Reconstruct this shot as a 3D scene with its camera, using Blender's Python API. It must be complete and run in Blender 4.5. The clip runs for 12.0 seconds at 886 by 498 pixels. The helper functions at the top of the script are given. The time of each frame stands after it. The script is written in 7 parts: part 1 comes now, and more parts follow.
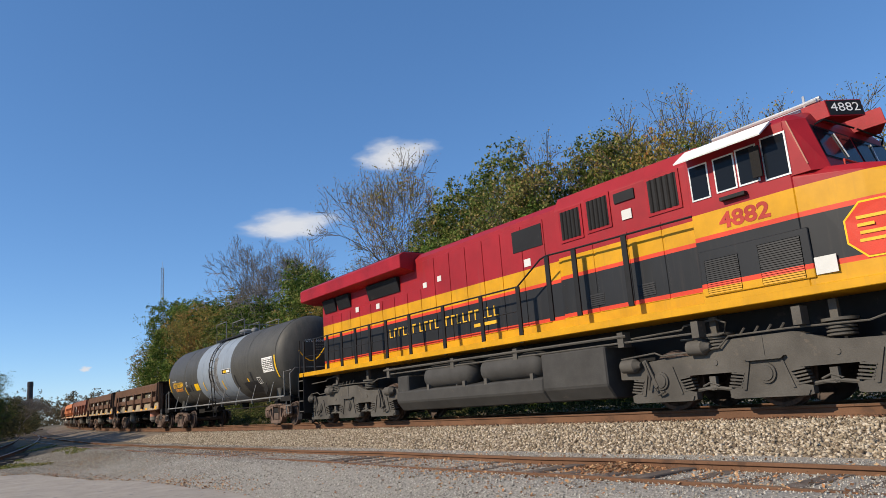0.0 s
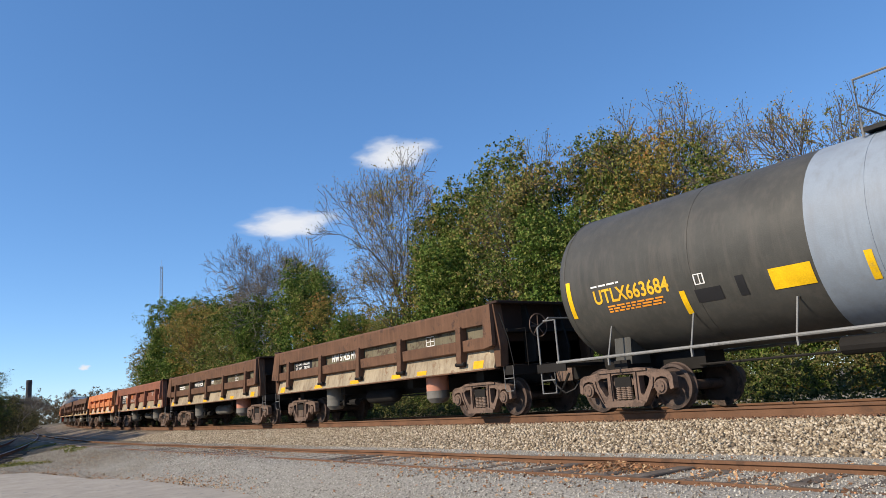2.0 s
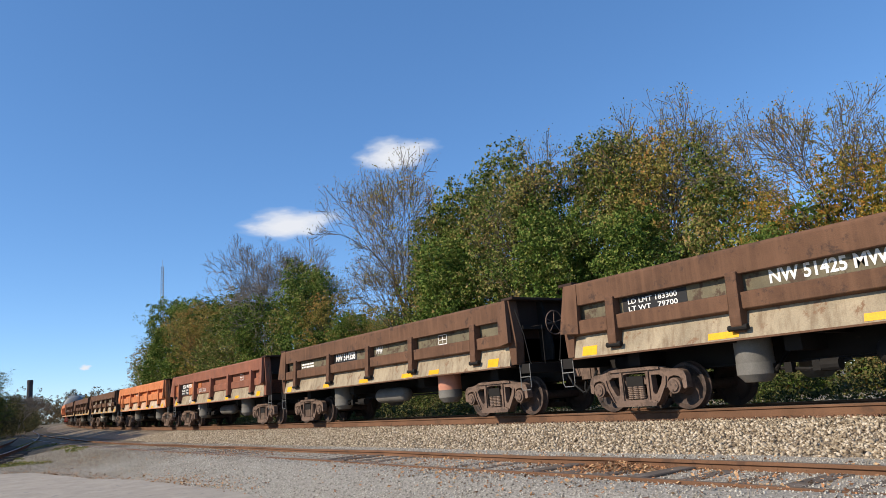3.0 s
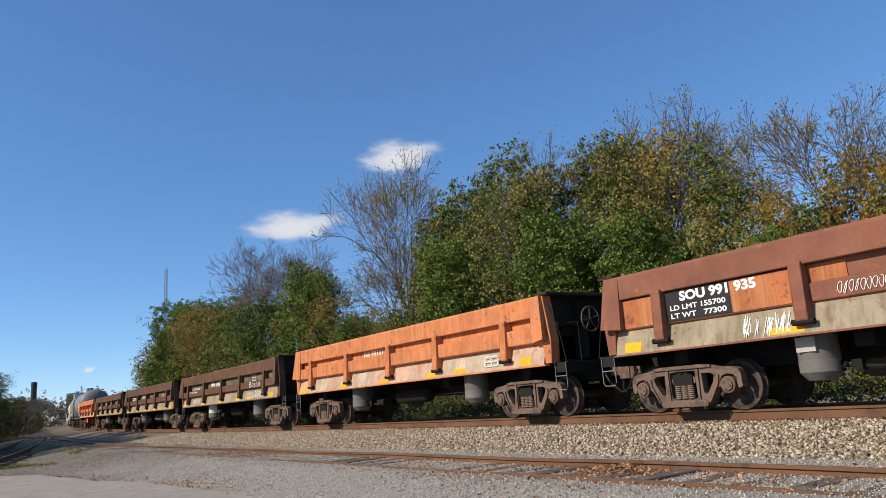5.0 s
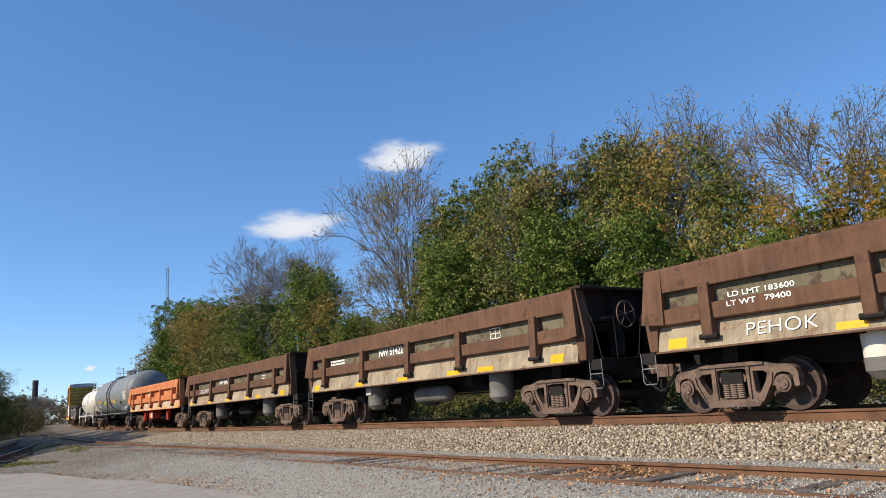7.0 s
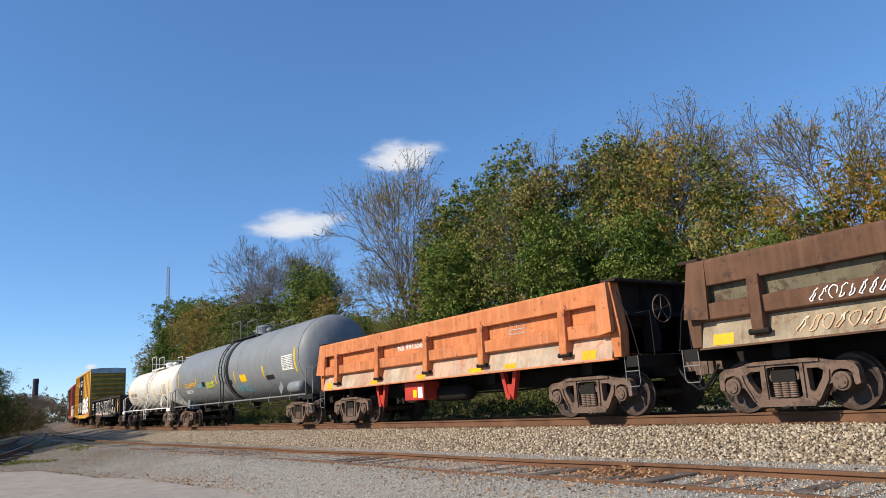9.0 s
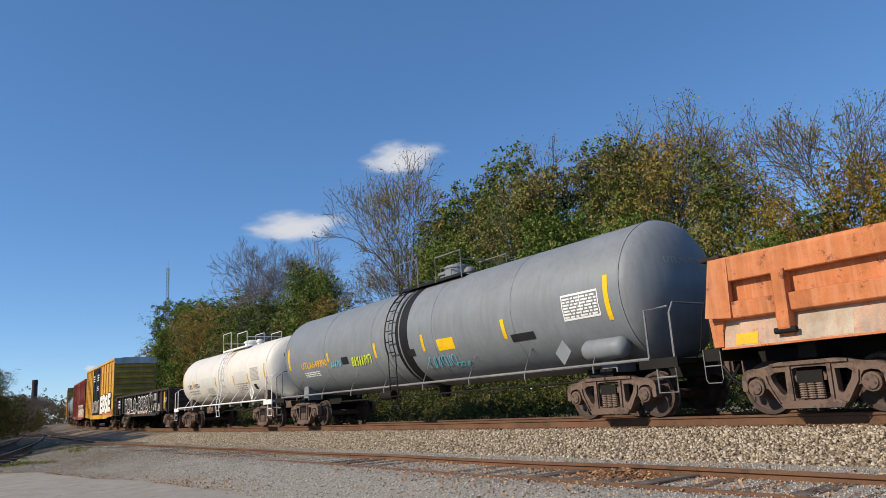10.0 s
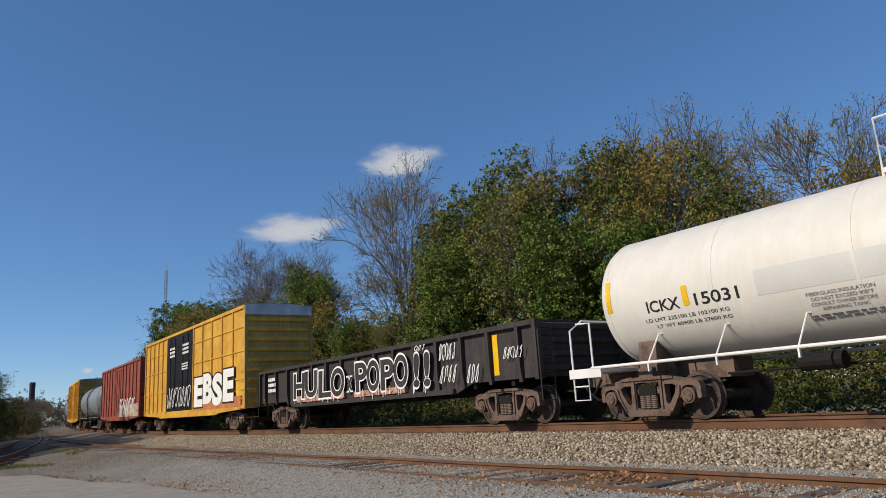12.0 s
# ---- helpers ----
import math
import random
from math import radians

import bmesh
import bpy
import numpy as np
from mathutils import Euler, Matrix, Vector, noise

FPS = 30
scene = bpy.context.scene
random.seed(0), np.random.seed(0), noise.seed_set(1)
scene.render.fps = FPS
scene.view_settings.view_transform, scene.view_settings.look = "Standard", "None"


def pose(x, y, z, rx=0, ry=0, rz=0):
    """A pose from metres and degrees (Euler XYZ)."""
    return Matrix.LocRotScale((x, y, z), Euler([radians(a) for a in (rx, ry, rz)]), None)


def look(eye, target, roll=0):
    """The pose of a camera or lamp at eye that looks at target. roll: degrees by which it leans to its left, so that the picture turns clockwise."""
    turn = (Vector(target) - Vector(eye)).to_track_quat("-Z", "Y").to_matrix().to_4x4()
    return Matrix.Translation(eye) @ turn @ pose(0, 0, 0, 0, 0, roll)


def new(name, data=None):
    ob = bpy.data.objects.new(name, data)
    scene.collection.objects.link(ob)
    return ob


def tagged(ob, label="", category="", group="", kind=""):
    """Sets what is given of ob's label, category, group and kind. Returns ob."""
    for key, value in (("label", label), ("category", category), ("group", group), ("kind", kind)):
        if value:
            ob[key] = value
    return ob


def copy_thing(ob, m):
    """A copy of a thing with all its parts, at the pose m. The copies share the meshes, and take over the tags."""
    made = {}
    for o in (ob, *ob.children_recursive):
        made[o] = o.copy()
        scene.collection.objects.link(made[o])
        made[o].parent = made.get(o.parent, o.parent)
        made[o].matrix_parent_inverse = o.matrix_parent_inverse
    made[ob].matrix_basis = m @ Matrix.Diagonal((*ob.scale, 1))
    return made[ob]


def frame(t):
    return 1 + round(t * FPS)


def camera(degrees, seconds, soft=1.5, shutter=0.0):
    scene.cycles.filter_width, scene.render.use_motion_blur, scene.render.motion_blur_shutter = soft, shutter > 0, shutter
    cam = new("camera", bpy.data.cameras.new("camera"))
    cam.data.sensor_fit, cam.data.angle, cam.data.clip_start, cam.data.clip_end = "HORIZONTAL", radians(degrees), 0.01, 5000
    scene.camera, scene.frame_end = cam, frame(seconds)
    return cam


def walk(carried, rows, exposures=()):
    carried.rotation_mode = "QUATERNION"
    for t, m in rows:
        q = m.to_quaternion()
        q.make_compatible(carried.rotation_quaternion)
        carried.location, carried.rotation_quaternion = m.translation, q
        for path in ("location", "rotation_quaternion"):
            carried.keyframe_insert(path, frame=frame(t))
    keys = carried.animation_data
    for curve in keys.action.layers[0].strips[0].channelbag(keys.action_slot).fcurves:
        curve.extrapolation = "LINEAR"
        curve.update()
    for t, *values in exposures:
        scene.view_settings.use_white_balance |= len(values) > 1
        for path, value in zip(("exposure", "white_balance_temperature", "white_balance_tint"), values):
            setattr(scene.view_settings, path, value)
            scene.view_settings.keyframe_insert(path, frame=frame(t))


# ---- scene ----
cam = camera(63.53, 12.0, soft=0.5)
EYE = (0.0, -12.05, 0.50)


def aim(yaw, pitch, lean):
    """Camera pose at EYE: compass angle and tilt in degrees, and the roll."""
    a, b = radians(yaw), radians(pitch)
    way = Vector((math.cos(a) * math.cos(b), math.sin(a) * math.cos(b), math.sin(b)))
    return look(EYE, Vector(EYE) + way, lean)


CAM_ROWS = [
    (0.0, 143.94, 11.881, -4.255), (0.5, 143.878, 11.849, -4.243), (1.0, 143.854, 11.834, -4.225),
    (1.5, 143.853, 11.818, -4.22), (2.0, 143.879, 11.794, -4.186), (2.5, 143.917, 11.797, -4.16),
    (3.0, 143.941, 11.805, -4.17), (5.0, 144.182, 11.992, -4.152), (5.5, 144.237, 12.029, -4.09),
    (6.0, 144.28, 12.047, -3.98), (6.5, 144.296, 12.043, -3.903), (7.0, 144.309, 12.032, -3.833),
    (9.0, 144.362, 12.03, -3.607), (9.5, 144.34, 12.075, -3.57), (10.0, 144.325, 12.166, -3.53),
    (10.5, 144.304, 12.245, -3.51), (11.0, 144.275, 12.3, -3.46), (11.5, 144.229, 12.352, -3.462),
    (12.0, 144.186, 12.39, -3.466)]
walk(cam, [(t, aim(a, b, c)) for t, a, b, c in CAM_ROWS],
     [(0.0, 0.05, 6500, 10), (1.0, 0.20, 6500, 10), (2.5, 0.26, 6500, 10), (4.6, 0.16, 6500, 10), (5.5, 0.04, 6500, 10), (6.5, 0.18, 6500, 10), (7.2, 0.27, 6500, 10), (9.0, 0.22, 6500, 10), (9.5, -0.06, 6500, 10), (10.2, -0.04, 6500, 10), (12.0, -0.33, 6500, 10)])

# ---- light ----
SUN_TO = Vector((-0.17, -0.82, 0.53)).normalized()
world = bpy.data.worlds.new("sky")
scene.world = world
world.use_nodes = True
wn = world.node_tree.nodes
sky = wn.new("ShaderNodeTexSky")
sky.sky_type = "NISHITA"
sky.sun_disc = False
sky.altitude = 1500
sky.sun_elevation = math.asin(SUN_TO.z)
sky.sun_rotation = math.atan2(SUN_TO.x, SUN_TO.y)
sky.air_density, sky.dust_density, sky.ozone_density = 0.9, 0.0, 4.0
hue = wn.new("ShaderNodeHueSaturation")
hue.inputs["Hue"].default_value, hue.inputs["Saturation"].default_value = 0.496, 1.05
world.node_tree.links.new(sky.outputs[0], hue.inputs["Color"])
even = wn.new("ShaderNodeMix")          # a constant blue mixed in evens out the sky
even.data_type = "RGBA"
even.inputs[0].default_value, even.inputs[7].default_value = 0.32, (0.38, 1.22, 3.2, 1)
world.node_tree.links.new(hue.outputs[0], even.inputs[6])
world.node_tree.links.new(even.outputs[2], wn["Background"].inputs[0])
wn["Background"].inputs[1].default_value = 0.170
sun = new("sun", bpy.data.lights.new("sun", "SUN"))
sun.data.energy, sun.data.angle, sun.data.color = 5.0, radians(0.53), (1.0, 0.87, 0.69)
sun.matrix_world = look((0, 0, 60), Vector((0, 0, 60)) - SUN_TO)

# ---- materials ----


def nodes_of(name):
    m = bpy.data.materials.new(name)
    m.use_nodes = True
    t = m.node_tree
    return m, t, t.nodes["Principled BSDF"], t.links.new


def noise_node(t, scale, detail=6, rough=0.6, stretch=None, coord="Object"):
    c = t.nodes.new("ShaderNodeTexCoord")
    n = t.nodes.new("ShaderNodeTexNoise")
    n.inputs["Scale"].default_value, n.inputs["Detail"].default_value, n.inputs["Roughness"].default_value = scale, detail, rough
    if stretch:
        g = t.nodes.new("ShaderNodeMapping")
        g.inputs["Scale"].default_value = stretch
        t.links.new(c.outputs[coord], g.inputs[0])
        t.links.new(g.outputs[0], n.inputs["Vector"])
    else:
        t.links.new(c.outputs[coord], n.inputs["Vector"])
    return n


def ramp(t, source, stops, mode="LINEAR"):
    r = t.nodes.new("ShaderNodeValToRGB")
    r.color_ramp.interpolation = mode
    e = r.color_ramp.elements
    while len(e) < len(stops):
        e.new(0.5)
    for s, (p, c) in zip(e, stops):
        s.position, s.color = p, (*c, 1) if len(c) == 3 else c
    t.links.new(source, r.inputs[0])
    return r


def mix(t, fac, a, b, how="MIX"):
    m = t.nodes.new("ShaderNodeMix")
    m.data_type, m.blend_type = "RGBA", how
    for sock, v in ((m.inputs[0], fac), (m.inputs[6], a), (m.inputs[7], b)):
        if hasattr(v, "links") or hasattr(v, "is_linked"):
            t.links.new(v, sock)
        else:
            sock.default_value = v if isinstance(v, (int, float)) else (*v, 1)
    return m.outputs[2]


def surface(name, color, rough=0.6, metal=0.0, wear=None, wear_at=0.58, streak=None, scale=6.0, bump=0.15, spread=0.25, each=0.0, gloss=0.25):
    """Paint, stone or metal: grain at two scales, optional wear patches and vertical streaks."""
    m, t, p, link = nodes_of(name)
    big, fine = noise_node(t, scale * 0.25, 5), noise_node(t, scale * 8, 4)
    lo, hi = tuple(c * (1 - spread) for c in color), tuple(min(1, c * (1 + spread)) for c in color)
    col = ramp(t, big.outputs[0], [(0.3, lo), (0.7, hi)]).outputs[0]
    g = ramp(t, fine.outputs[0], [(0.3, (1 - spread * 0.6,) * 3), (0.7, (1 + spread * 0.3,) * 3)]).outputs[0]
    col = mix(t, 1.0, col, g, "MULTIPLY")
    if streak:
        s = noise_node(t, 2.2, 6, 0.65, (3.5, 3.5, 0.22))
        k = ramp(t, s.outputs[0], [(0.46, (0, 0, 0)), (0.70, (0.75, 0.75, 0.75))]).outputs[0]
        col = mix(t, k, col, streak)
    if wear:
        s = noise_node(t, scale * 0.55, 9, 0.72)
        k = ramp(t, s.outputs[0], [(wear_at, (0, 0, 0)), (wear_at + 0.07, (1, 1, 1))]).outputs[0]
        col = mix(t, k, col, wear)
    if each:
        o = t.nodes.new("ShaderNodeObjectInfo")
        k = ramp(t, o.outputs["Random"], [(0, (1 - each,) * 3), (1, (1 + each,) * 3)]).outputs[0]
        col = mix(t, 1.0, col, k, "MULTIPLY")
    link(col, p.inputs["Base Color"])
    p.inputs["Metallic"].default_value = metal
    p.inputs["Specular IOR Level"].default_value = gloss
    r = ramp(t, fine.outputs[0], [(0.2, (max(0, rough - 0.12),) * 3), (0.8, (min(1, rough + 0.12),) * 3)])
    link(r.outputs[0], p.inputs["Roughness"])
    if bump:
        b = t.nodes.new("ShaderNodeBump")
        b.inputs["Strength"].default_value, b.inputs["Distance"].default_value = bump, 0.02
        link(fine.outputs[0], b.inputs["Height"])
        link(b.outputs[0], p.inputs["Normal"])
    return m


def stones_mat(name, stops, island=True):
    m, t, p, link = nodes_of(name)
    g = t.nodes.new("ShaderNodeNewGeometry")
    col = ramp(t, g.outputs["Random Per Island"], stops).outputs[0]
    n = noise_node(t, 22, 4)
    col = mix(t, 1.0, col, ramp(t, n.outputs[0], [(0.3, (0.75,) * 3), (0.7, (1.15,) * 3)]).outputs[0], "MULTIPLY")
    link(col, p.inputs["Base Color"])
    p.inputs["Roughness"].default_value = 0.9
    return m


def leaf_mat(name, stops):
    m, t, p, link = nodes_of(name)
    g = t.nodes.new("ShaderNodeNewGeometry")
    n = noise_node(t, 0.55, 3)
    a = t.nodes.new("ShaderNodeMath")
    a.operation = "MULTIPLY_ADD"
    a.inputs[1].default_value, a.inputs[2].default_value = 0.7, 0.0
    link(g.outputs["Random Per Island"], a.inputs[0])
    b = t.nodes.new("ShaderNodeMath")
    b.operation = "MULTIPLY_ADD"
    b.inputs[1].default_value = 1.3
    b.inputs[2].default_value = -0.50
    link(n.outputs[0], b.inputs[0])
    s = t.nodes.new("ShaderNodeMath")
    link(a.outputs[0], s.inputs[0])
    link(b.outputs[0], s.inputs[1])
    col = ramp(t, s.outputs[0], stops).outputs[0]
    link(col, p.inputs["Base Color"])
    p.inputs["Roughness"].default_value = 0.7
    p.inputs["Specular IOR Level"].default_value = 0.15
    tr = t.nodes.new("ShaderNodeBsdfTranslucent")
    link(col, tr.inputs[0])
    mx = t.nodes.new("ShaderNodeMixShader")
    mx.inputs[0].default_value = 0.18
    link(p.outputs[0], mx.inputs[1])
    link(tr.outputs[0], mx.inputs[2])
    link(mx.outputs[0], t.nodes["Material Output"].inputs[0])
    return m


def loco_paint():
    """Red over yellow over dark grey, with thin red lines: bands by height."""
    m, t, p, link = nodes_of("loco_paint")
    c = t.nodes.new("ShaderNodeTexCoord")
    s = t.nodes.new("ShaderNodeSeparateXYZ")
    link(c.outputs["Object"], s.inputs[0])
    d = t.nodes.new("ShaderNodeMath")
    d.operation = "DIVIDE"
    d.inputs[1].default_value = 5.0
    link(s.outputs[2], d.inputs[0])
    red, yel, dark, line = (0.285, 0.010, 0.015), (0.56, 0.275, 0.002), (0.014, 0.015, 0.017), (0.60, 0.05, 0.02)
    col = ramp(t, d.outputs[0], [(0, yel), (0.396, line), (0.414, dark), (0.558, line), (0.574, yel), (0.652, red)], "CONSTANT").outputs[0]
    n, f = noise_node(t, 1.3, 7, 0.65), noise_node(t, 30, 4)
    col = mix(t, 1.0, col, ramp(t, n.outputs[0], [(0.3, (0.82,) * 3), (0.65, (1.12,) * 3)]).outputs[0], "MULTIPLY")
    st = noise_node(t, 2.0, 6, 0.65, (4, 4, 0.25))
    col = mix(t, ramp(t, st.outputs[0], [(0.55, (0, 0, 0)), (0.85, (0.28,) * 3)]).outputs[0], col, (0.10, 0.075, 0.06))
    link(col, p.inputs["Base Color"])
    p.inputs["Specular IOR Level"].default_value = 0.3
    link(ramp(t, f.outputs[0], [(0.3, (0.46,) * 3), (0.7, (0.52,) * 3)]).outputs[0], p.inputs["Roughness"])
    return m


M = {}
M["loco"] = loco_paint()
M["black"] = surface("black_paint", (0.010, 0.010, 0.011), 0.6, wear=(0.03, 0.025, 0.022), wear_at=0.6)
M["frame"] = surface("dusty_underframe", (0.014, 0.0125, 0.0115), 0.85, wear=(0.04, 0.03, 0.024), wear_at=0.64, bump=0.3)
M["loco_frame"] = surface("grey_truck_paint", (0.085, 0.078, 0.068), 0.8, wear=(0.125, 0.105, 0.085), wear_at=0.60, bump=0.3)
M["truck"] = surface("rusty_cast_steel", (0.165, 0.112, 0.086), 0.88, wear=(0.095, 0.066, 0.052), wear_at=0.5, bump=0.4)
M["spring"] = surface("dusty_spring_steel", (0.215, 0.155, 0.12), 0.8, wear=(0.12, 0.09, 0.07), wear_at=0.56)
M["wheel"] = surface("wheel_steel", (0.085, 0.058, 0.047), 0.65, wear=(0.04, 0.03, 0.026), wear_at=0.52)
M["rail"] = surface("rusty_rail", (0.145, 0.075, 0.042), 0.88, wear=(0.095, 0.052, 0.032), wear_at=0.55, bump=0.3)
M["railtop"] = surface("worn_rail_head", (0.22, 0.16, 0.12), 0.35, metal=0.6)
M["tie"] = surface("weathered_tie", (0.13, 0.105, 0.085), 0.95, wear=(0.20, 0.17, 0.14), wear_at=0.55, bump=0.6)
M["glass"] = surface("dark_glass", (0.01, 0.012, 0.015), 0.12, spread=0.05, bump=0, gloss=0.15)
M["alu"] = surface("bare_aluminium", (0.62, 0.62, 0.60), 0.4, metal=0.4)
M["red"] = surface("red_paint", (0.29, 0.010, 0.015), 0.45, wear=(0.22, 0.012, 0.015), wear_at=0.66)
M["patch"] = surface("orange_yellow_reflector", (0.78, 0.37, 0.006), 0.5, wear=(0.45, 0.22, 0.04), wear_at=0.64)
M["yellow"] = surface("yellow_decal", (0.80, 0.48, 0.01), 0.5, wear=(0.5, 0.33, 0.05), wear_at=0.62)
M["gold"] = surface("gold_lettering", (0.75, 0.42, 0.03), 0.5)
M["white"] = surface("white_stencil", (0.78, 0.77, 0.74), 0.6, spread=0.12)
M["orange_text"] = surface("orange_stencil", (0.75, 0.28, 0.03), 0.55)
M["dark_text"] = surface("black_stencil", (0.02, 0.02, 0.022), 0.6)
M["grey_tank"] = surface("grey_tank_paint", (0.205, 0.225, 0.24), 0.5, streak=(0.175, 0.18, 0.18), spread=0.10)
M["black_tank"] = surface("black_tank_paint", (0.060, 0.059, 0.053), 0.55, streak=(0.085, 0.078, 0.068), spread=0.18)
M["pale_band"] = surface("pale_blue_grey_paint", (0.225, 0.265, 0.315), 0.55, streak=(0.19, 0.21, 0.24), spread=0.1)
M["white_tank"] = surface("cream_tank_paint", (0.70, 0.675, 0.615), 0.42, streak=(0.66, 0.60, 0.50), spread=0.05)
M["dump_brown"] = surface("brown_dump_paint", (0.115, 0.060, 0.036), 0.85, wear=(0.065, 0.038, 0.027), wear_at=0.56, streak=(0.16, 0.085, 0.05), bump=0.3)
M["dump_red"] = surface("faded_red_dump_paint", (0.235, 0.092, 0.056), 0.8, wear=(0.44, 0.15, 0.06), wear_at=0.615, streak=(0.17, 0.085, 0.06), bump=0.3)
M["dump_orange"] = surface("orange_dump_paint", (0.50, 0.172, 0.064), 0.78, wear=(0.17, 0.06, 0.035), wear_at=0.585, streak=(0.60, 0.27, 0.14), bump=0.25, scale=9)
M["rust_orange"] = surface("rust_orange_panel", (0.40, 0.135, 0.055), 0.85, wear=(0.20, 0.075, 0.04), wear_at=0.56, streak=(0.52, 0.26, 0.11), bump=0.3)
# dump car ends: much darker brown than the sides, with rust patches
M["dump_end"] = surface("dark_brown_end", (0.040, 0.024, 0.018), 0.9, wear=(0.075, 0.036, 0.022), wear_at=0.58, bump=0.3)
M["dump_cream"] = surface("bleached_lower_panel", (0.32, 0.265, 0.185), 0.88, wear=(0.19, 0.115, 0.07), wear_at=0.57, streak=(0.15, 0.10, 0.062), bump=0.3)
M["dump_pale_orange"] = surface("bleached_orange_panel", (0.50, 0.33, 0.23), 0.85, wear=(0.42, 0.20, 0.12), wear_at=0.54, streak=(0.28, 0.24, 0.20), bump=0.3)
M["dump_panel"] = surface("mossy_recess_panel", (0.15, 0.13, 0.085), 0.85, wear=(0.075, 0.05, 0.035), wear_at=0.52, streak=(0.10, 0.085, 0.06), bump=0.3)
M["gon"] = surface("black_gondola_paint", (0.040, 0.034, 0.034), 0.7, wear=(0.075, 0.055, 0.05), wear_at=0.58, streak=(0.075, 0.06, 0.055))
M["box_yellow"] = surface("yellow_boxcar_paint", (0.66, 0.37, 0.05), 0.6, streak=(0.50, 0.25, 0.05), wear=(0.42, 0.2, 0.05), wear_at=0.64)
# boxcar yellow darkened for the shaded end walls, plus brown dirt streaks
M["box_brown"] = surface("shaded_grimy_end_paint", (0.46, 0.31, 0.11), 0.75, streak=(0.24, 0.15, 0.06))
M["box_red"] = surface("oxide_red_boxcar_paint", (0.30, 0.075, 0.05), 0.7, streak=(0.20, 0.08, 0.06), wear=(0.20, 0.06, 0.045), wear_at=0.6)
M["silver"] = surface("galvanised_roof", (0.55, 0.56, 0.57), 0.45, metal=0.5)
M["salmon"] = surface("salmon_primer", (0.50, 0.23, 0.16), 0.7, spread=0.1)
M["grey_cyl"] = surface("grey_dump_cylinder", (0.15, 0.143, 0.13), 0.65, wear=(0.13, 0.1, 0.08), wear_at=0.6)
M["bright_red"] = surface("red_machine_paint", (0.42, 0.045, 0.03), 0.6)
M["emblem_red"] = surface("orange_red_emblem", (0.58, 0.045, 0.02), 0.5, spread=0.1)
M["chalk"] = surface("white_spray_paint", (0.80, 0.80, 0.77), 0.7, spread=0.08)
M["cyan"] = surface("cyan_spray_paint", (0.12, 0.52, 0.62), 0.7, spread=0.1)
M["lime"] = surface("lime_spray_paint", (0.62, 0.70, 0.05), 0.7, spread=0.1)
M["loco_tank"] = surface("grey_fuel_tank_paint", (0.052, 0.050, 0.047), 0.75, wear=(0.075, 0.066, 0.056), wear_at=0.62, bump=0.2)
M["peach"] = surface("peach_overspray", (0.50, 0.27, 0.20), 0.8, wear=(0.10, 0.06, 0.05), wear_at=0.50, scale=9, bump=0)
M["repaint"] = surface("greyish_white_touch_up", (0.60, 0.595, 0.56), 0.5, spread=0.06)
M["bark"] = surface("bark", (0.105, 0.085, 0.068), 0.95, scale=9, bump=0.8)
M["pale_bark"] = surface("pale_bark", (0.19, 0.165, 0.145), 0.95, scale=9, bump=0.6)
M["rust_stain"] = surface("orange_rust_stain", (0.52, 0.33, 0.19), 0.8, wear=(0.66, 0.55, 0.42), wear_at=0.5, scale=14)
M["soot"] = surface("dark_grime", (0.13, 0.125, 0.12), 0.8, wear=(0.20, 0.21, 0.22), wear_at=0.5, scale=9)
M["whitewash"] = surface("chalky_white_streaks", (0.46, 0.38, 0.29), 0.9, streak=(0.40, 0.22, 0.13), wear=(0.40, 0.25, 0.17), wear_at=0.58, scale=9)
M["faint"] = surface("faint_stencil", (0.40, 0.385, 0.35), 0.7)
M["rail_grey"] = surface("worn_grey_handrail", (0.20, 0.20, 0.195), 0.6, wear=(0.09, 0.085, 0.08), wear_at=0.6)
M["brick"] = surface("sooty_brick", (0.05, 0.046, 0.05), 0.9)
M["mast"] = surface("galvanised_mast", (0.25, 0.27, 0.30), 0.5, metal=0.3)
M["ballast"] = surface("ballast_bed", (0.25, 0.20, 0.145), 0.95, scale=14, bump=1.0, wear=(0.14, 0.108, 0.078), wear_at=0.56, spread=0.35)
M["ballast_stone"] = stones_mat("ballast_stone", [(0.0, (0.12, 0.085, 0.052)), (0.3, (0.28, 0.215, 0.14)), (0.7, (0.42, 0.345, 0.24)), (1.0, (0.62, 0.53, 0.41))])
M["gravel_stone"] = stones_mat("gravel_stone", [(0.0, (0.14, 0.122, 0.096)), (0.5, (0.375, 0.345, 0.290)), (1.0, (0.58, 0.545, 0.47))])
M["debris"] = stones_mat("rusty_debris", [(0.0, (0.035, 0.020, 0.013)), (0.5, (0.15, 0.075, 0.042)), (1.0, (0.30, 0.17, 0.10))])
M["litter"] = stones_mat("leaf_litter", [(0.0, (0.16, 0.075, 0.035)), (0.5, (0.42, 0.20, 0.085)), (1.0, (0.50, 0.34, 0.18))])
M["asphalt"] = surface("worn_asphalt", (0.355, 0.315, 0.262), 0.92, scale=10, bump=0.5, wear=(0.20, 0.195, 0.19), wear_at=0.58, spread=0.15)
M["green"] = leaf_mat("green_leaves", [(0.0, (0.015, 0.035, 0.007)), (0.3, (0.081, 0.127, 0.022)), (0.55, (0.194, 0.215, 0.052)), (0.75, (0.293, 0.244, 0.086)), (1.0, (0.358, 0.215, 0.093))])
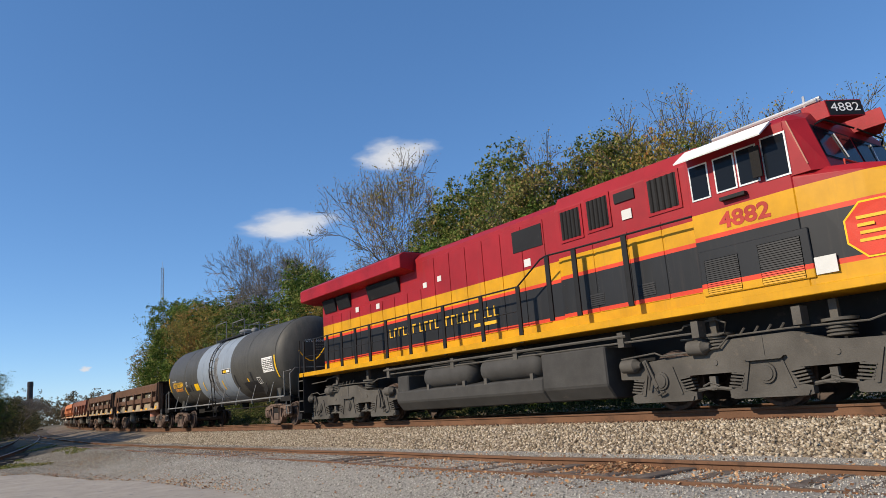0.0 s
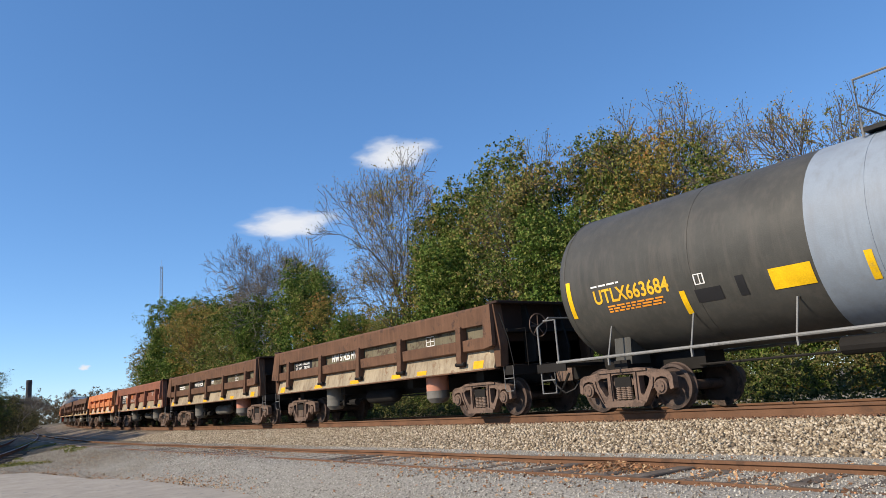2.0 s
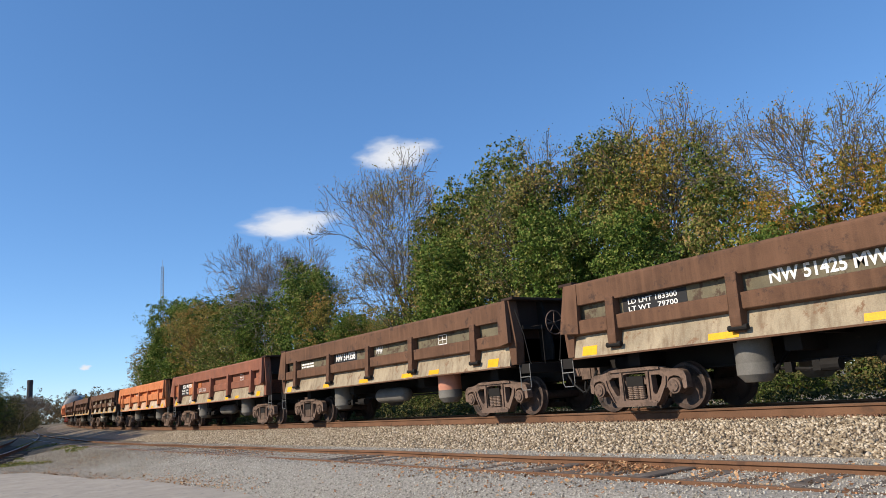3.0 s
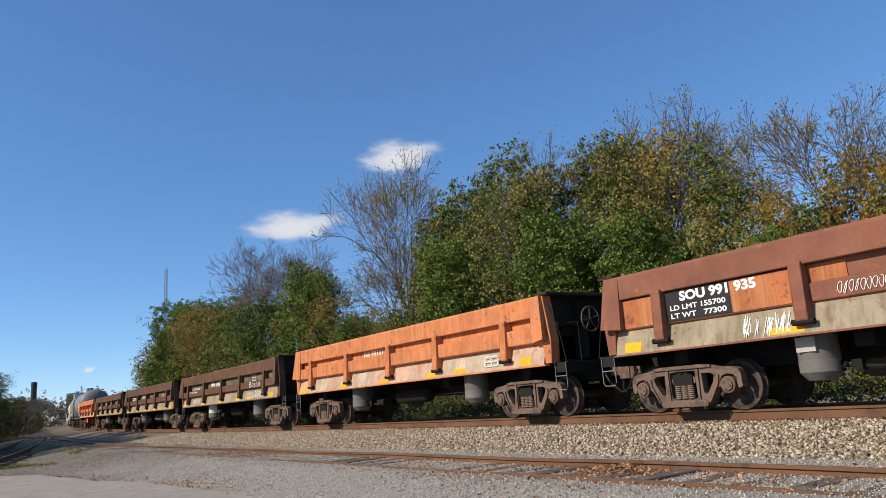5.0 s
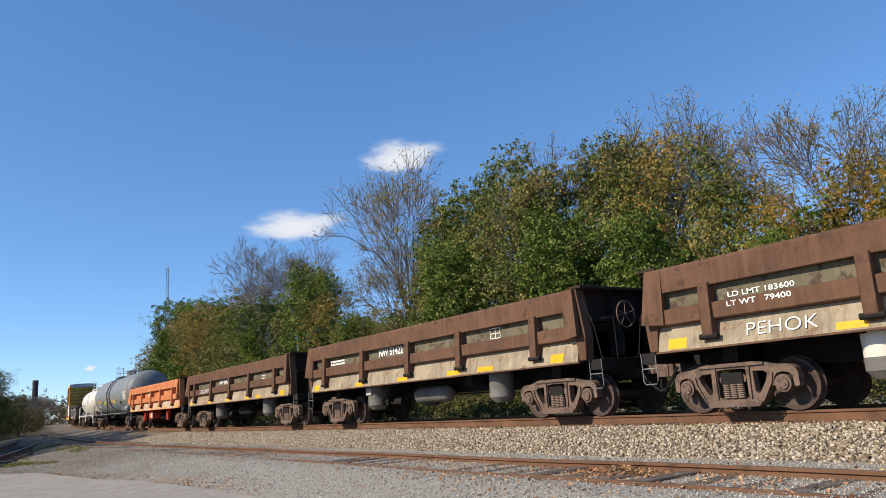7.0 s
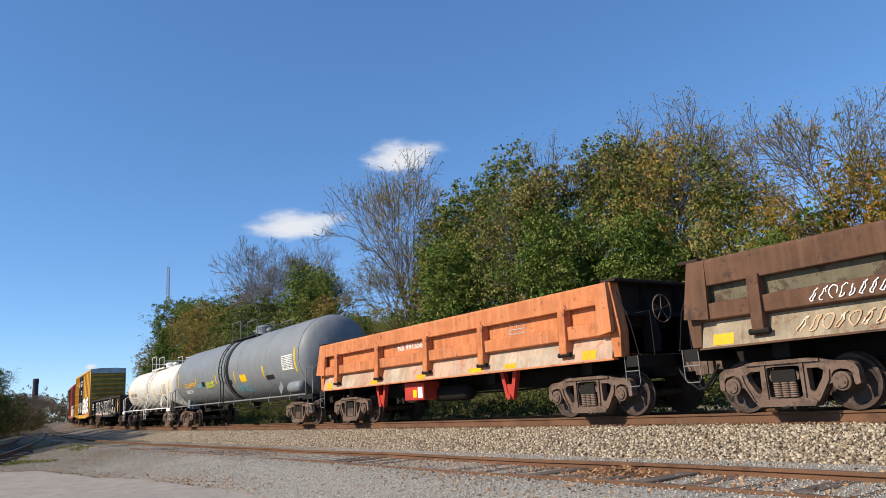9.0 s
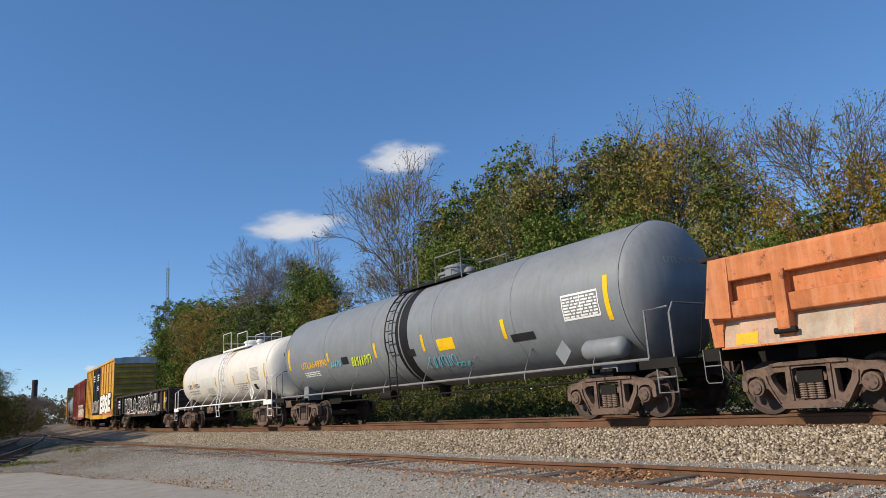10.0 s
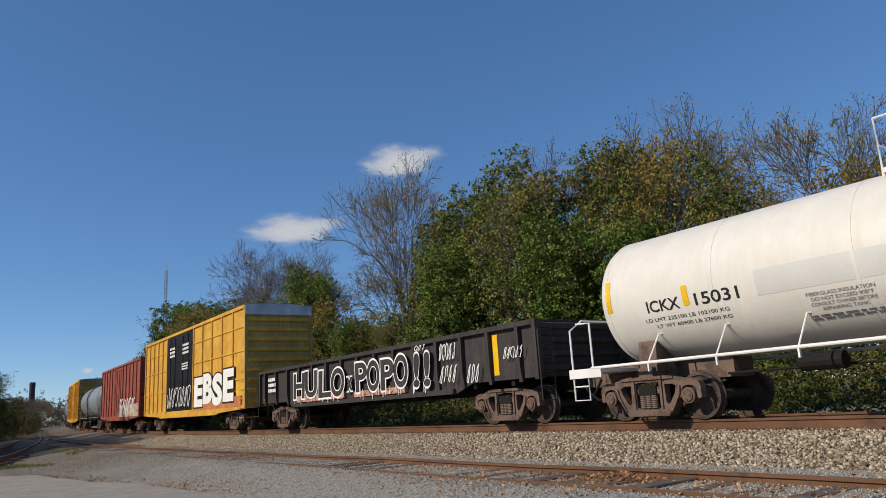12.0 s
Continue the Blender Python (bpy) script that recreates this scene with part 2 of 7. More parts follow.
M["deep_green"] = leaf_mat("deep_green_leaves", [(0.0, (0.011, 0.032, 0.007)), (0.3, (0.059, 0.112, 0.017)), (0.6, (0.147, 0.206, 0.038)), (1.0, (0.294, 0.273, 0.081))])
M["autumn"] = leaf_mat("autumn_leaves", [(0.0, (0.034, 0.050, 0.012)), (0.3, (0.155, 0.160, 0.034)), (0.55, (0.300, 0.245, 0.062)), (0.8, (0.380, 0.225, 0.068)), (1.0, (0.410, 0.154, 0.058))])
M["gold_leaves"] = leaf_mat("gold_leaves", [(0.0, (0.090, 0.109, 0.020)), (0.35, (0.218, 0.198, 0.035)), (0.6, (0.384, 0.269, 0.045)), (0.8, (0.538, 0.256, 0.045)), (1.0, (0.512, 0.166, 0.038))])
M["hedge"] = leaf_mat("undergrowth_leaves", [(0.0, (0.016, 0.026, 0.007)), (0.35, (0.058, 0.081, 0.021)), (0.65, (0.124, 0.127, 0.042)), (1.0, (0.221, 0.163, 0.072))])
M["brushwood"] = leaf_mat("brushwood", [(0.0, (0.028, 0.034, 0.014)), (0.5, (0.085, 0.088, 0.036)), (1.0, (0.17, 0.13, 0.06))])
M["dull_woods"] = leaf_mat("dull_autumn_woods", [(0.0, (0.055, 0.060, 0.032)), (0.5, (0.14, 0.115, 0.065)), (1.0, (0.24, 0.155, 0.085))])
M["grass"] = leaf_mat("grass", [(0.0, (0.05, 0.075, 0.014)), (0.5, (0.13, 0.145, 0.03)), (1.0, (0.28, 0.21, 0.09))])
M["dry"] = leaf_mat("dry_leaves", [(0.0, (0.09, 0.065, 0.03)), (0.5, (0.19, 0.12, 0.055)), (1.0, (0.27, 0.17, 0.08))])


def ground_mat():
    m, t, p, link = nodes_of("gravel_and_dead_grass")
    c = t.nodes.new("ShaderNodeTexCoord")
    a, b, f = noise_node(t, 0.35, 6), noise_node(t, 38, 4, 0.75), noise_node(t, 6, 6)
    grey = ramp(t, b.outputs[0], [(0.3, (0.095, 0.082, 0.064)), (0.5, (0.305, 0.278, 0.230)), (0.7, (0.53, 0.49, 0.42))]).outputs[0]
    brown = ramp(t, f.outputs[0], [(0.3, (0.040, 0.032, 0.020)), (0.5, (0.11, 0.085, 0.05)), (0.62, (0.21, 0.16, 0.095)), (0.8, (0.33, 0.25, 0.155))]).outputs[0]
    s = t.nodes.new("ShaderNodeSeparateXYZ")
    link(c.outputs["Object"], s.inputs[0])
    k = t.nodes.new("ShaderNodeMath")
    k.operation = "MULTIPLY_ADD"
    k.inputs[1].default_value, k.inputs[2].default_value = 0.035, 1.0
    link(s.outputs[0], k.inputs[0])
    d = t.nodes.new("ShaderNodeMath")
    d.operation = "MULTIPLY_ADD"
    d.inputs[1].default_value = 0.9
    link(a.outputs[0], d.inputs[0])
    link(k.outputs[0], d.inputs[2])
    gr = ramp(t, d.outputs[0], [(0.55, (0, 0, 0)), (0.95, (1, 1, 1))]).outputs[0]
    link(mix(t, gr, brown, grey), p.inputs["Base Color"])
    p.inputs["Roughness"].default_value = 0.95
    bp = t.nodes.new("ShaderNodeBump")
    bp.inputs["Strength"].default_value, bp.inputs["Distance"].default_value = 0.8, 0.02
    link(b.outputs[0], bp.inputs["Height"])
    link(bp.outputs[0], p.inputs["Normal"])
    return m


M["ground"] = ground_mat()

# ---- mesh helpers ----


def face(bm, vs):
    try:
        return bm.faces.new(vs)
    except ValueError:
        return None


def box(bm, x0, x1, y0, y1, z0, z1):
    v = [bm.verts.new((x, y, z)) for z in (z0, z1) for y in (y0, y1) for x in (x0, x1)]
    for q in ((0, 2, 3, 1), (4, 5, 7, 6), (0, 1, 5, 4), (2, 6, 7, 3), (0, 4, 6, 2), (1, 3, 7, 5)):
        bm.faces.new([v[i] for i in q])
    return bm


def prism(bm, pts, y0, y1, axis="y"):
    """A polygon of (a, z) drawn out along y (a is x) or along x (a is y)."""
    put = (lambda a, z, e: (a, e, z)) if axis == "y" else (lambda a, z, e: (e, a, z))
    lo = [bm.verts.new(put(a, z, y0)) for a, z in pts]
    hi = [bm.verts.new(put(a, z, y1)) for a, z in pts]
    n = len(pts)
    bm.faces.new(lo)
    bm.faces.new(hi[::-1])
    for i in range(n):
        bm.faces.new((lo[i], hi[i], hi[(i + 1) % n], lo[(i + 1) % n]))
    return bm


def plate(bm, outline, holes, y0, y1):
    """A flat casting in the x-z plane with windows cut through it."""
    loops = []
    for pts in [outline] + list(holes):
        vs = [bm.verts.new((a, y0, z)) for a, z in pts]
        loops.append((vs, [bm.edges.new((vs[i], vs[(i + 1) % len(vs)])) for i in range(len(vs))]))
    caps = bmesh.ops.triangle_fill(bm, use_beauty=True, use_dissolve=False, edges=[e for _, es in loops for e in es])
    twin = {v: bm.verts.new((v.co.x, y1, v.co.z)) for vs, _ in loops for v in vs}
    for f in [g for g in caps["geom"] if isinstance(g, bmesh.types.BMFace)]:
        bm.faces.new([twin[v] for v in reversed(f.verts)])
    for vs, _ in loops:
        for i, v in enumerate(vs):
            w = vs[(i + 1) % len(vs)]
            bm.faces.new((v, w, twin[w], twin[v]))
    return bm


def ring_frame(way):
    way = Vector(way).normalized()
    a = way.cross(Vector((0, 0, 1)) if abs(way.z) < 0.9 else Vector((1, 0, 0))).normalized()
    return a, way.cross(a)


def tube(bm, pts, r, n=8, caps=True, radii=None):
    """A round bar along a polyline."""
    pts = [Vector(p) for p in pts]
    rings = []
    for i, p in enumerate(pts):
        way = (pts[min(i + 1, len(pts) - 1)] - pts[max(i - 1, 0)])
        a, b = ring_frame(way)
        rr = radii[i] if radii else r
        rings.append([bm.verts.new(p + rr * (math.cos(k * math.tau / n) * a + math.sin(k * math.tau / n) * b)) for k in range(n)])
    for p, q in zip(rings, rings[1:]):
        for k in range(n):
            bm.faces.new((p[k], p[(k + 1) % n], q[(k + 1) % n], q[k]))
    if caps:
        bm.faces.new(rings[0][::-1])
        bm.faces.new(rings[-1])
    return bm


def lathe(bm, prof, origin=(0, 0, 0), axis="x", n=24):
    """A profile of (along, radius) turned about an axis."""
    o = Vector(origin)
    rings = []
    for a, r in prof:
        ring = []
        for k in range(n):
            c, s = r * math.cos(k * math.tau / n), r * math.sin(k * math.tau / n)
            d = {"x": (a, c, s), "y": (c, a, s), "z": (c, s, a)}[axis]
            ring.append(bm.verts.new(o + Vector(d)))
        rings.append(ring)
    for p, q in zip(rings, rings[1:]):
        for k in range(n):
            bm.faces.new((p[k], p[(k + 1) % n], q[(k + 1) % n], q[k]))
    bm.faces.new(rings[0][::-1])
    bm.faces.new(rings[-1])
    return bm


def mesh_of(name, bm, mat, smooth=False, bevel=0.0):
    if bevel:
        bmesh.ops.bevel(bm, geom=bm.edges[:], offset=bevel, segments=1, affect="EDGES", profile=0.7)
    bmesh.ops.recalc_face_normals(bm, faces=bm.faces[:])
    me = bpy.data.meshes.new(name)
    bm.to_mesh(me)
    bm.free()
    me.materials.append(mat)
    if smooth:
        me.shade_smooth()
        me.set_sharp_from_angle(angle=radians(38))
    return me


def part(name, bm, mat, parent, label="", smooth=False, bevel=0.0):
    me = bm if isinstance(bm, bpy.types.Mesh) else mesh_of(name, bm, mat, smooth, bevel)
    ob = new(name, me)
    ob.parent = parent
    return tagged(ob, label)


def thing(name, label, category, group=""):
    return tagged(new(name), label, category, group)


def raw_mesh(name, verts, faces, mat):
    me = bpy.data.meshes.new(name)
    me.from_pydata([tuple(v) for v in verts], [], faces)
    me.materials.append(mat)
    return me


def letters(text, size, width=0.0, bold=0.0, smooth=3):
    """Flat letters of the built-in font as (vertices, faces), middle at 0, 0."""
    cu = bpy.data.curves.new("letters", "FONT")
    cu.body, cu.size, cu.align_x, cu.align_y = text, size, "CENTER", "CENTER"
    cu.resolution_u = smooth
    cu.offset = bold
    ob = bpy.data.objects.new("letters", cu)
    scene.collection.objects.link(ob)
    me = bpy.data.meshes.new_from_object(ob.evaluated_get(bpy.context.evaluated_depsgraph_get()))
    vs, fs = [v.co.copy() for v in me.vertices], [tuple(p.vertices) for p in me.polygons]
    bpy.data.objects.remove(ob)
    bpy.data.meshes.remove(me)
    bpy.data.curves.remove(cu)
    if width and vs:
        w = max(v.x for v in vs) - min(v.x for v in vs)
        vs = [Vector((v.x * width / w, v.y, 0)) for v in vs]
    return vs, fs


def sign(name, text, size, x, y, z, mat, parent, width=0.0, bold=0.0, slope=0.0, label=""):
    """Letters on a flat side that faces -y. slope: how far the side leans out per metre upwards."""
    vs, fs = letters(text, size, width, bold)
    return part(name, raw_mesh(name, [(x + v.x, y - slope * v.y, z + v.y) for v in vs], fs, mat), None, parent, label)


def tank_sign(name, text, size, x, ang, r, zc, mat, parent, width=0.0, bold=0.0, label=""):
    """Letters wrapped on a tank; ang: degrees above the side's middle."""
    vs, fs = letters(text, size, width, bold)
    out = []
    for v in vs:
        a = radians(ang) + v.y / r
        out.append((x + v.x, -r * math.cos(a), zc + r * math.sin(a)))
    return part(name, raw_mesh(name, out, fs, mat), None, parent, label)


def tank_patch(bm, x0, x1, a0, a1, r, zc, n=8, lean=0.0):
    """A curved sheet on a tank's side; angles in degrees above the middle."""
    rows = []
    for i in range(n + 1):
        a = radians(a0 + (a1 - a0) * i / n)
        s = lean * i / n
        rows.append([bm.verts.new((x + s, -r * math.cos(a), zc + r * math.sin(a))) for x in (x0, x1)])
    for p, q in zip(rows, rows[1:]):
        bm.faces.new((p[0], p[1], q[1], q[0]))
    return bm


# ---- the line of the track ----
BEND_AT, BEND_R = -30.0, 700.0


def line_at(s):
    """Place and heading of the main track s metres along it."""
    if s >= BEND_AT:
        return s, 0.0, 0.0, 0.0
    u = BEND_AT - s
    return BEND_AT - BEND_R * math.sin(u / BEND_R), BEND_R * (1 - math.cos(u / BEND_R)), 0.011 * u * u / (u + 25), -u / BEND_R


def sweep(bm, prof, path):
    """A closed profile of (side, up) along places (x, y, z, heading)."""
    rings = []
    for x, y, z, h in path:
        c, s = math.cos(h), math.sin(h)
        rings.append([bm.verts.new((x - s * a, y + c * a, z + b)) for a, b in prof])
    n = len(prof)
    for p, q in zip(rings, rings[1:]):
        for k in range(n):
            bm.faces.new((p[k], p[(k + 1) % n], q[(k + 1) % n], q[k]))
    bm.faces.new(rings[0])
    bm.faces.new(rings[-1][::-1])
    return bm

# ---- the setting ----
rnd = random.Random(7)
nrs = np.random.RandomState(5)


def rise(x):
    u = max(0.0, BEND_AT - x)
    return min(2.5, 0.011 * u * u / (u + 25))


def offset(x):
    u = min(max(0.0, BEND_AT - x), 400)
    return u * u / (2 * BEND_R)


def ground_z(x, y):
    d = y - offset(x)
    z = -0.53 + rise(x) + (0.03 if y > -8.2 else 0.012) * noise.noise((x * 0.3, y * 0.3, 0))
    if -6.2 < d < -2.0:
        z += 0.05 * min(1, (d + 6.2) / 0.1)
    if d > 4.5:
        z += min(0.35, (d - 4.5) * 0.08)
    e = y - offset(x) + 6.18
    if e < 0:
        z += 0.126 * min(1, -e / 0.15)
        z -= min(0.226, max(0, -e - 0.72) * 0.145)
    return z


def build_ground():
    xs = sorted(set([-3000, -1500, -800, -450, -300, -220, -170, -140] + [-120 + 4 * i for i in range(20)] + [-42 + 1.0 * i for i in range(50)] + [12, 20, 40, 80, 200, 500, 1200, 3000]))
    ys = sorted(set([-3000, -1200, -500, -200, -90, -50, -35, -25, -20] + [-17 + 0.8 * i for i in range(11)] + [-8.4 + 0.15 * i for i in range(20)] + [-5.4 + 0.6 * i for i in range(30)] + [13, 16, 20, 26, 35, 50, 80, 150, 400, 1200, 3000]))
    vs = [(x, y, ground_z(x, y)) for x in xs for y in ys]
    n = len(ys)
    fs = [(i * n + j, (i + 1) * n + j, (i + 1) * n + j + 1, i * n + j + 1) for i in range(len(xs) - 1) for j in range(n - 1)]
    me = raw_mesh("ground", vs, fs, M["ground"])
    me.shade_smooth()
    tagged(new("ground", me), "grey crushed gravel ground fading into dead grass", "ground", kind="structure")


def path_between(a, b, step):
    n = max(2, int((b - a) / step))
    return [line_at(a + (b - a) * i / n) for i in range(n + 1)]


RAIL = [(-0.075, -0.185), (0.075, -0.185), (0.075, -0.172), (0.014, -0.155), (0.010, -0.05), (0.036, -0.035), (0.036, -0.006), (0.028, 0.0), (-0.028, 0.0), (-0.036, -0.006), (-0.036, -0.035), (-0.010, -0.05), (-0.014, -0.155), (-0.075, -0.172)]


def build_track(name, label, path, dz, tie_xs, tie_mat_z, tie_len=2.6):
    root = tagged(new(name), label, "railway track", kind="structure")
    for side in (-0.754, 0.754):
        bm = bmesh.new()
        sweep(bm, [(side + a, b + dz) for a, b in RAIL], path)
        part("rail", bm, M["rail"], root, "rust-brown steel rail")
        bm = bmesh.new()
        sweep(bm, [(side - 0.022, 0.0015 + dz), (side + 0.022, 0.0015 + dz), (side + 0.022, -0.003 + dz), (side - 0.022, -0.003 + dz)], path)
        part("running_surface", bm, M["railtop"], root)
    bm = bmesh.new()
    box(bm, -0.115, 0.115, -tie_len / 2, tie_len / 2, -0.16, 0)
    tie = mesh_of("tie", bm, M["tie"], bevel=0.012)
    bm = bmesh.new()
    box(bm, -0.09, 0.09, -0.17, 0.17, 0, 0.018)
    for a in (-0.06, 0.06):
        for b in (-0.1, 0.1):
            box(bm, a - 0.014, a + 0.014, b - 0.02, b + 0.02, 0.018, 0.05)
    plate = mesh_of("tie_plate", bm, M["rail"])
    for x, y, z, h in tie_xs:
        ob = part("tie", tie, None, root)
        ob.location, ob.rotation_euler = (x, y, z + tie_mat_z + rnd.uniform(-0.012, 0.012)), (0, rnd.uniform(-0.01, 0.01), h + rnd.uniform(-0.03, 0.03))
        for side in (-0.754, 0.754):
            if x > -34:
                ob = part("tie_plate", plate, None, root)
                ob.location, ob.rotation_euler = (x - math.sin(h) * side, y + math.cos(h) * side, z + dz - 0.203), (0, 0, h)
    return root


def build_ballast():
    bm = bmesh.new()
    prof = [(-4.1, -0.62), (-3.3, -0.46), (-1.75, -0.225), (-0.9, -0.20), (0.9, -0.20), (1.9, -0.22), (3.6, -0.5), (4.4, -0.7), (4.4, -1.2), (-4.1, -1.2)]
    sweep(bm, prof, path_between(-420, 60, 3))
    me = mesh_of("ballast", bm, M["ballast"])
    tagged(new("ballast", me), "tan crushed stone ballast bed under the main track", "ballast", kind="structure")


OCT_V = np.array([(1, 0, 0), (-1, 0, 0), (0, 1, 0), (0, -1, 0), (0, 0, 1), (0, 0, -1)], float)
OCT_F = np.array([(0, 2, 4), (2, 1, 4), (1, 3, 4), (3, 0, 4), (2, 0, 5), (1, 2, 5), (3, 1, 5), (0, 3, 5)])
CUBE_V = np.array([(x, y, z) for z in (-1, 1) for y in (-1, 1) for x in (-1, 1)], float) * 0.72
CUBE_F = np.array([(0, 2, 3, 1), (4, 5, 7, 6), (0, 1, 5, 4), (2, 6, 7, 3), (0, 4, 6, 2), (1, 3, 7, 5)])


def scatter(name, pos, size, mat, base_v=CUBE_V, base_f=CUBE_F, squash=0.75, jag=0.35):
    """Many small broken pieces, joined."""
    n = len(pos)
    q = nrs.normal(size=(n, 4))
    q /= np.linalg.norm(q, axis=1)[:, None]
    w, x, y, z = q.T
    rot = np.stack([1 - 2 * (y * y + z * z), 2 * (x * y - z * w), 2 * (x * z + y * w), 2 * (x * y + z * w), 1 - 2 * (x * x + z * z), 2 * (y * z - x * w), 2 * (x * z - y * w), 2 * (y * z + x * w), 1 - 2 * (x * x + y * y)], 1).reshape(n, 3, 3)
    v = base_v[None] * (1 + jag * nrs.uniform(-1, 1, (n, len(base_v), 3)))
    v = np.einsum("nij,nkj->nki", rot, v * (np.array([1, squash, squash])[None, None]))
    v = v * size[:, None, None] + pos[:, None, :]
    f = (base_f[None] + (np.arange(n) * len(base_v))[:, None, None])
    me = bpy.data.meshes.new(name)
    vn, k = n * len(base_v), base_f.shape[1]
    me.vertices.add(vn)
    me.vertices.foreach_set("co", v.reshape(-1))
    me.loops.add(n * len(base_f) * k)
    me.loops.foreach_set("vertex_index", f.reshape(-1).astype(np.int32))
    me.polygons.add(n * len(base_f))
    me.polygons.foreach_set("loop_start", np.arange(0, n * len(base_f) * k, k, dtype=np.int32))
    me.update()
    me.validate()
    me.materials.append(mat)
    return new(name, me)


def quads(name, v, mat):
    n = len(v) // 4
    me = bpy.data.meshes.new(name)
    me.vertices.add(n * 4)
    me.vertices.foreach_set("co", v.reshape(-1))
    me.loops.add(n * 4)
    me.loops.foreach_set("vertex_index", np.arange(n * 4, dtype=np.int32))
    me.polygons.add(n)
    me.polygons.foreach_set("loop_start", np.arange(0, n * 4, 4, dtype=np.int32))
    me.update()
    me.materials.append(mat)
    return me


def leaf_quads(rs, p, out, size, ragged=1.15):
    """Bent leaves at places p; out: the way that each faces, roughly."""
    n = len(p)
    nrm = out + rs.normal(size=(n, 3)) * ragged
    nrm /= np.linalg.norm(nrm, axis=1)[:, None]
    u = np.cross(nrm, rs.normal(size=(n, 3)))
    u /= np.linalg.norm(u, axis=1)[:, None]
    w = np.cross(nrm, u)
    s = rs.uniform(0.55, 1.3, n)[:, None] * size
    bend = nrm * s * 0.25
    return np.stack([p - u * s, p + w * s * 0.6 - bend, p + u * s, p - w * s * 0.6 - bend], 1).reshape(-1, 3)


def build_stones():
    # ballast shoulder of the main track
    n = 80000
    x = -3 - 42 * nrs.uniform(0, 1, n) ** 1.3 + 4
    d = -0.9 - 2.9 * nrs.uniform(0, 1, n)
    z = np.interp(d, [-4.1, -3.3, -1.75, -0.9], [-0.62, -0.46, -0.225, -0.20])
    y = d + np.array([offset(a) for a in x])
    z = z + np.array([rise(a) for a in x]) + nrs.uniform(-0.01, 0.02, n)
    tagged(scatter("ballast_stones", np.stack([x, y, z], 1), nrs.uniform(0.012, 0.031, n) * nrs.uniform(0.75, 1.25, n), M["ballast_stone"], jag=0.5), "pale tan broken ballast stones", "ballast stones", kind="stuff")
    # rusty debris and spike heads along the foot of the rail
    n = 6500
    x = 2 - 44 * nrs.uniform(0, 1, n) ** 1.3
    d = nrs.uniform(-1.04, -0.84, n)
    y = d + np.array([offset(a) for a in x])
    z = -0.19 + np.array([rise(a) for a in x]) + nrs.uniform(-0.01, 0.022, n)
    tagged(scatter("rail_debris", np.stack([x, y, z], 1), nrs.uniform(0.010, 0.028, n), M["debris"], jag=0.5), "rust-stained stones and debris along the rail", "debris", kind="stuff")
    # gravel lot and the siding's bed
    n = 76000
    x = 0 - 36 * nrs.uniform(0, 1, n) ** 1.25
    y = nrs.uniform(-10.6, -3.6, n)
    keep = y > np.interp(x, [-36, -23, -21.8, -17, -14.9, -10.9, -9.4, -6, 0], [-12.6, -10.8, -9.7, -9.1, -8.55, -8.25, -8.33, -8.83, -9.2])
    x, y = x[keep], y[keep]
    z = np.array([ground_z(a, b) for a, b in zip(x, y)]) + 0.004
    tagged(scatter("gravel", np.stack([x, y, z], 1), nrs.uniform(0.007, 0.017, len(x)), M["gravel_stone"], OCT_V, OCT_F), "loose grey crushed gravel", "gravel", kind="stuff")
    # fallen leaves along the siding
    n = 3800
    c = np.array([(-9.8, -5.3), (-6.0, -6.6), (-4.5, -5.4), (-8.0, -6.5), (-19, -5.2), (-20, -6.6), (-17.5, -5.6), (-26, -7.5), (-15, -8.3), (-22, -8.6), (-5.5, -4.6), (-8.3, -4.6)])
    k = nrs.choice(len(c), n, p=np.array([16, 12, 14, 8, 8, 8, 6, 5, 1.5, 2.5, 9, 10]) / 100)
    p = c[k] + nrs.normal(size=(n, 2)) * np.array([2.0, 0.50])
    m = 1300          # a drift of leaves along the edge of the pavement
    u = nrs.uniform(0, 1, m)
    edge = np.stack([np.interp(u, [0, 0.2, 0.5, 0.65, 1], [-27, -21.6, -17, -14.9, -11.2]), np.interp(u, [0, 0.2, 0.5, 0.65, 1], [-11.0, -9.55, -9.0, -8.45, -8.2])], 1)
    p = np.concatenate([p, edge + nrs.normal(size=(m, 2)) * np.array([0.7, 0.22])])
    n += m
    z = np.array([ground_z(a, b) for a, b in p]) + nrs.uniform(0.008, 0.03, n)
    m = 1500          # a heap of dead weeds against the siding
    q = nrs.normal(size=(m, 2)) * np.array([0.42, 0.20])
    h = 0.10 * np.exp(-(q[:, 0] / 0.5) ** 2 - (q[:, 1] / 0.25) ** 2) * nrs.uniform(0.3, 1.0, m)
    p = np.concatenate([p, q + np.array([-6.21, -5.15])])
    z = np.concatenate([z, np.array([ground_z(a, b) for a, b in p[n:]]) + h + 0.01])
    n += m
    v = leaf_quads(nrs, np.stack([p[:, 0], p[:, 1], z], 1), np.tile(np.array([0.0, 0, 1]), (n, 1)), 0.024, 0.5)
    tagged(new("leaf_litter", quads("leaf_litter", v, M["litter"])), "orange-brown fallen leaves and dead weeds", "leaf litter", kind="stuff")


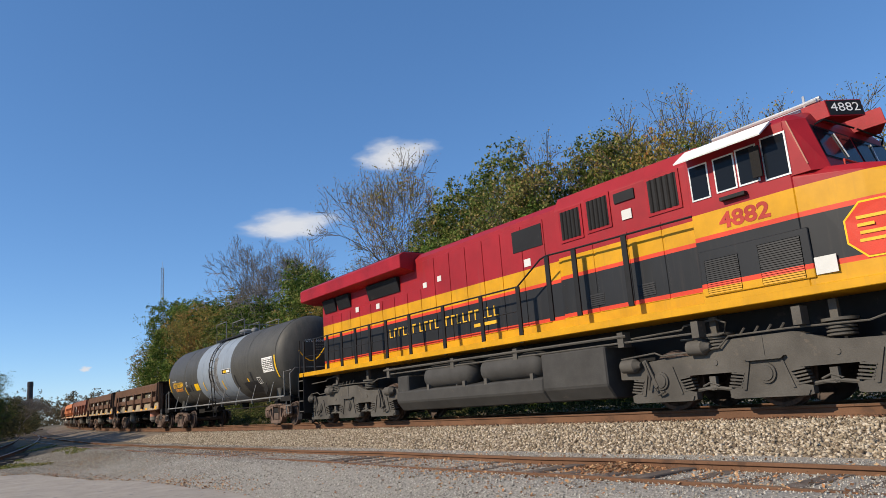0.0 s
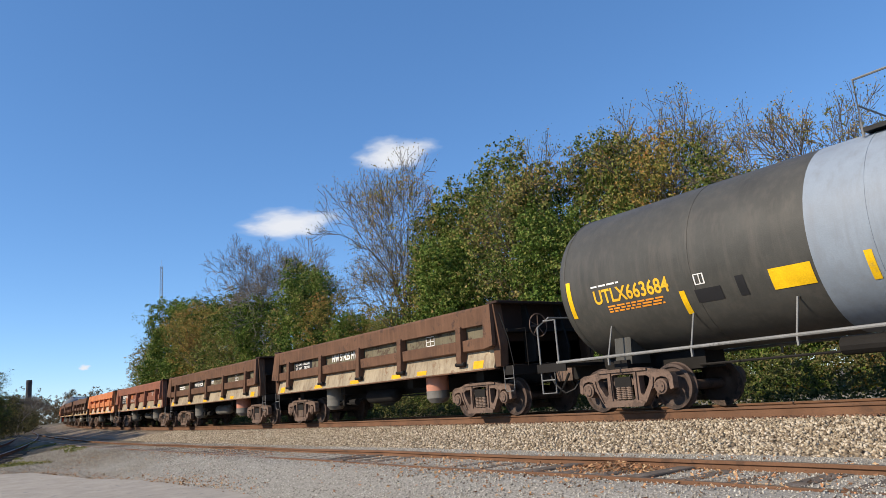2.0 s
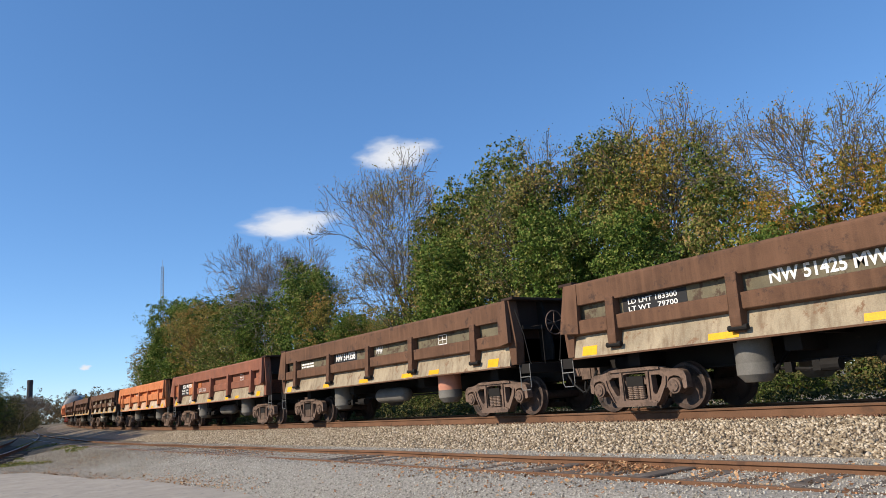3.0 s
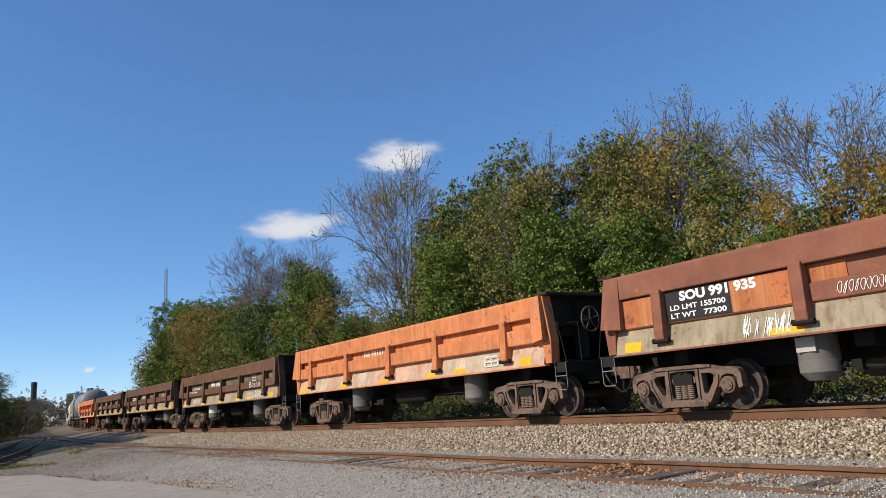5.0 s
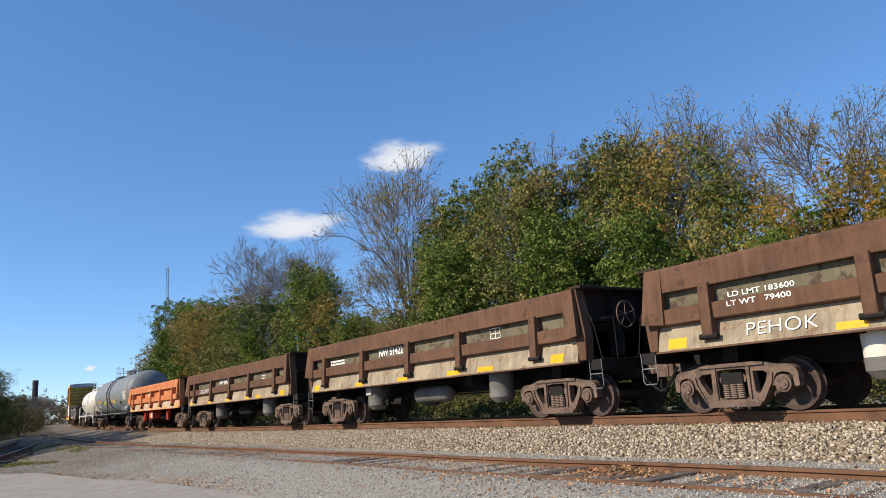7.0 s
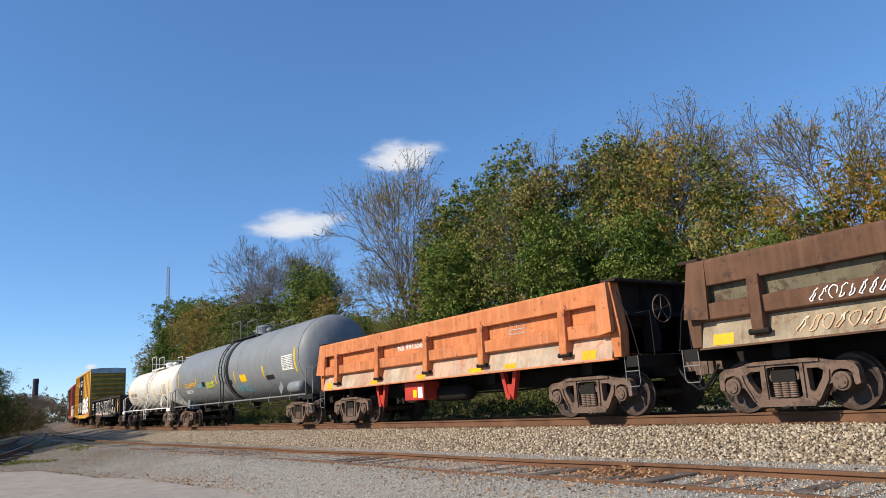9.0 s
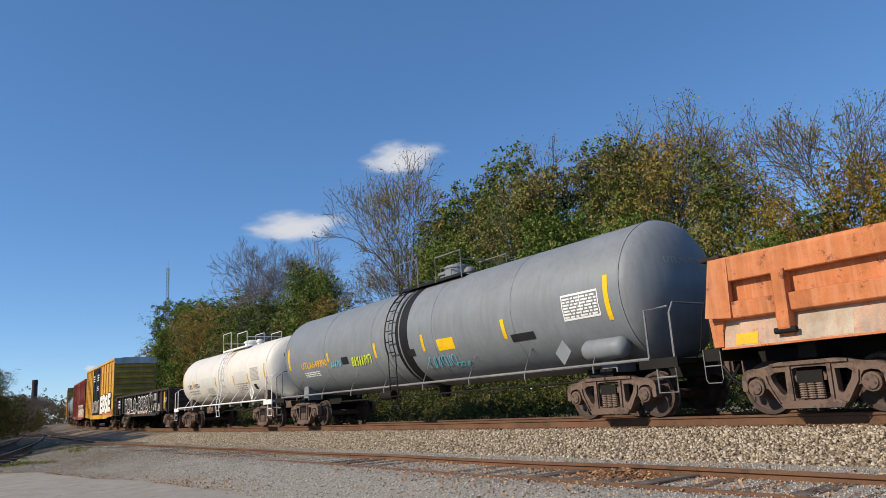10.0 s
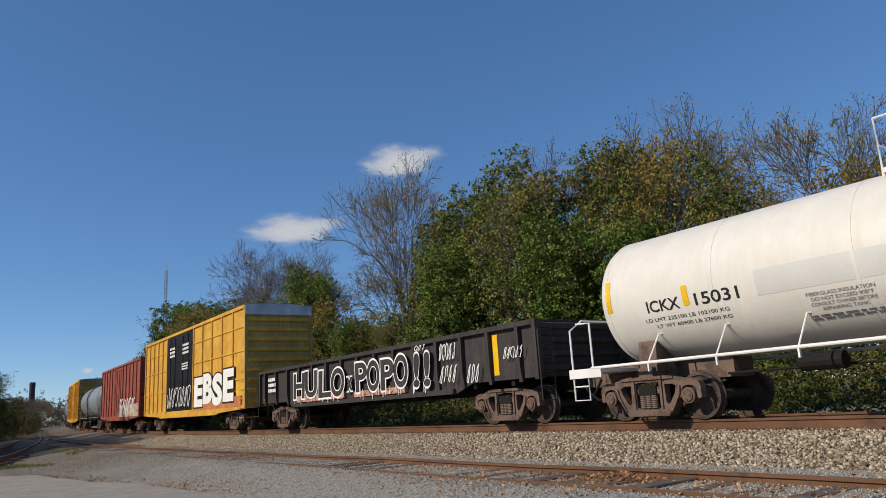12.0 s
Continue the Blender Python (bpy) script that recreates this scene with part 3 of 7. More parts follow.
def build_grass():
    n = 42000
    x = -27 - 45 * nrs.uniform(0, 1, n) ** 1.2
    y = nrs.uniform(-15, -6.6, n) + np.array([offset(a) for a in x])
    keep = np.array([noise.noise((a * 0.35, b * 0.9, 4)) > (0.02 if b < -8.6 else 0.25) for a, b in zip(x, y)])
    x, y = x[keep], y[keep]
    z = np.array([ground_z(a, b) for a, b in zip(x, y)]) + nrs.uniform(0.0, 0.07, len(x))
    v = leaf_quads(nrs, np.stack([x, y, z], 1), np.tile(np.array([0.3, -0.6, 0.3]), (len(x), 1)), 0.034, 0.8)
    tagged(new("grass", quads("grass", v, M["grass"])), "patchy green and straw-coloured grass", "grass", kind="stuff")


def build_pavement():
    bm = bmesh.new()
    edge = [(-60, -14.0), (-34, -12.6), (-23.3, -10.9), (-21.8, -9.75), (-17.0, -9.15), (-14.9, -8.62), (-10.9, -8.32), (-9.4, -8.4), (-6, -8.9), (0, -9.3), (12, -9.8), (40, -10.5), (40, -26), (-60, -26)]
    pts = []
    for i, (a, b) in enumerate(edge):
        c, d = edge[(i + 1) % len(edge)]
        n = 8 if i < 10 else 1
        for k in range(n):
            f = k / n
            x, y = a + (c - a) * f, b + (d - b) * f
            pts.append((x, y + (0.10 * noise.noise((x * 1.7, y * 1.7, 3)) if n > 1 else 0)))
    top = [bm.verts.new((x, y, -0.595 + rise(x) * 1.0)) for x, y in pts]
    low = [bm.verts.new((x, y, -0.9)) for x, y in pts]
    f = bm.faces.new(top)
    for i in range(len(pts)):
        j = (i + 1) % len(pts)
        bm.faces.new((top[i], top[j], low[j], low[i]))
    bmesh.ops.triangulate(bm, faces=[f])
    me = mesh_of("pavement", bm, M["asphalt"])
    tagged(new("pavement", me), "worn pale grey asphalt drive with a ragged edge", "pavement", kind="structure")


build_ground()
build_ballast()
build_pavement()
main_ties = [line_at(-50 + 0.53 * i) for i in range(105)]
build_track("main_track", "rusty main railway track on tan ballast", path_between(-420, 60, 3), 0.0, main_ties, -0.205)
SIDE_Y, SIDE_Z = -5.62, -0.385


def beside(x):
    """The siding's centre line, which keeps beside the main track."""
    return x, SIDE_Y + offset(x), rise(x) + 0.010 * math.sin(x * 0.9), -max(0.0, BEND_AT - x) / BEND_R


side_path = [beside(x) for x in np.arange(-150, 40, 2.0)]
build_track("siding", "old rusty siding track sunk in gravel and leaves", side_path, SIDE_Z, [beside(x) for x in np.arange(-46, 4, 0.58)], SIDE_Z - 0.092)
yard_path = []
for i in range(30):
    x = -86 + 2.0 * i
    f = (x + 86) / 48
    yard_path.append((x, SIDE_Y + offset(x) - 3.9 * f * f, rise(x), -2 * 3.9 * f / 48 - max(0.0, BEND_AT - x) / BEND_R))
build_track("yard_track", "dark rusted yard track curving away in the shade", yard_path, SIDE_Z + 0.005, yard_path[6::1], SIDE_Z - 0.13)
build_stones()
build_grass()

# ---- trees ----


def limb(vs, fs, pts, radii, n=6):
    base = len(vs)
    for i, p in enumerate(pts):
        a, b = ring_frame(pts[min(i + 1, len(pts) - 1)] - pts[max(i - 1, 0)])
        for k in range(n):
            vs.append(p + radii[i] * (math.cos(k * math.tau / n) * a + math.sin(k * math.tau / n) * b))
    for i in range(len(pts) - 1):
        for k in range(n):
            fs.append((base + i * n + k, base + i * n + (k + 1) % n, base + (i + 1) * n + (k + 1) % n, base + (i + 1) * n + k))


def grow(r, vs, fs, tips, p, way, length, rad, level, levels, spread, kids, twig=0.0):
    pts, radii, d = [p], [rad], way.normalized()
    k = 4
    for i in range(k):
        d = (d + 0.16 * Vector((r.uniform(-1, 1), r.uniform(-1, 1), r.uniform(-0.5, 0.9)))).normalized()
        p = p + d * (length / k)
        pts.append(p)
        radii.append(max(twig, rad * (1 - 0.62 * (i + 1) / k)))
    limb(vs, fs, pts, radii, 6 if level < 2 else 4 if level < 3 else 3)
    if level >= levels - 1:
        tips.append((pts[-1], level))
        tips.append((pts[2], level))
    if level < levels:
        for j in range(kids):
            f = r.uniform(0.35, 1.0) if level else r.uniform(0.22, 1.0)
            i = min(k - 1, int(f * k))
            q = pts[i].lerp(pts[i + 1], f * k - i)
            side = Vector((r.uniform(-1, 1), r.uniform(-1, 1), r.uniform(-0.25, 0.9)))
            grow(r, vs, fs, tips, q, (d * (1 - spread) + side * spread), length * r.uniform(0.45, 0.72), radii[i] * 0.55, level + 1, levels, spread, kids, twig)


def fork(r, vs, fs, tips, p, way, length, rad, level, levels, wide, twig):
    """A limb that forks again and again into fine upright twigs."""
    pts, radii, d = [p], [rad], way.normalized()
    for i in range(3):
        d = (d + 0.13 * Vector((r.uniform(-1, 1), r.uniform(-1, 1), r.uniform(-0.35, 0.75)))).normalized()
        p = p + d * (length / 3)
        pts.append(p)
        radii.append(max(twig, rad * (1 - 0.12 * (i + 1))))
    limb(vs, fs, pts, radii, 6 if level < 2 else 4 if level < 4 else 3)
    if level >= levels - 1:
        tips.append((pts[-1], level))
    if level < levels:
        a, b = ring_frame(d)
        turn = r.uniform(0, math.tau)
        n = 4 if level == 0 else 3 if r.random() < 0.7 else 2
        for j in range(n):
            ang = turn + j * math.tau / n + r.uniform(-0.4, 0.4)
            side = math.cos(ang) * a + math.sin(ang) * b
            at = pts[-1] if j else pts[2]
            fork(r, vs, fs, tips, at, d + side * wide * r.uniform(0.6, 1.25), length * r.uniform(0.66, 0.80), radii[-1] * 0.68, level + 1, levels, wide, twig)


def leaves_mesh(r, centres, per, blob, size, mat, name="crown", shells=()):
    """Loose leaves round the centres, and leafy clumps: shells of (centre, radius, count)."""
    rs = np.random.RandomState(r.randint(0, 9999))
    out = []
    if len(centres) and per:
        c = np.repeat(np.array([tuple(v) for v in centres]), per, axis=0)
        d = rs.normal(size=(len(c), 3))
        out.append(leaf_quads(rs, c + d * blob * np.array([1, 1, 0.8]), d * 0.6 + np.array([0, 0, 0.3]), size * 0.72))
    for c, rad, n in shells:
        m = max(5, n // 11)
        d = rs.normal(size=(m, 3))
        d /= np.linalg.norm(d, axis=1)[:, None]
        lump = 1 + 0.42 * np.sin(d[:, 0] * 5 + c[0] * 3) * np.sin(d[:, 1] * 5 + c[1] * 5) + rs.normal(size=m) * 0.17
        k = rs.randint(0, m, n)
        at = np.array(tuple(c)) + d * (rad * lump)[:, None] * np.array([1, 1, 0.82])
        out.append(leaf_quads(rs, at[k] + rs.normal(size=(n, 3)) * size * 1.1 * np.array([1, 1, 0.7]), d[k] + np.array([0, 0, 0.25]), size * 0.88))
    return quads(name, np.concatenate(out), mat)


def make_tree(seed, label, mat, bark, levels=3, kids=5, per=12, blob=0.35, size=0.11, spread=0.6, low=0.0, lobes=0, name="tree", girth=2.5, twig=0.0, leaves=240, forks=0):
    """A tree 10 m tall: trunk and limbs, leafy clumps and loose leaves on its twigs."""
    r = random.Random(seed)
    vs, fs, tips = [], [], []
    if forks:
        fork(r, vs, fs, tips, Vector((0, 0, -0.3)), Vector((0.05, 0.02, 1)), 3.2, 0.17, 0, forks, spread, twig)
    else:
        grow(r, vs, fs, tips, Vector((0, 0, -0.3)), Vector((r.uniform(-0.08, 0.08), r.uniform(-0.08, 0.08), 1)), 7.4, 0.19, 0, levels, spread, kids, twig)
    k = 9.7 / max(t[0].z for t in tips)
    vs = [v * k for v in vs]
    tips = [t[0] * k for t in tips]
    root = thing(name, label, "tree", "trees beside the track")
    part("trunk", raw_mesh("trunk", vs, fs, bark), None, root)
    shells = []
    for i in range(lobes):
        z = low + (9.2 - low) * (i + r.random()) / lobes
        wide = girth * (0.78 + 0.22 * math.sin(z * 0.9 + seed)) * math.sqrt(max(0.03, 1 - max(0.0, (z - 4.2) / 5.6) ** 2))
        a, q = i * 2.4 + r.uniform(-0.5, 0.5), wide * math.sqrt(r.uniform(0.30, 1.15))
        rad = r.uniform(0.42, 0.85)
        shells.append((Vector((q * math.cos(a), q * math.sin(a), max(0.2, z))), rad, int(leaves * rad)))
    part("crown", leaves_mesh(r, tips, per, blob, size, mat, "crown", shells), None, root)
    return root


KINDS = {
    "green": make_tree(11, "broad green tree overgrown with vines", M["green"], M["bark"], per=16, lobes=64, blob=0.22, size=0.088, leaves=620),
    "deep": make_tree(12, "dense dark green tree clad in ivy", M["deep_green"], M["bark"], per=14, lobes=68, blob=0.2, size=0.09, leaves=640),
    "mixed": make_tree(23, "green tree turning yellow and brown", M["green"], M["bark"], per=16, lobes=54, blob=0.22, size=0.08, leaves=560),
    "autumn": make_tree(14, "autumn tree with thinning yellow-brown leaves", M["autumn"], M["bark"], per=14, lobes=46, blob=0.2, size=0.076, leaves=460),
    "gold": make_tree(17, "autumn tree with yellow-orange leaves", M["gold_leaves"], M["bark"], per=16, lobes=50, blob=0.22, size=0.08, leaves=520),
    "thin": make_tree(35, "half-bare tree with a few brown leaves", M["autumn"], M["bark"], forks=6, per=6, blob=0.17, size=0.058, spread=0.56, lobes=7, leaves=220, girth=1.3, twig=0.011),
    "bare": make_tree(46, "leafless grey tree with fine twigs", M["dry"], M["pale_bark"], forks=8, per=1, blob=0.15, size=0.03, spread=0.52, twig=0.010),
}
# kind, x, y, height, width
TREES = [
    ("autumn", -112, 15, 10.0, 1.3), ("autumn", -105, 13, 10.8, 1.2), ("mixed", -98, 13, 12.5, 1.2), ("deep", -92, 12.5, 15.4, 1.0), ("deep", -87, 14, 15.0, 1.1),
    ("autumn", -82, 13, 13.6, 1.2), ("autumn", -76, 12.5, 12.8, 1.1), ("mixed", -70, 13, 13.0, 1.2), ("bare", -61.5, 13.5, 16.9, 0.74), ("bare", -66.0, 15.5, 15.4, 0.55),
    ("mixed", -65, 11, 10.8, 1.2), ("deep", -58.5, 11, 10.6, 1.2), ("mixed", -51.5, 12, 12.6, 0.95), ("deep", -49.5, 11, 11.4, 0.95), ("autumn", -45.5, 11, 9.0, 1.1),
    ("thin", -36.8, 12, 16.6, 0.66), ("thin", -40.0, 12.5, 12.0, 0.8), ("thin", -36.2, 11, 9.5, 0.8), ("autumn", -40.5, 11.5, 7.4, 0.9), ("deep", -41, 10, 6.8, 1.1), ("mixed", -37.5, 11, 6.6, 1.0), ("green", -33.8, 12, 12.2, 0.78), ("green", -31, 12.5, 13.2, 0.95),
    ("mixed", -27.6, 12.5, 13.9, 0.9), ("deep", -30, 10, 9.6, 1.0), ("green", -25, 12, 12.2, 0.9), ("thin", -23.6, 13, 13.4, 0.75), ("green", -22, 13.5, 12.8, 0.8), ("mixed", -19.8, 13, 12.4, 0.85),
    ("thin", -19.8, 13.5, 13.2, 0.75), ("deep", -22, 10, 9.0, 1.0), ("autumn", -17.2, 12.5, 11.6, 0.8), ("thin", -17.6, 13, 11.4, 0.45), ("mixed", -15, 12, 9.8, 0.85), ("deep", -17.8, 9.8, 7.8, 0.95), ("gold", -13.0, 12.0, 7.4, 0.85),
    ("thin", -11.4, 12.5, 10.4, 0.8), ("gold", -10.4, 12, 8.2, 0.85), ("gold", -8.9, 11.5, 7.6, 0.8), ("deep", -12, 9.6, 5.5, 0.9), ("green", -6, 12, 8.4, 0.9),
    ("green", 1, 12, 10, 1.0), ("deep", 8, 12, 11, 1.1), ("mixed", 16, 13, 11, 1.1),
    ("mixed", -75, -7.9, 6.8, 1.25), ("deep", -80, -9.5, 7.0, 1.0), ("mixed", -84, -11, 7.0, 1.2), ("bare", -88, -4.2, 4.2, 1.3),
    ("bare", -94, -2.8, 4.4, 1.3), ("thin", -100, -4, 4.0, 1.3),
    ("green", -35, -19, 5.8, 1.2), ("mixed", -39.5, -19, 7.6, 1.1), ("green", -43.5, -19.5, 9.4, 1.1), ("deep", -47.5, -19, 11.4, 1.1), ("mixed", -51.5, -19.5, 12.4, 1.1), ("deep", -56, -19, 13, 1.1), ("green", -61, -18.5, 12.5, 1.2), ("deep", -68, -18, 12, 1.2), ("green", -76, -18, 11, 1.2)]
used = set()
for kind, x, y, h, w in TREES:
    k = h / 10.0
    m = Matrix.Translation((x, y, ground_z(x, y))) @ Matrix.Rotation(rnd.uniform(0, math.tau), 4, "Z") @ Matrix.Diagonal((k * w, k * w, k, 1))
    if kind in used:
        copy_thing(KINDS[kind], m)
    else:
        used.add(kind)
        first = (kind, m)
        KINDS[kind + "_at"] = m
for kind in used:
    KINDS[kind].matrix_basis = KINDS[kind + "_at"]


def build_undergrowth():
    r = random.Random(3)
    cs = []
    for i in range(6400):
        x = 6 - 116 * r.random() ** 1.4
        d = r.uniform(3.3, 10.5)
        h = 0.45 + 0.30 * (d - 3.3) + 0.8 * max(0, noise.noise((x * 0.35, d * 0.3, 5)))
        cs.append(Vector((x, d + offset(x), ground_z(x, d + offset(x)) + h * r.random() ** 0.7)))
    me = leaves_mesh(r, [], 0, 0, 0.05, M["hedge"], "undergrowth", [(c, r.uniform(0.16, 0.34), 48) for c in cs])
    tagged(new("undergrowth", me), "tangled green undergrowth and vines along the track", "undergrowth", kind="stuff")
    cs = []
    for i in range(3800):
        x = 8 - 126 * r.random() ** 1.3
        d = r.uniform(10.5, 19)
        cs.append(Vector((x, d + offset(x), ground_z(x, d) + r.uniform(0.2, 6.0))))
    me = leaves_mesh(r, [], 0, 0, 0.10, M["deep_green"], "thicket", [(c, r.uniform(0.4, 0.8), 70) for c in cs])
    tagged(new("thicket", me), "dark thicket between the tree trunks", "thicket", kind="stuff")


def build_far_woods():
    r = random.Random(9)
    cs = []
    for i in range(2400):
        a = radians(r.uniform(158, 205))
        d = r.uniform(230, 330)
        h = 9.0 + 4 * noise.noise((a * 30, 0, 2)) + 3 * noise.noise((a * 90, 0, 7))
        cs.append(Vector((d * math.cos(a), -12 + d * math.sin(a), 1.0 + h * r.random())))
    me = leaves_mesh(r, [], 0, 0, 0.26, M["dull_woods"], "far_woods", [(c, r.uniform(1.0, 2.0), 90) for c in cs])
    tagged(new("far_woods", me), "hazy line of autumn woods in the distance", "far woods", kind="stuff")
    cs = []
    for i in range(6500):
        x = r.uniform(-140, -76)
        f = (x + 76) / -64
        y = r.uniform(-26 + 10 * f, -5.4 + 9.5 * f)
        cs.append(Vector((x, y, ground_z(x, y) + r.uniform(0, 4.3) * (0.78 + 0.45 * noise.noise((x * 0.25, y * 0.3, 1))))))
    me = leaves_mesh(r, [], 0, 0, 0.085, M["brushwood"], "brush", [(c, r.uniform(0.25, 0.5), 36) for c in cs])
    tagged(new("brush", me), "brown leafless brush beside the yard tracks", "brush", kind="stuff")


def build_chimney():
    root = thing("chimney", "tall dark brick chimney beyond the trees", "chimney")
    x, y, top = -198.5, 8.0, 11.9
    bm = bmesh.new()
    lathe(bm, [(0, 0.85), (top - 1.2, 0.60), (top - 1.1, 0.66), (top - 0.3, 0.66), (top - 0.25, 0.62), (top, 0.62), (top, 0.42), (top - 1, 0.42)], (x, y, 0), "z", 20)
    part("shaft", bm, M["brick"], root)


def build_mast():
    root = thing("radio_mast", "thin grey lattice radio mast far away", "radio mast")
    x, y, top = -285.0, 60.0, 58.7
    leg = []
    for k in range(3):
        a = k * math.tau / 3
        leg.append((0.8 * math.cos(a), 0.8 * math.sin(a)))
        bm = bmesh.new()
        tube(bm, [(x + leg[k][0], y + leg[k][1], 0), (x + leg[k][0] * 0.7, y + leg[k][1] * 0.7, top)], 0.10, 6)
        part("leg", bm, M["mast"], root)
    bm = bmesh.new()
    for i in range(36):
        for k in range(3):
            a, b = leg[k], leg[(k + 1) % 3]
            z0, z1 = i * top / 36, (i + 1) * top / 36
            f = 1 - 0.3 * i / 36
            tube(bm, [(x + a[0] * f, y + a[1] * f, z0), (x + b[0] * f, y + b[1] * f, z1)], 0.06, 4, False)
    part("bracing", bm, M["mast"], root)
    bm = bmesh.new()
    tube(bm, [(x, y, top), (x, y, top + 2.5)], 0.06, 6)
    part("aerial", bm, M["mast"], root)


build_undergrowth()
build_far_woods()
build_chimney()
build_mast()

# ---- rolling stock: shared pieces ----
SPINNING = []          # wheelsets: object, rolling radius, place in the car
SHARED = {}


def shared(key, build):
    if key not in SHARED:
        SHARED[key] = build()
    return SHARED[key]


def wheelset_mesh(r, mat):
    bm = bmesh.new()
    for s in (-1, 1):
        prof = [(0.66, 0.10), (0.67, 0.15), (0.70, 0.18), (0.715, r * 0.55), (0.70, r * 0.80), (0.685, r * 0.84), (0.682, r + 0.026), (0.71, r + 0.026), (0.722, r + 0.004), (0.73, r), (0.825, r - 0.006), (0.832, r * 0.86), (0.80, r * 0.80), (0.775, r * 0.55), (0.80, 0.17), (0.86, 0.14), (0.88, 0.10)]
        lathe(bm, [(s * a, b) for a, b in prof], (0, 0, 0), "y", 28)
    lathe(bm, [(-1.0, 0.085), (-0.66, 0.095), (0.66, 0.095), (1.0, 0.085)], (0, 0, 0), "y", 12)
    # three bolts on each axle end
    for s in (-1, 1):
        for k in range(3):
            a = k * math.tau / 3
            tube(bm, [(0.06 * math.cos(a), s * 1.0, 0.06 * math.sin(a)), (0.06 * math.cos(a), s * 1.215, 0.06 * math.sin(a))], 0.02, 6)
    return mesh_of("wheelset", bm, mat, True)


def bearing_mesh():
    bm = bmesh.new()
    lathe(bm, [(-0.10, 0.14), (0.10, 0.14), (0.11, 0.105), (0.135, 0.10), (0.14, 0.03)], (0, 0, 0), "y", 16)
    return mesh_of("bearing", bm, M["truck"], True)


def side_frame_mesh():
    """Cast truck side frame in the x-z plane, axles at x = +-0.89, z = 0.44."""
    bm = bmesh.new()
    half = [(0.45, 0.80), (0.62, 0.785), (0.80, 0.745), (1.00, 0.735), (1.10, 0.69), (1.145, 0.60), (1.145, 0.40), (1.085, 0.375), (1.06, 0.40), (1.05, 0.54), (1.00, 0.60), (0.89, 0.622), (0.79, 0.60), (0.745, 0.54), (0.735, 0.42), (0.66, 0.40), (0.56, 0.25), (0.47, 0.135), (0.40, 0.105)]
    out = half + [(-a, z) for a, z in half[::-1]]
    win = [(0.385, 0.665), (0.56, 0.66), (0.635, 0.615), (0.60, 0.50), (0.475, 0.315), (0.43, 0.305), (0.395, 0.345)]
    mid = [(-0.275, 0.70), (-0.20, 0.715), (0.20, 0.715), (0.275, 0.70), (0.27, 0.26), (0.22, 0.225), (-0.22, 0.225), (-0.27, 0.26)]
    plate(bm, out, [win, [(-a, z) for a, z in win], mid], -0.075, 0.075)
    # raised flanges along the top, the foot and the window's columns
    for y in (-0.082, 0.082):
        w = 0.03 if y < 0 else -0.03
        prism(bm, [(-0.60, 0.755), (0.60, 0.755), (0.60, 0.795), (0.44, 0.815), (-0.44, 0.815), (-0.60, 0.795)], y - w, y)
        prism(bm, [(-0.46, 0.10), (0.46, 0.10), (0.50, 0.165), (0.40, 0.215), (-0.40, 0.215), (-0.50, 0.165)], y - w * 1.3, y)
        for s in (-1, 1):
            prism(bm, [(s * 0.285, 0.22), (s * 0.33, 0.22), (s * 0.345, 0.74), (s * 0.285, 0.74)], y - w * 0.8, y)
            prism(bm, [(s * a, z) for a, z in ((0.50, 0.15), (0.545, 0.20), (0.715, 0.47), (0.735, 0.62), (0.70, 0.62), (0.67, 0.49))], y - w * 0.8, y)
    # bolster end between the columns, over the springs
    prism(bm, [(-0.235, 0.50), (0.235, 0.50), (0.25, 0.57), (0.19, 0.655), (-0.19, 0.655), (-0.25, 0.57)], -0.06, 0.075)
    prism(bm, [(-0.15, 0.535), (0.15, 0.535), (0.13, 0.605), (-0.13, 0.605)], -0.085, -0.06)
    return mesh_of("side_frame", bm, M["truck"], True)


def spring_mesh():
    bm = bmesh.new()
    for x in (-0.13, 0.0, 0.13):
        prof = []
        for k in range(7):
            z = 0.235 + 0.034 * k
            prof += [(z, 0.048), (z + 0.012, 0.066), (z + 0.022, 0.066), (z + 0.032, 0.048)]
        lathe(bm, prof, (x, -0.055, 0), "z", 10)
    return mesh_of("spring", bm, M["spring"])


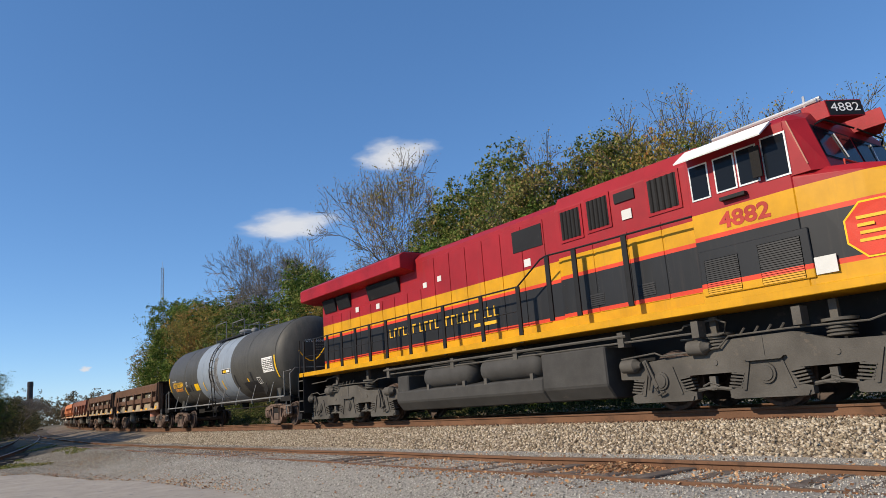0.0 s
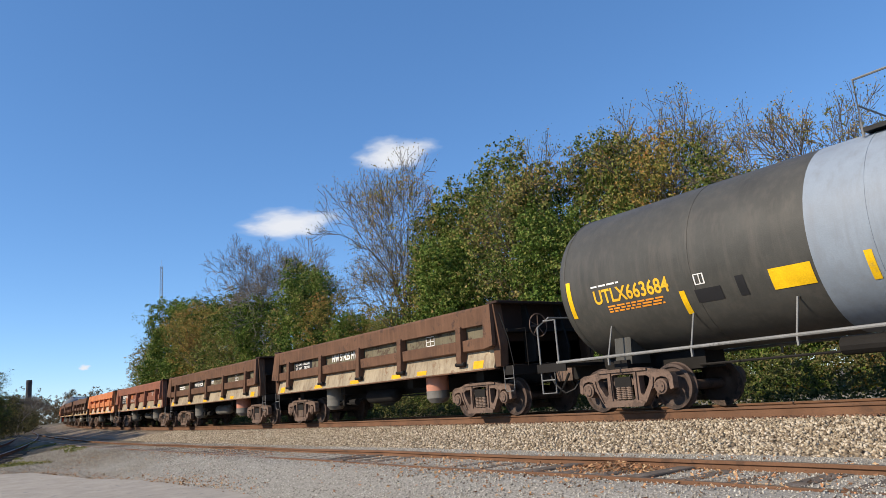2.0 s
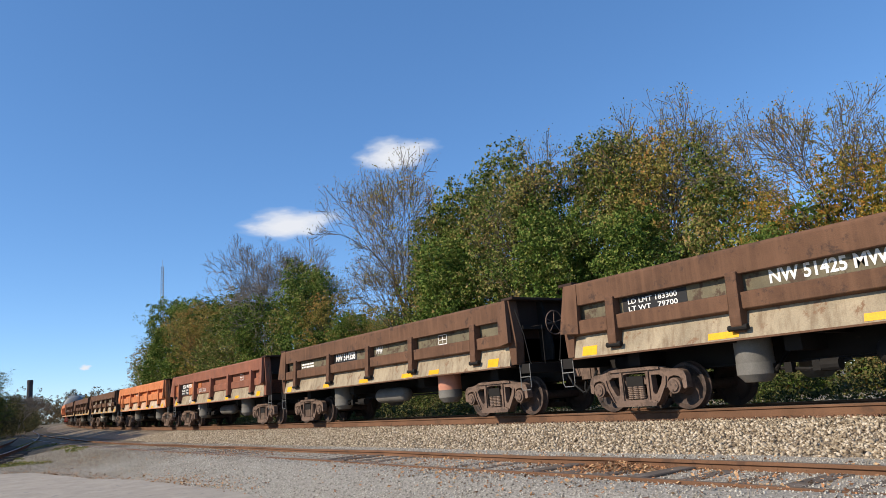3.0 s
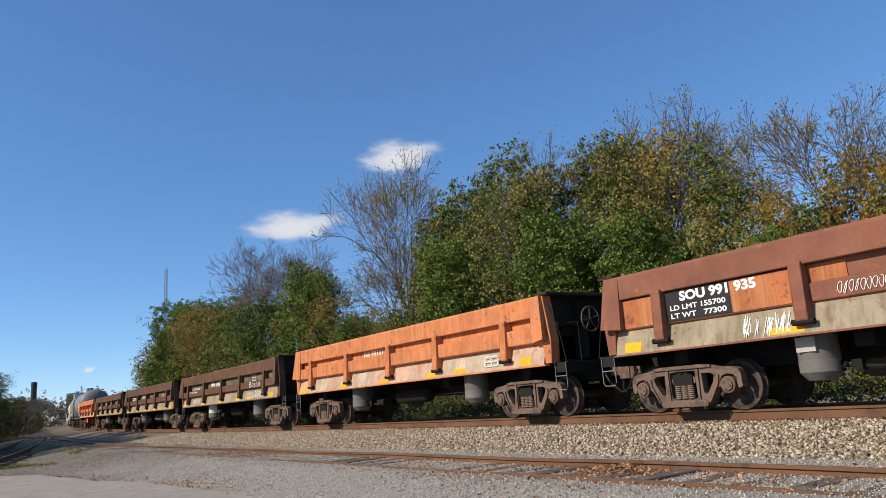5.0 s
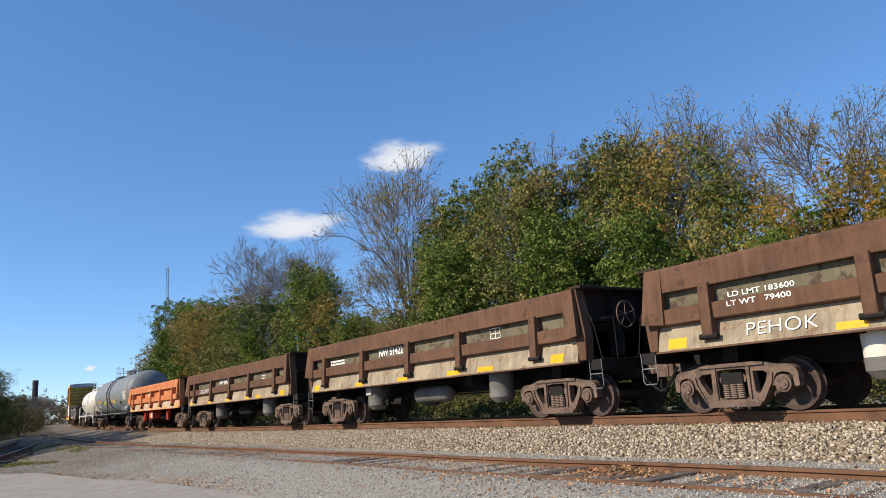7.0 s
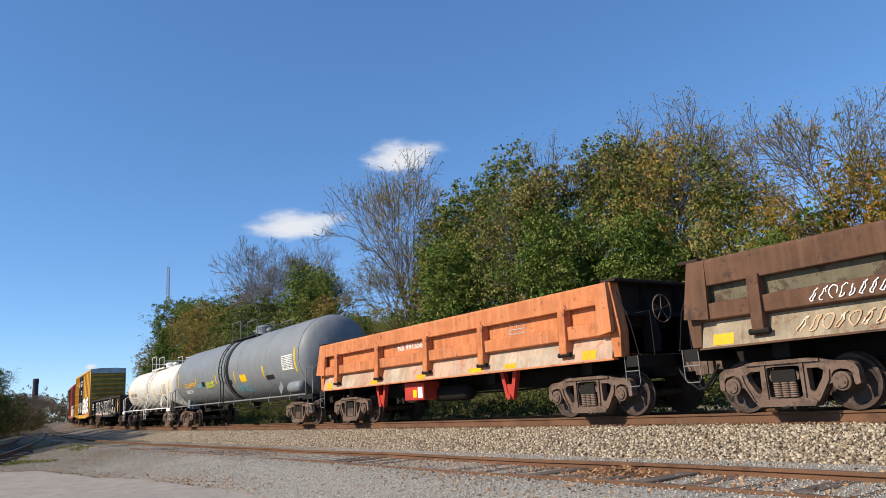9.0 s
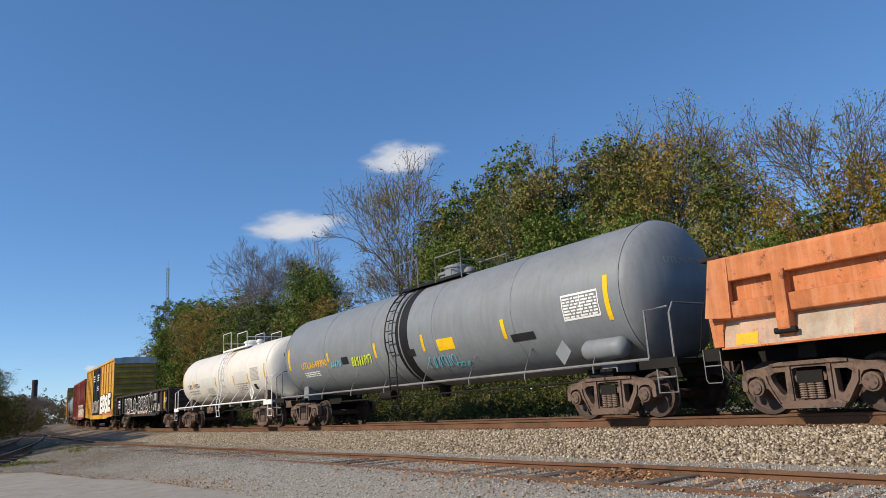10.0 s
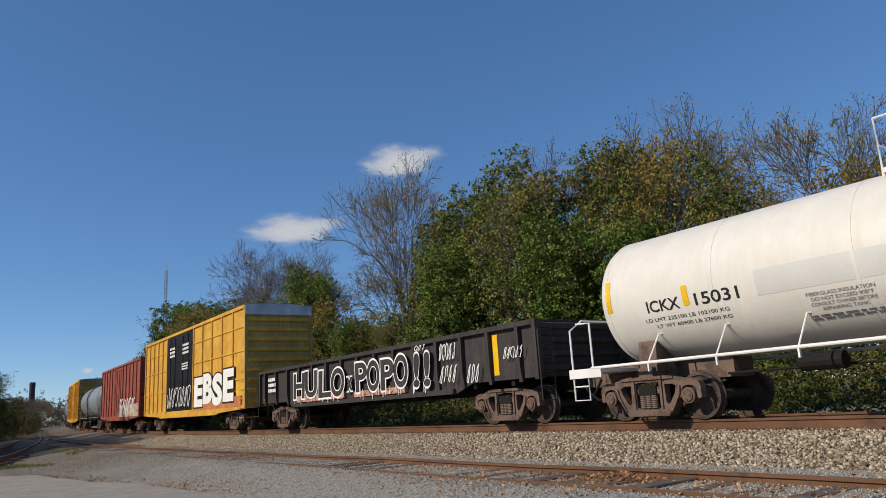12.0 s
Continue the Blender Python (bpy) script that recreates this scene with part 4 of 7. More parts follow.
def freight_truck(car, x, r=0.42, tint=None):
    """A four-wheel truck centred at x: bolster > side frames, springs, wheelsets, bearings."""
    def bolster():
        bm = bmesh.new()
        box(bm, -0.2, 0.2, -1.16, 1.16, 0.47, 0.66)
        box(bm, -0.25, 0.25, -0.45, 0.45, 0.5, 0.80)
        for s in (-1, 1):
            box(bm, s * 0.40 - 0.05, s * 0.40 + 0.05, -0.95, 0.95, 0.30, 0.42)
            for y in (-0.76, 0.76):
                prism(bm, [(s * a, z) for a, z in ((0.40, 0.22), (0.46, 0.22), (0.475, 0.44), (0.43, 0.62), (0.37, 0.6))], y - 0.06, y + 0.06)
        return mesh_of("truck", bm, M["frame"])
    t = part("truck", shared("bolster", bolster), None, car, "rust-brown cast steel freight truck")
    t.location = (x, 0, 0)
    for s in (-1, 1):
        f = part("side_frame", shared("side_frame", side_frame_mesh), None, t)
        f.location = (0, s * 1.07, 0)
        f = part("spring", shared("spring", spring_mesh), None, t)
        f.location, f.rotation_euler = (0, s * 1.07, 0), (0, 0, 0 if s < 0 else math.pi)
    for s in (-1, 1):
        for q in (-1, 1):
            b = part("bearing", shared("bearing", bearing_mesh), None, t)
            b.location, b.rotation_euler = (s * 0.89, q * 1.07, 0.44), (0, 0, 0 if q > 0 else math.pi)
        w = part("wheelset", shared(("ws", r), lambda: wheelset_mesh(r, M["wheel"])), None, t)
        w.location = (s * 0.89, 0, r)
        SPINNING.append((w, r, w.location.copy()))
    return t


def coupler(car, x, way):
    bm = bmesh.new()
    d = way
    box(bm, min(x, x + d * 0.75), max(x, x + d * 0.75), -0.09, 0.09, 0.78, 0.98)
    prism(bm, [(x + d * a, y) for a, y in ((0.7, -0.16), (1.0, -0.2), (1.02, -0.06), (0.93, 0.02), (1.02, 0.1), (1.0, 0.18), (0.7, 0.14))], 0.70, 1.04, "y")
    # the knuckle lies flat: turn its profile from x-z into x-y
    for v in bm.verts[-14:]:
        v.co = Vector((v.co.x, v.co.z, v.co.y))
    part("coupler", bm, M["truck"], car)
    bm = bmesh.new()
    pts = [(x + d * 0.45, -0.35, 0.86), (x + d * 0.62, -0.36, 0.62), (x + d * 0.85, -0.3, 0.42), (x + d * 1.02, -0.18, 0.5), (x + d * 1.08, -0.06, 0.68)]
    tube(bm, pts, 0.028, 6)
    part("air_hose", bm, M["black"], car)


def ladder(car, mat, x0, x1, y, zs, r=0.014, name="ladder", depth=0.07, ang=None):
    bm = bmesh.new()
    for x in (x0, x1):
        tube(bm, [(x, y, zs[0]), (x, y, zs[-1])], r, 6)
    for z in zs:
        tube(bm, [(x0, y, z), (x1, y, z)], r, 6)
    part(name, bm, mat, car)


# ---- air dump cars ----
DUMP_GROUP = "air dump cars in the train"


def dump_side(car, s, body, low, panel, ribs, half, zs, mid):
    """One tipping side: top rail, recessed panels, middle rail, slanting lower sheet, ribs."""
    zt, zr, zp, zm = zs

    def sheet(pts, x0=-half, x1=half):
        return prism(bmesh.new(), [(s * a, z) for a, z in pts], x0, x1, "x")
    root = part("side_wall", sheet([(1.42, zm), (1.34, zm), (1.34, zt - 0.1), (1.42, zt - 0.1)]), panel, car, "dented recessed side panel")
    part("top_rail", sheet([(1.565, zr), (1.30, zr), (1.30, zt), (1.54, zt), (1.565, zt - 0.05)]), body, root, "", False, 0.012)
    part("middle_rail", sheet([(mid, zm + 0.04), (1.42, zm), (1.421, zp + 0.03), (mid, zp)]), body, root, "", False, 0.01)
    part("lower_sheet", sheet([(1.55, 1.10), (1.44, 1.10), (1.36, zm + 0.01), (1.44, zm + 0.01)], -half + 0.05, half - 0.05), low, root, "bleached sloping lower sheet")
    part("bottom_lip", sheet([(1.56, 1.075), (1.42, 1.075), (1.42, 1.105), (1.56, 1.105)]), body, root)
    me = mesh_of("rib", prism(bmesh.new(), [(s * a, z) for a, z in ((1.62, zr + 0.04), (1.42, zr + 0.1), (1.42, 1.2), (1.57, 1.20), (1.655, 1.30), (1.66, 1.44), (1.63, zm + 0.05))], -0.10, 0.10, "x"), body, bevel=0.012)
    pin = mesh_of("hinge_pin", lathe(bmesh.new(), [(-0.17, 0.05), (0.17, 0.05)], (0, s * 1.60, 1.27), "x", 10), M["frame"])
    for x in ribs:
        part("rib", me, None, root).location.x = x
        part("hinge_pin", pin, None, root).location.x = x
    # flared corner plates at both ends
    for e in (-1, 1):
        bm = bmesh.new()
        a = [(e * (half - 0.30), s * 1.57, zt - 0.03), (e * (half + 0.02), s * 1.60, zt - 0.01), (e * (half + 0.14), s * 1.70, zm + 0.08), (e * (half - 0.28), s * 1.62, zm + 0.04)]
        b = [(x, y - s * 0.10, z) for x, y, z in a]
        va, vb = [bm.verts.new(p) for p in a], [bm.verts.new(p) for p in b]
        bm.faces.new(va)
        bm.faces.new(vb[::-1])
        for k in range(4):
            bm.faces.new((va[k], vb[k], vb[(k + 1) % 4], va[(k + 1) % 4]))
        part("corner_plate", bm, body, root)
    return root


def dump_car(name, label, paint, low, panel, cyl_mats, ribs=(-5.15, -2.57, -0.02, 2.33, 5.06), seed=0, zs=(2.57, 2.12, 1.82, 1.52)):
    r = random.Random(seed)
    car = thing(name, label, "air dump car", DUMP_GROUP)
    body, half = M[paint], 6.3
    # floor and tipping body
    bm = bmesh.new()
    prism(bm, [(-1.34, 1.20), (1.34, 1.20), (1.30, 1.70), (-1.30, 1.70)], -half + 0.06, half - 0.06, "x")
    part("floor", bm, body, car)
    for s in (-1, 1):
        dump_side(car, s, body, M[low], M[panel], ribs, half, zs, 1.49 if paint == "dump_red" else 1.575)
    # end walls with a slanted brace and deep flange
    for e in (-1, 1):
        x = e * half
        w = part("end_wall", box(bmesh.new(), min(x - e * 0.16, x - e * 0.06), max(x - e * 0.16, x - e * 0.06), -1.33, 1.33, 1.2, 2.60), M["dump_end"], car, "dark brown braced end wall with rust patches")
        for s in (-1, 1):
            part("corner_post", prism(bmesh.new(), [(x - e * 0.02, 1.12), (x + e * 0.16, 1.12), (x + e * 0.20, 1.6), (x + e * 0.06, 2.56), (x - e * 0.16, 2.56)], s * 1.28, s * 1.52), body, w, "", False, 0.008)
            part("brace", prism(bmesh.new(), [(x - e * 0.06, 1.2), (x + e * 0.3, 1.2), (x + e * 0.34, 1.5), (x + e * 0.08, 2.56), (x - e * 0.06, 2.56)], s * 0.5, s * 0.56), M["frame"], w)
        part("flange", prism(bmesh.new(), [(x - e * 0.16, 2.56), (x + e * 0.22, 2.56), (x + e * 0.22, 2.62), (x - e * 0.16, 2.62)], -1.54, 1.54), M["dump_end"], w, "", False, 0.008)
        part("cross_rib", box(bmesh.new(), min(x - e * 0.06, x + e * 0.2), max(x - e * 0.06, x + e * 0.2), -1.27, 1.27, 1.9, 1.98), M["frame"], w)
    # hand brake wheel on the leading end
    bm = bmesh.new()
    tube(bm, [(half + 0.42, -0.5 + 0.27 * math.cos(k * math.tau / 20), 2.02 + 0.27 * math.sin(k * math.tau / 20)) for k in range(21)], 0.016, 6, False)
    for k in range(5):
        a = k * math.tau / 5 + 0.3
        tube(bm, [(half + 0.40, -0.5, 2.02), (half + 0.42, -0.5 + 0.27 * math.cos(a), 2.02 + 0.27 * math.sin(a))], 0.012, 5)
    tube(bm, [(half - 0.06, -0.5, 2.02), (half + 0.44, -0.5, 2.02)], 0.03, 8)
    part("brake_wheel", bm, M["truck"], car, "rusty hand brake wheel")
    # underframe
    bm = bmesh.new()
    box(bm, -6.75, 6.75, -0.33, 0.33, 0.72, 1.15)
    part("centre_sill", bm, M["frame"], car, "grimy black underframe")
    wide = shared("dump_bolster", lambda: mesh_of("body_bolster", box(bmesh.new(), -0.14, 0.14, -1.1, 1.1, 0.85, 1.18), M["frame"]))
    for x in (-5.15, -2.0, 2.0, 5.15):
        part("body_bolster", wide, None, car).location.x = x
    thin = shared("dump_cross", lambda: mesh_of("cross_bearer", box(bmesh.new(), -0.05, 0.05, -1.34, 1.34, 1.06, 1.2), M["frame"]))
    for x in np.arange(-5.8, 5.9, 1.45):
        part("cross_bearer", thin, None, car).location.x = x
    beam = shared("dump_end", lambda: mesh_of("end_beam", box(bmesh.new(), -0.15, 0.15, -1.4, 1.4, 0.92, 1.12), M["frame"]))
    for e in (-1, 1):
        part("end_beam", beam, None, car).location.x = e * 6.6
    # end platforms, ladders, handrails, brake gear
    for e in (-1, 1):
        x = e * 6.82
        for sy in (-1.42, 1.42):
            bm = bmesh.new()
            tube(bm, [(x - e * 0.02, sy, 1.12), (x - e * 0.15, sy, 1.75), (x - e * 0.42, sy * 0.98, 2.35)], 0.011, 6)
            tube(bm, [(x + e * 0.02, sy * 0.72, 1.1), (x + e * 0.02, sy * 0.72, 1.95), (x - e * 0.3, sy * 0.72, 1.95)], 0.011, 6)
            part("grab_iron", bm, M["frame"], car)
            bm = bmesh.new()
            tube(bm, [(x - e * 0.06, sy, 1.12), (x - e * 0.06, sy, 0.62), (x - e * 0.10, sy, 0.56), (x - e * 0.34, sy, 0.56), (x - e * 0.38, sy, 0.62), (x - e * 0.38, sy, 1.12)], 0.009, 6)
            tube(bm, [(x - e * 0.06, sy, 0.84), (x - e * 0.38, sy, 0.84)], 0.011, 6)
            part("step", bm, M["rail_grey"], car)
        part("cut_lever", tube(bmesh.new(), [(x, -1.42, 1.12), (x, 1.42, 1.12)], 0.014, 6), M["frame"], car)
        coupler(car, e * 6.35, e)
    # tipping cylinders and air reservoir
    for s in (-1, 1):
        for x, m in ((3.15, cyl_mats[0]), (-2.75, cyl_mats[1])) if cyl_mats[0] else ():
            bm = bmesh.new()
            lathe(bm, [(0.52, 0.16), (0.53, 0.26), (0.60, 0.30), (1.12, 0.30), (1.14, 0.22), (1.22, 0.2)], (x, s * 0.98, 0), "z", 20)
            part("tipping_cylinder", bm, M[m], car, "upright air tipping cylinder", True)
            bm = bmesh.new()
            lathe(bm, [(0.40, 0.13), (0.41, 0.20), (0.53, 0.305), (0.72, 0.305)], (x, s * 0.98, 0), "z", 20)
            part("cylinder_base", bm, M["grey_cyl"], car, "", True)
    bm = bmesh.new()
    lathe(bm, [(-0.85, 0.06), (-0.80, 0.16), (-0.70, 0.21), (0.70, 0.21), (0.80, 0.16), (0.85, 0.06)], (-0.1, -0.72, 0.72), "x", 16)
    part("air_reservoir", bm, M[cyl_mats[2]], car, "", True)
    bm = bmesh.new()
    tube(bm, [(-6.2, -0.5, 0.8), (-3, -0.55, 0.70), (2.4, -0.6, 0.66), (6.2, -0.5, 0.8)], 0.025, 6)
    tube(bm, [(-2.6, -0.9, 0.62), (-1.9, -0.9, 0.55), (-1.3, -0.8, 0.66)], 0.03, 6)
    tube(bm, [(-2.4, -1.0, 0.58), (-2.4, -0.4, 0.95)], 0.03, 6)
    for x in (-2.5, -2.2, -1.75):
        box(bm, x - 0.06, x + 0.06, -1.0, -0.86, 0.52, 0.68)
    lathe(bm, [(-0.14, 0.10), (0.14, 0.10)], (-1.55, -0.92, 0.60), "x", 12)
    part("brake_gear", bm, M["frame"], car, "brake valve and piping")
    freight_truck(car, 5.15)
    freight_truck(car, -5.15)
    # yellow reflective patches on the lower sheet
    for x in (-5.85, -2.9, -0.42, 1.98, 3.25, 5.65):
        bm = bmesh.new()
        w = 0.19 if abs(x) > 5 else r.uniform(0.2, 0.3)
        h = 1.31 if abs(x) > 5 else 1.24
        yy = lambda z: -(1.55 - 0.11 * (z - 1.10) / (zs[3] - 1.09)) - 0.005
        q = [(x - w, 1.13), (x + w, 1.13), (x + w, h), (x - w, h)]
        bm.faces.new([bm.verts.new((a, yy(z), z)) for a, z in q])
        part("reflector_patch", bm, M["patch"], car, "yellow reflective patch")
    if paint == "dump_orange":
        for x0, x1 in ((2.5, 4.85), (-2.3, -1.2), (-5.0, -4.2)):
            bm = bmesh.new()
            bm.faces.new([bm.verts.new((a, yy(z) + 0.002, z)) for a, z in ((x0, 1.12), (x1, 1.12), (x1, zs[3] - 0.02), (x0, zs[3] - 0.02))])
            part("chalky_patch", bm, M["whitewash"], car)
    return car


def side_text(car, text, size, x, z, mat, width=0.0, bold=0.0, y=-1.412):
    return sign("lettering", text, size, x, y, z, M[mat], car, width, bold)


def bars(car, x0, x1, z0, z1, rows, y, mat, seed=1):
    """Unreadable stencilled lines."""
    r = random.Random(seed)
    bm = bmesh.new()
    h = (z1 - z0) / rows
    for i in range(rows):
        x = x0
        while x < x1 - 0.03:
            w = min(r.uniform(0.05, 0.2), x1 - x)
            z = z0 + i * h
            bm.faces.new([bm.verts.new(p) for p in ((x, y, z), (x + w, y, z), (x + w, y, z + h * 0.6), (x, y, z + h * 0.6))])
            x += w + 0.03
    part("stencil_block", bm, M[mat], car)


def outline_box(car, x0, x1, z0, z1, y, mat):
    """A stencilled frame with a grid inside."""
    bm = bmesh.new()
    t = 0.018
    for a, b, c, d in ((x0, x1, z0, z0 + t), (x0, x1, z1 - t, z1), (x0, x0 + t, z0, z1), (x1 - t, x1, z0, z1), ((x0 + x1) / 2, (x0 + x1) / 2 + t, z0, z1), (x0, x1, z0 + (z1 - z0) * 0.45, z0 + (z1 - z0) * 0.45 + t)):
        bm.faces.new([bm.verts.new(p) for p in ((a, y, c), (b, y, c), (b, y, d), (a, y, d))])
    part("stencil_frame", bm, M[mat], car)


def scrawl(car, name, seed, x0, x1, z0, z1, put, mat, strokes, width=0.02, label="spray-painted scrawl"):
    """Looping spray-paint strokes; put(x, z) gives the place on the surface."""
    r = random.Random(seed)
    for i in range(strokes):
        bm = bmesh.new()
        cx = x0 + (x1 - x0) * (i + 0.5) / strokes
        w, h = (x1 - x0) / strokes * 0.62, (z1 - z0) / 2
        ph, lo, k = r.uniform(0, 6.3), r.uniform(0.8, 1.9), r.choice((1, 2, 3))
        pts = []
        for j in range(15):
            a = j / 14 * math.tau * lo / 1.3 + ph
            pts.append((cx + w * math.cos(a) * (0.7 + 0.3 * math.sin(a * k)), (z0 + z1) / 2 + h * math.sin(a + 0.4 * k) * r.uniform(0.8, 1)))
        last = None
        for j, (a, b) in enumerate(pts):
            c, d = pts[min(j + 1, 14)]
            e, f = pts[max(j - 1, 0)]
            n = Vector((-(d - f), c - e)).normalized() * width
            lift = Vector((0, -0.0012 * j - 0.0003 * i, 0))
            cur = (bm.verts.new(Vector(put(a + n.x, b + n.y)) + lift), bm.verts.new(Vector(put(a - n.x, b - n.y)) + lift))
            if last:
                bm.faces.new((last[0], cur[0], cur[1], last[1]))
            last = cur
        part(name, bm, M[mat], car, label)


# ---- tank cars ----


def tank_car(name, label, r, zc, half, trucks, skin, band=None, rail_mat="rail_grey", ladder_x=0.0, plat=(-1.6, 2.2), jacket=None, ladder_mat="black"):
    """half: half the length of the barrel between its seams."""
    car = thing(name, label, "tank car", "tank cars in the train")
    depth = r * 0.42
    head = [(depth * math.sin(a), r * math.cos(a)) for a in (0.0, 0.3, 0.6, 0.9, 1.15, 1.35, 1.5)]
    prof = [(-half - a, b) for a, b in head[::-1]] + [(half + a, b) for a, b in head]
    if band:
        cut = [x for x in (band[0], band[1])]
        pieces = [([p for p in prof if p[0] < 0] + [(cut[0], r)], skin), ([(cut[0], r), (cut[1], r)], band[2]), ([(cut[1], r)] + [p for p in prof if p[0] > 0], skin)]
    else:
        pieces = [(prof, skin)]
    for p, m in pieces:
        bm = bmesh.new()
        o = (0, 0, zc)
        rings = []
        for a, b in p:
            rings.append([bm.verts.new((a, b * math.cos(k * math.tau / 56), zc + b * math.sin(k * math.tau / 56))) for k in range(56)])
        for a, b in zip(rings, rings[1:]):
            for k in range(56):
                bm.faces.new((a[k], a[(k + 1) % 56], b[(k + 1) % 56], b[k]))
        if p[0][1] < r * 0.5:
            bm.faces.new(rings[0][::-1])
        if p[-1][1] < r * 0.5:
            bm.faces.new(rings[-1])
        part("tank_shell", bm, M[m], car, "", True)
    # weld seams
    for x in [-half, half] + [half * f for f in (-0.6, -0.2, 0.2, 0.6)]:
        bm = bmesh.new()
        lathe(bm, [(x - 0.03, r - 0.03), (x - 0.022, r + 0.006), (x + 0.022, r + 0.006), (x + 0.03, r - 0.03)], (0, 0, zc), "x", 56)
        m = band[2] if band and band[0] < x < band[1] else skin
        part("weld_seam", bm, M[m], car, "", True)
    rm = M[rail_mat]
    # walkway and guard rails on top
    zt = zc + r
    bm = bmesh.new()
    x0, x1 = plat
    for y in (-0.60, 0.60):
        box(bm, x0, x1, y - 0.2, y + 0.2, zt - 0.115, zt - 0.09)
        box(bm, x0, x1, y - 0.21, y - 0.19, zt - 0.13, zt - 0.06)
        for x in np.linspace(x0 + 0.1, x1 - 0.1, 4):
            tube(bm, [(x, y, zt - 0.14), (x, y * 0.9, zc + math.sqrt(max(0.01, r * r - y * y)) - 0.02)], 0.02, 6)
    part("walkway", bm, M[ladder_mat], car, "steel grating walkway")
    for y in (-0.80, 0.80):
        bm = bmesh.new()
        c = (x0 + x1) / 2
        tube(bm, [(x0, y, zt - 0.2), (x0, y, zt + 0.72), (c - 0.5, y, zt + 0.72), (c - 0.5, y, zt - 0.14)], 0.022, 6)
        part("guard_rail", bm, rm, car)
        bm = bmesh.new()
        tube(bm, [(c + 0.4, y, zt - 0.14), (c + 0.4, y, zt + 0.55), (x1, y, zt + 0.55), (x1, y, zt - 0.2)], 0.02, 6)
        part("guard_rail", bm, rm, car)
    for x in (x0, x1):
        part("cross_bar", tube(bmesh.new(), [(x, -0.80, zt + 0.3), (x, 0.80, zt + 0.3)], 0.015, 6), rm, car)
    # manway and valve dome
    bm = bmesh.new()
    lathe(bm, [(zt - 0.15, 0.30), (zt + 0.16, 0.30), (zt + 0.17, 0.36), (zt + 0.23, 0.36), (zt + 0.30, 0.2), (zt + 0.31, 0.05)], ((x0 + x1) / 2, 0, 0), "z", 20)
    part("manway", bm, rm, car, "", True)
    bm = bmesh.new()
    lathe(bm, [(zt - 0.1, 0.12), (zt + 0.12, 0.12), (zt + 0.13, 0.17), (zt + 0.2, 0.17), (zt + 0.28, 0.1)], ((x0 + x1) / 2 + 0.8, 0.1, 0), "z", 14)
    part("valve", bm, rm, car, "", True)
    # side ladder that follows the shell
    bm = bmesh.new()
    for x in (ladder_x - 0.2, ladder_x + 0.2):
        pts = [(x, -1.42, 0.52), (x, -1.46, 0.98)] + [(x, -(r + 0.10) * math.cos(a), zc + (r + 0.10) * math.sin(a)) for a in np.linspace(-0.35, 1.1, 9)]
        tube(bm, pts, 0.02, 6)
    for a in np.linspace(-0.3, 1.05, 8):
        p = (-(r + 0.10) * math.cos(a), zc + (r + 0.10) * math.sin(a))
        tube(bm, [(ladder_x - 0.2, *p), (ladder_x + 0.2, *p)], 0.015, 6)
    for z in (0.52, 0.78, 1.05, 1.3):
        tube(bm, [(ladder_x - 0.2, -1.44, z), (ladder_x + 0.2, -1.44, z)], 0.015, 6)
    part("ladder", bm, M[ladder_mat], car)
    # straps beside the ladder
    for x in (ladder_x - 0.42, ladder_x + 0.42):
        bm = bmesh.new()
        lathe(bm, [(x - 0.035, r - 0.02), (x - 0.03, r + 0.015), (x + 0.03, r + 0.015), (x + 0.035, r - 0.02)], (0, 0, zc), "x", 56)
        part("strap", bm, rm, car)
    # long side handrail on brackets
    end = half + depth
    for y in (-1.42, 1.42):
        bm = bmesh.new()
        tube(bm, [(-end + 0.1, y, 1.06), (end - 0.1, y, 1.06)], 0.03, 8)
        for x in np.linspace(-end + 1.5, end - 1.5, 8):
            w = math.copysign(1, y)
            tube(bm, [(x, y, 1.06), (x + 0.02, w * (r * 0.78 + 0.06), zc - r * 0.60), (x + 0.10, w * (r * 0.78 - 0.02), zc - r * 0.60)], 0.016, 6)
            box(bm, x - 0.015, x + 0.015, y - 0.02, y + 0.02, 0.9, 1.06)
        part("side_rail", bm, rm, car)
    # stub sills, end platforms, head handrails
    fr = M[jacket] if jacket else M["frame"]
    for e in (-1, 1):
        bm = bmesh.new()
        a, b = e * (trucks - 1.3), e * (end + 0.55)
        box(bm, min(a, b), max(a, b), -0.3, 0.3, 0.72, 1.08)
        w = e * trucks
        box(bm, w - 0.16, w + 0.16, -1.15, 1.15, 0.78, 0.98)
        part("centre_sill", bm, M["truck"] if jacket else M["frame"], car)
        bm = bmesh.new()
        a, b = e * (end - 0.35), e * (end + 0.5)
        box(bm, min(a, b), max(a, b), -1.42, 1.42, 0.97, 1.03)
        box(bm, min(a, b), max(a, b), -1.44, -1.40, 0.88, 1.06)
        part("end_sill", bm, fr, car)
        bm = bmesh.new()
        for s in (-1, 1):
            prism(bm, [(s * 1.05, 0.9), (s * 0.5, 0.9), (s * 0.5, zc - r * 0.8), (s * 1.0, zc - r * 0.68)], e * trucks - 0.2, e * trucks + 0.2, "x")
            part("saddle", bm, M["truck"] if jacket else M[skin], car)
            bm = bmesh.new()
        x = e * (end + 0.42)
        tube(bm, [(x, -1.4, 1.0), (x, -1.4, 1.85), (x - e * 0.1, -1.15, 2.05), (x - e * 0.1, 1.15, 2.05), (x, 1.4, 1.85), (x, 1.4, 1.0)], 0.022, 6)
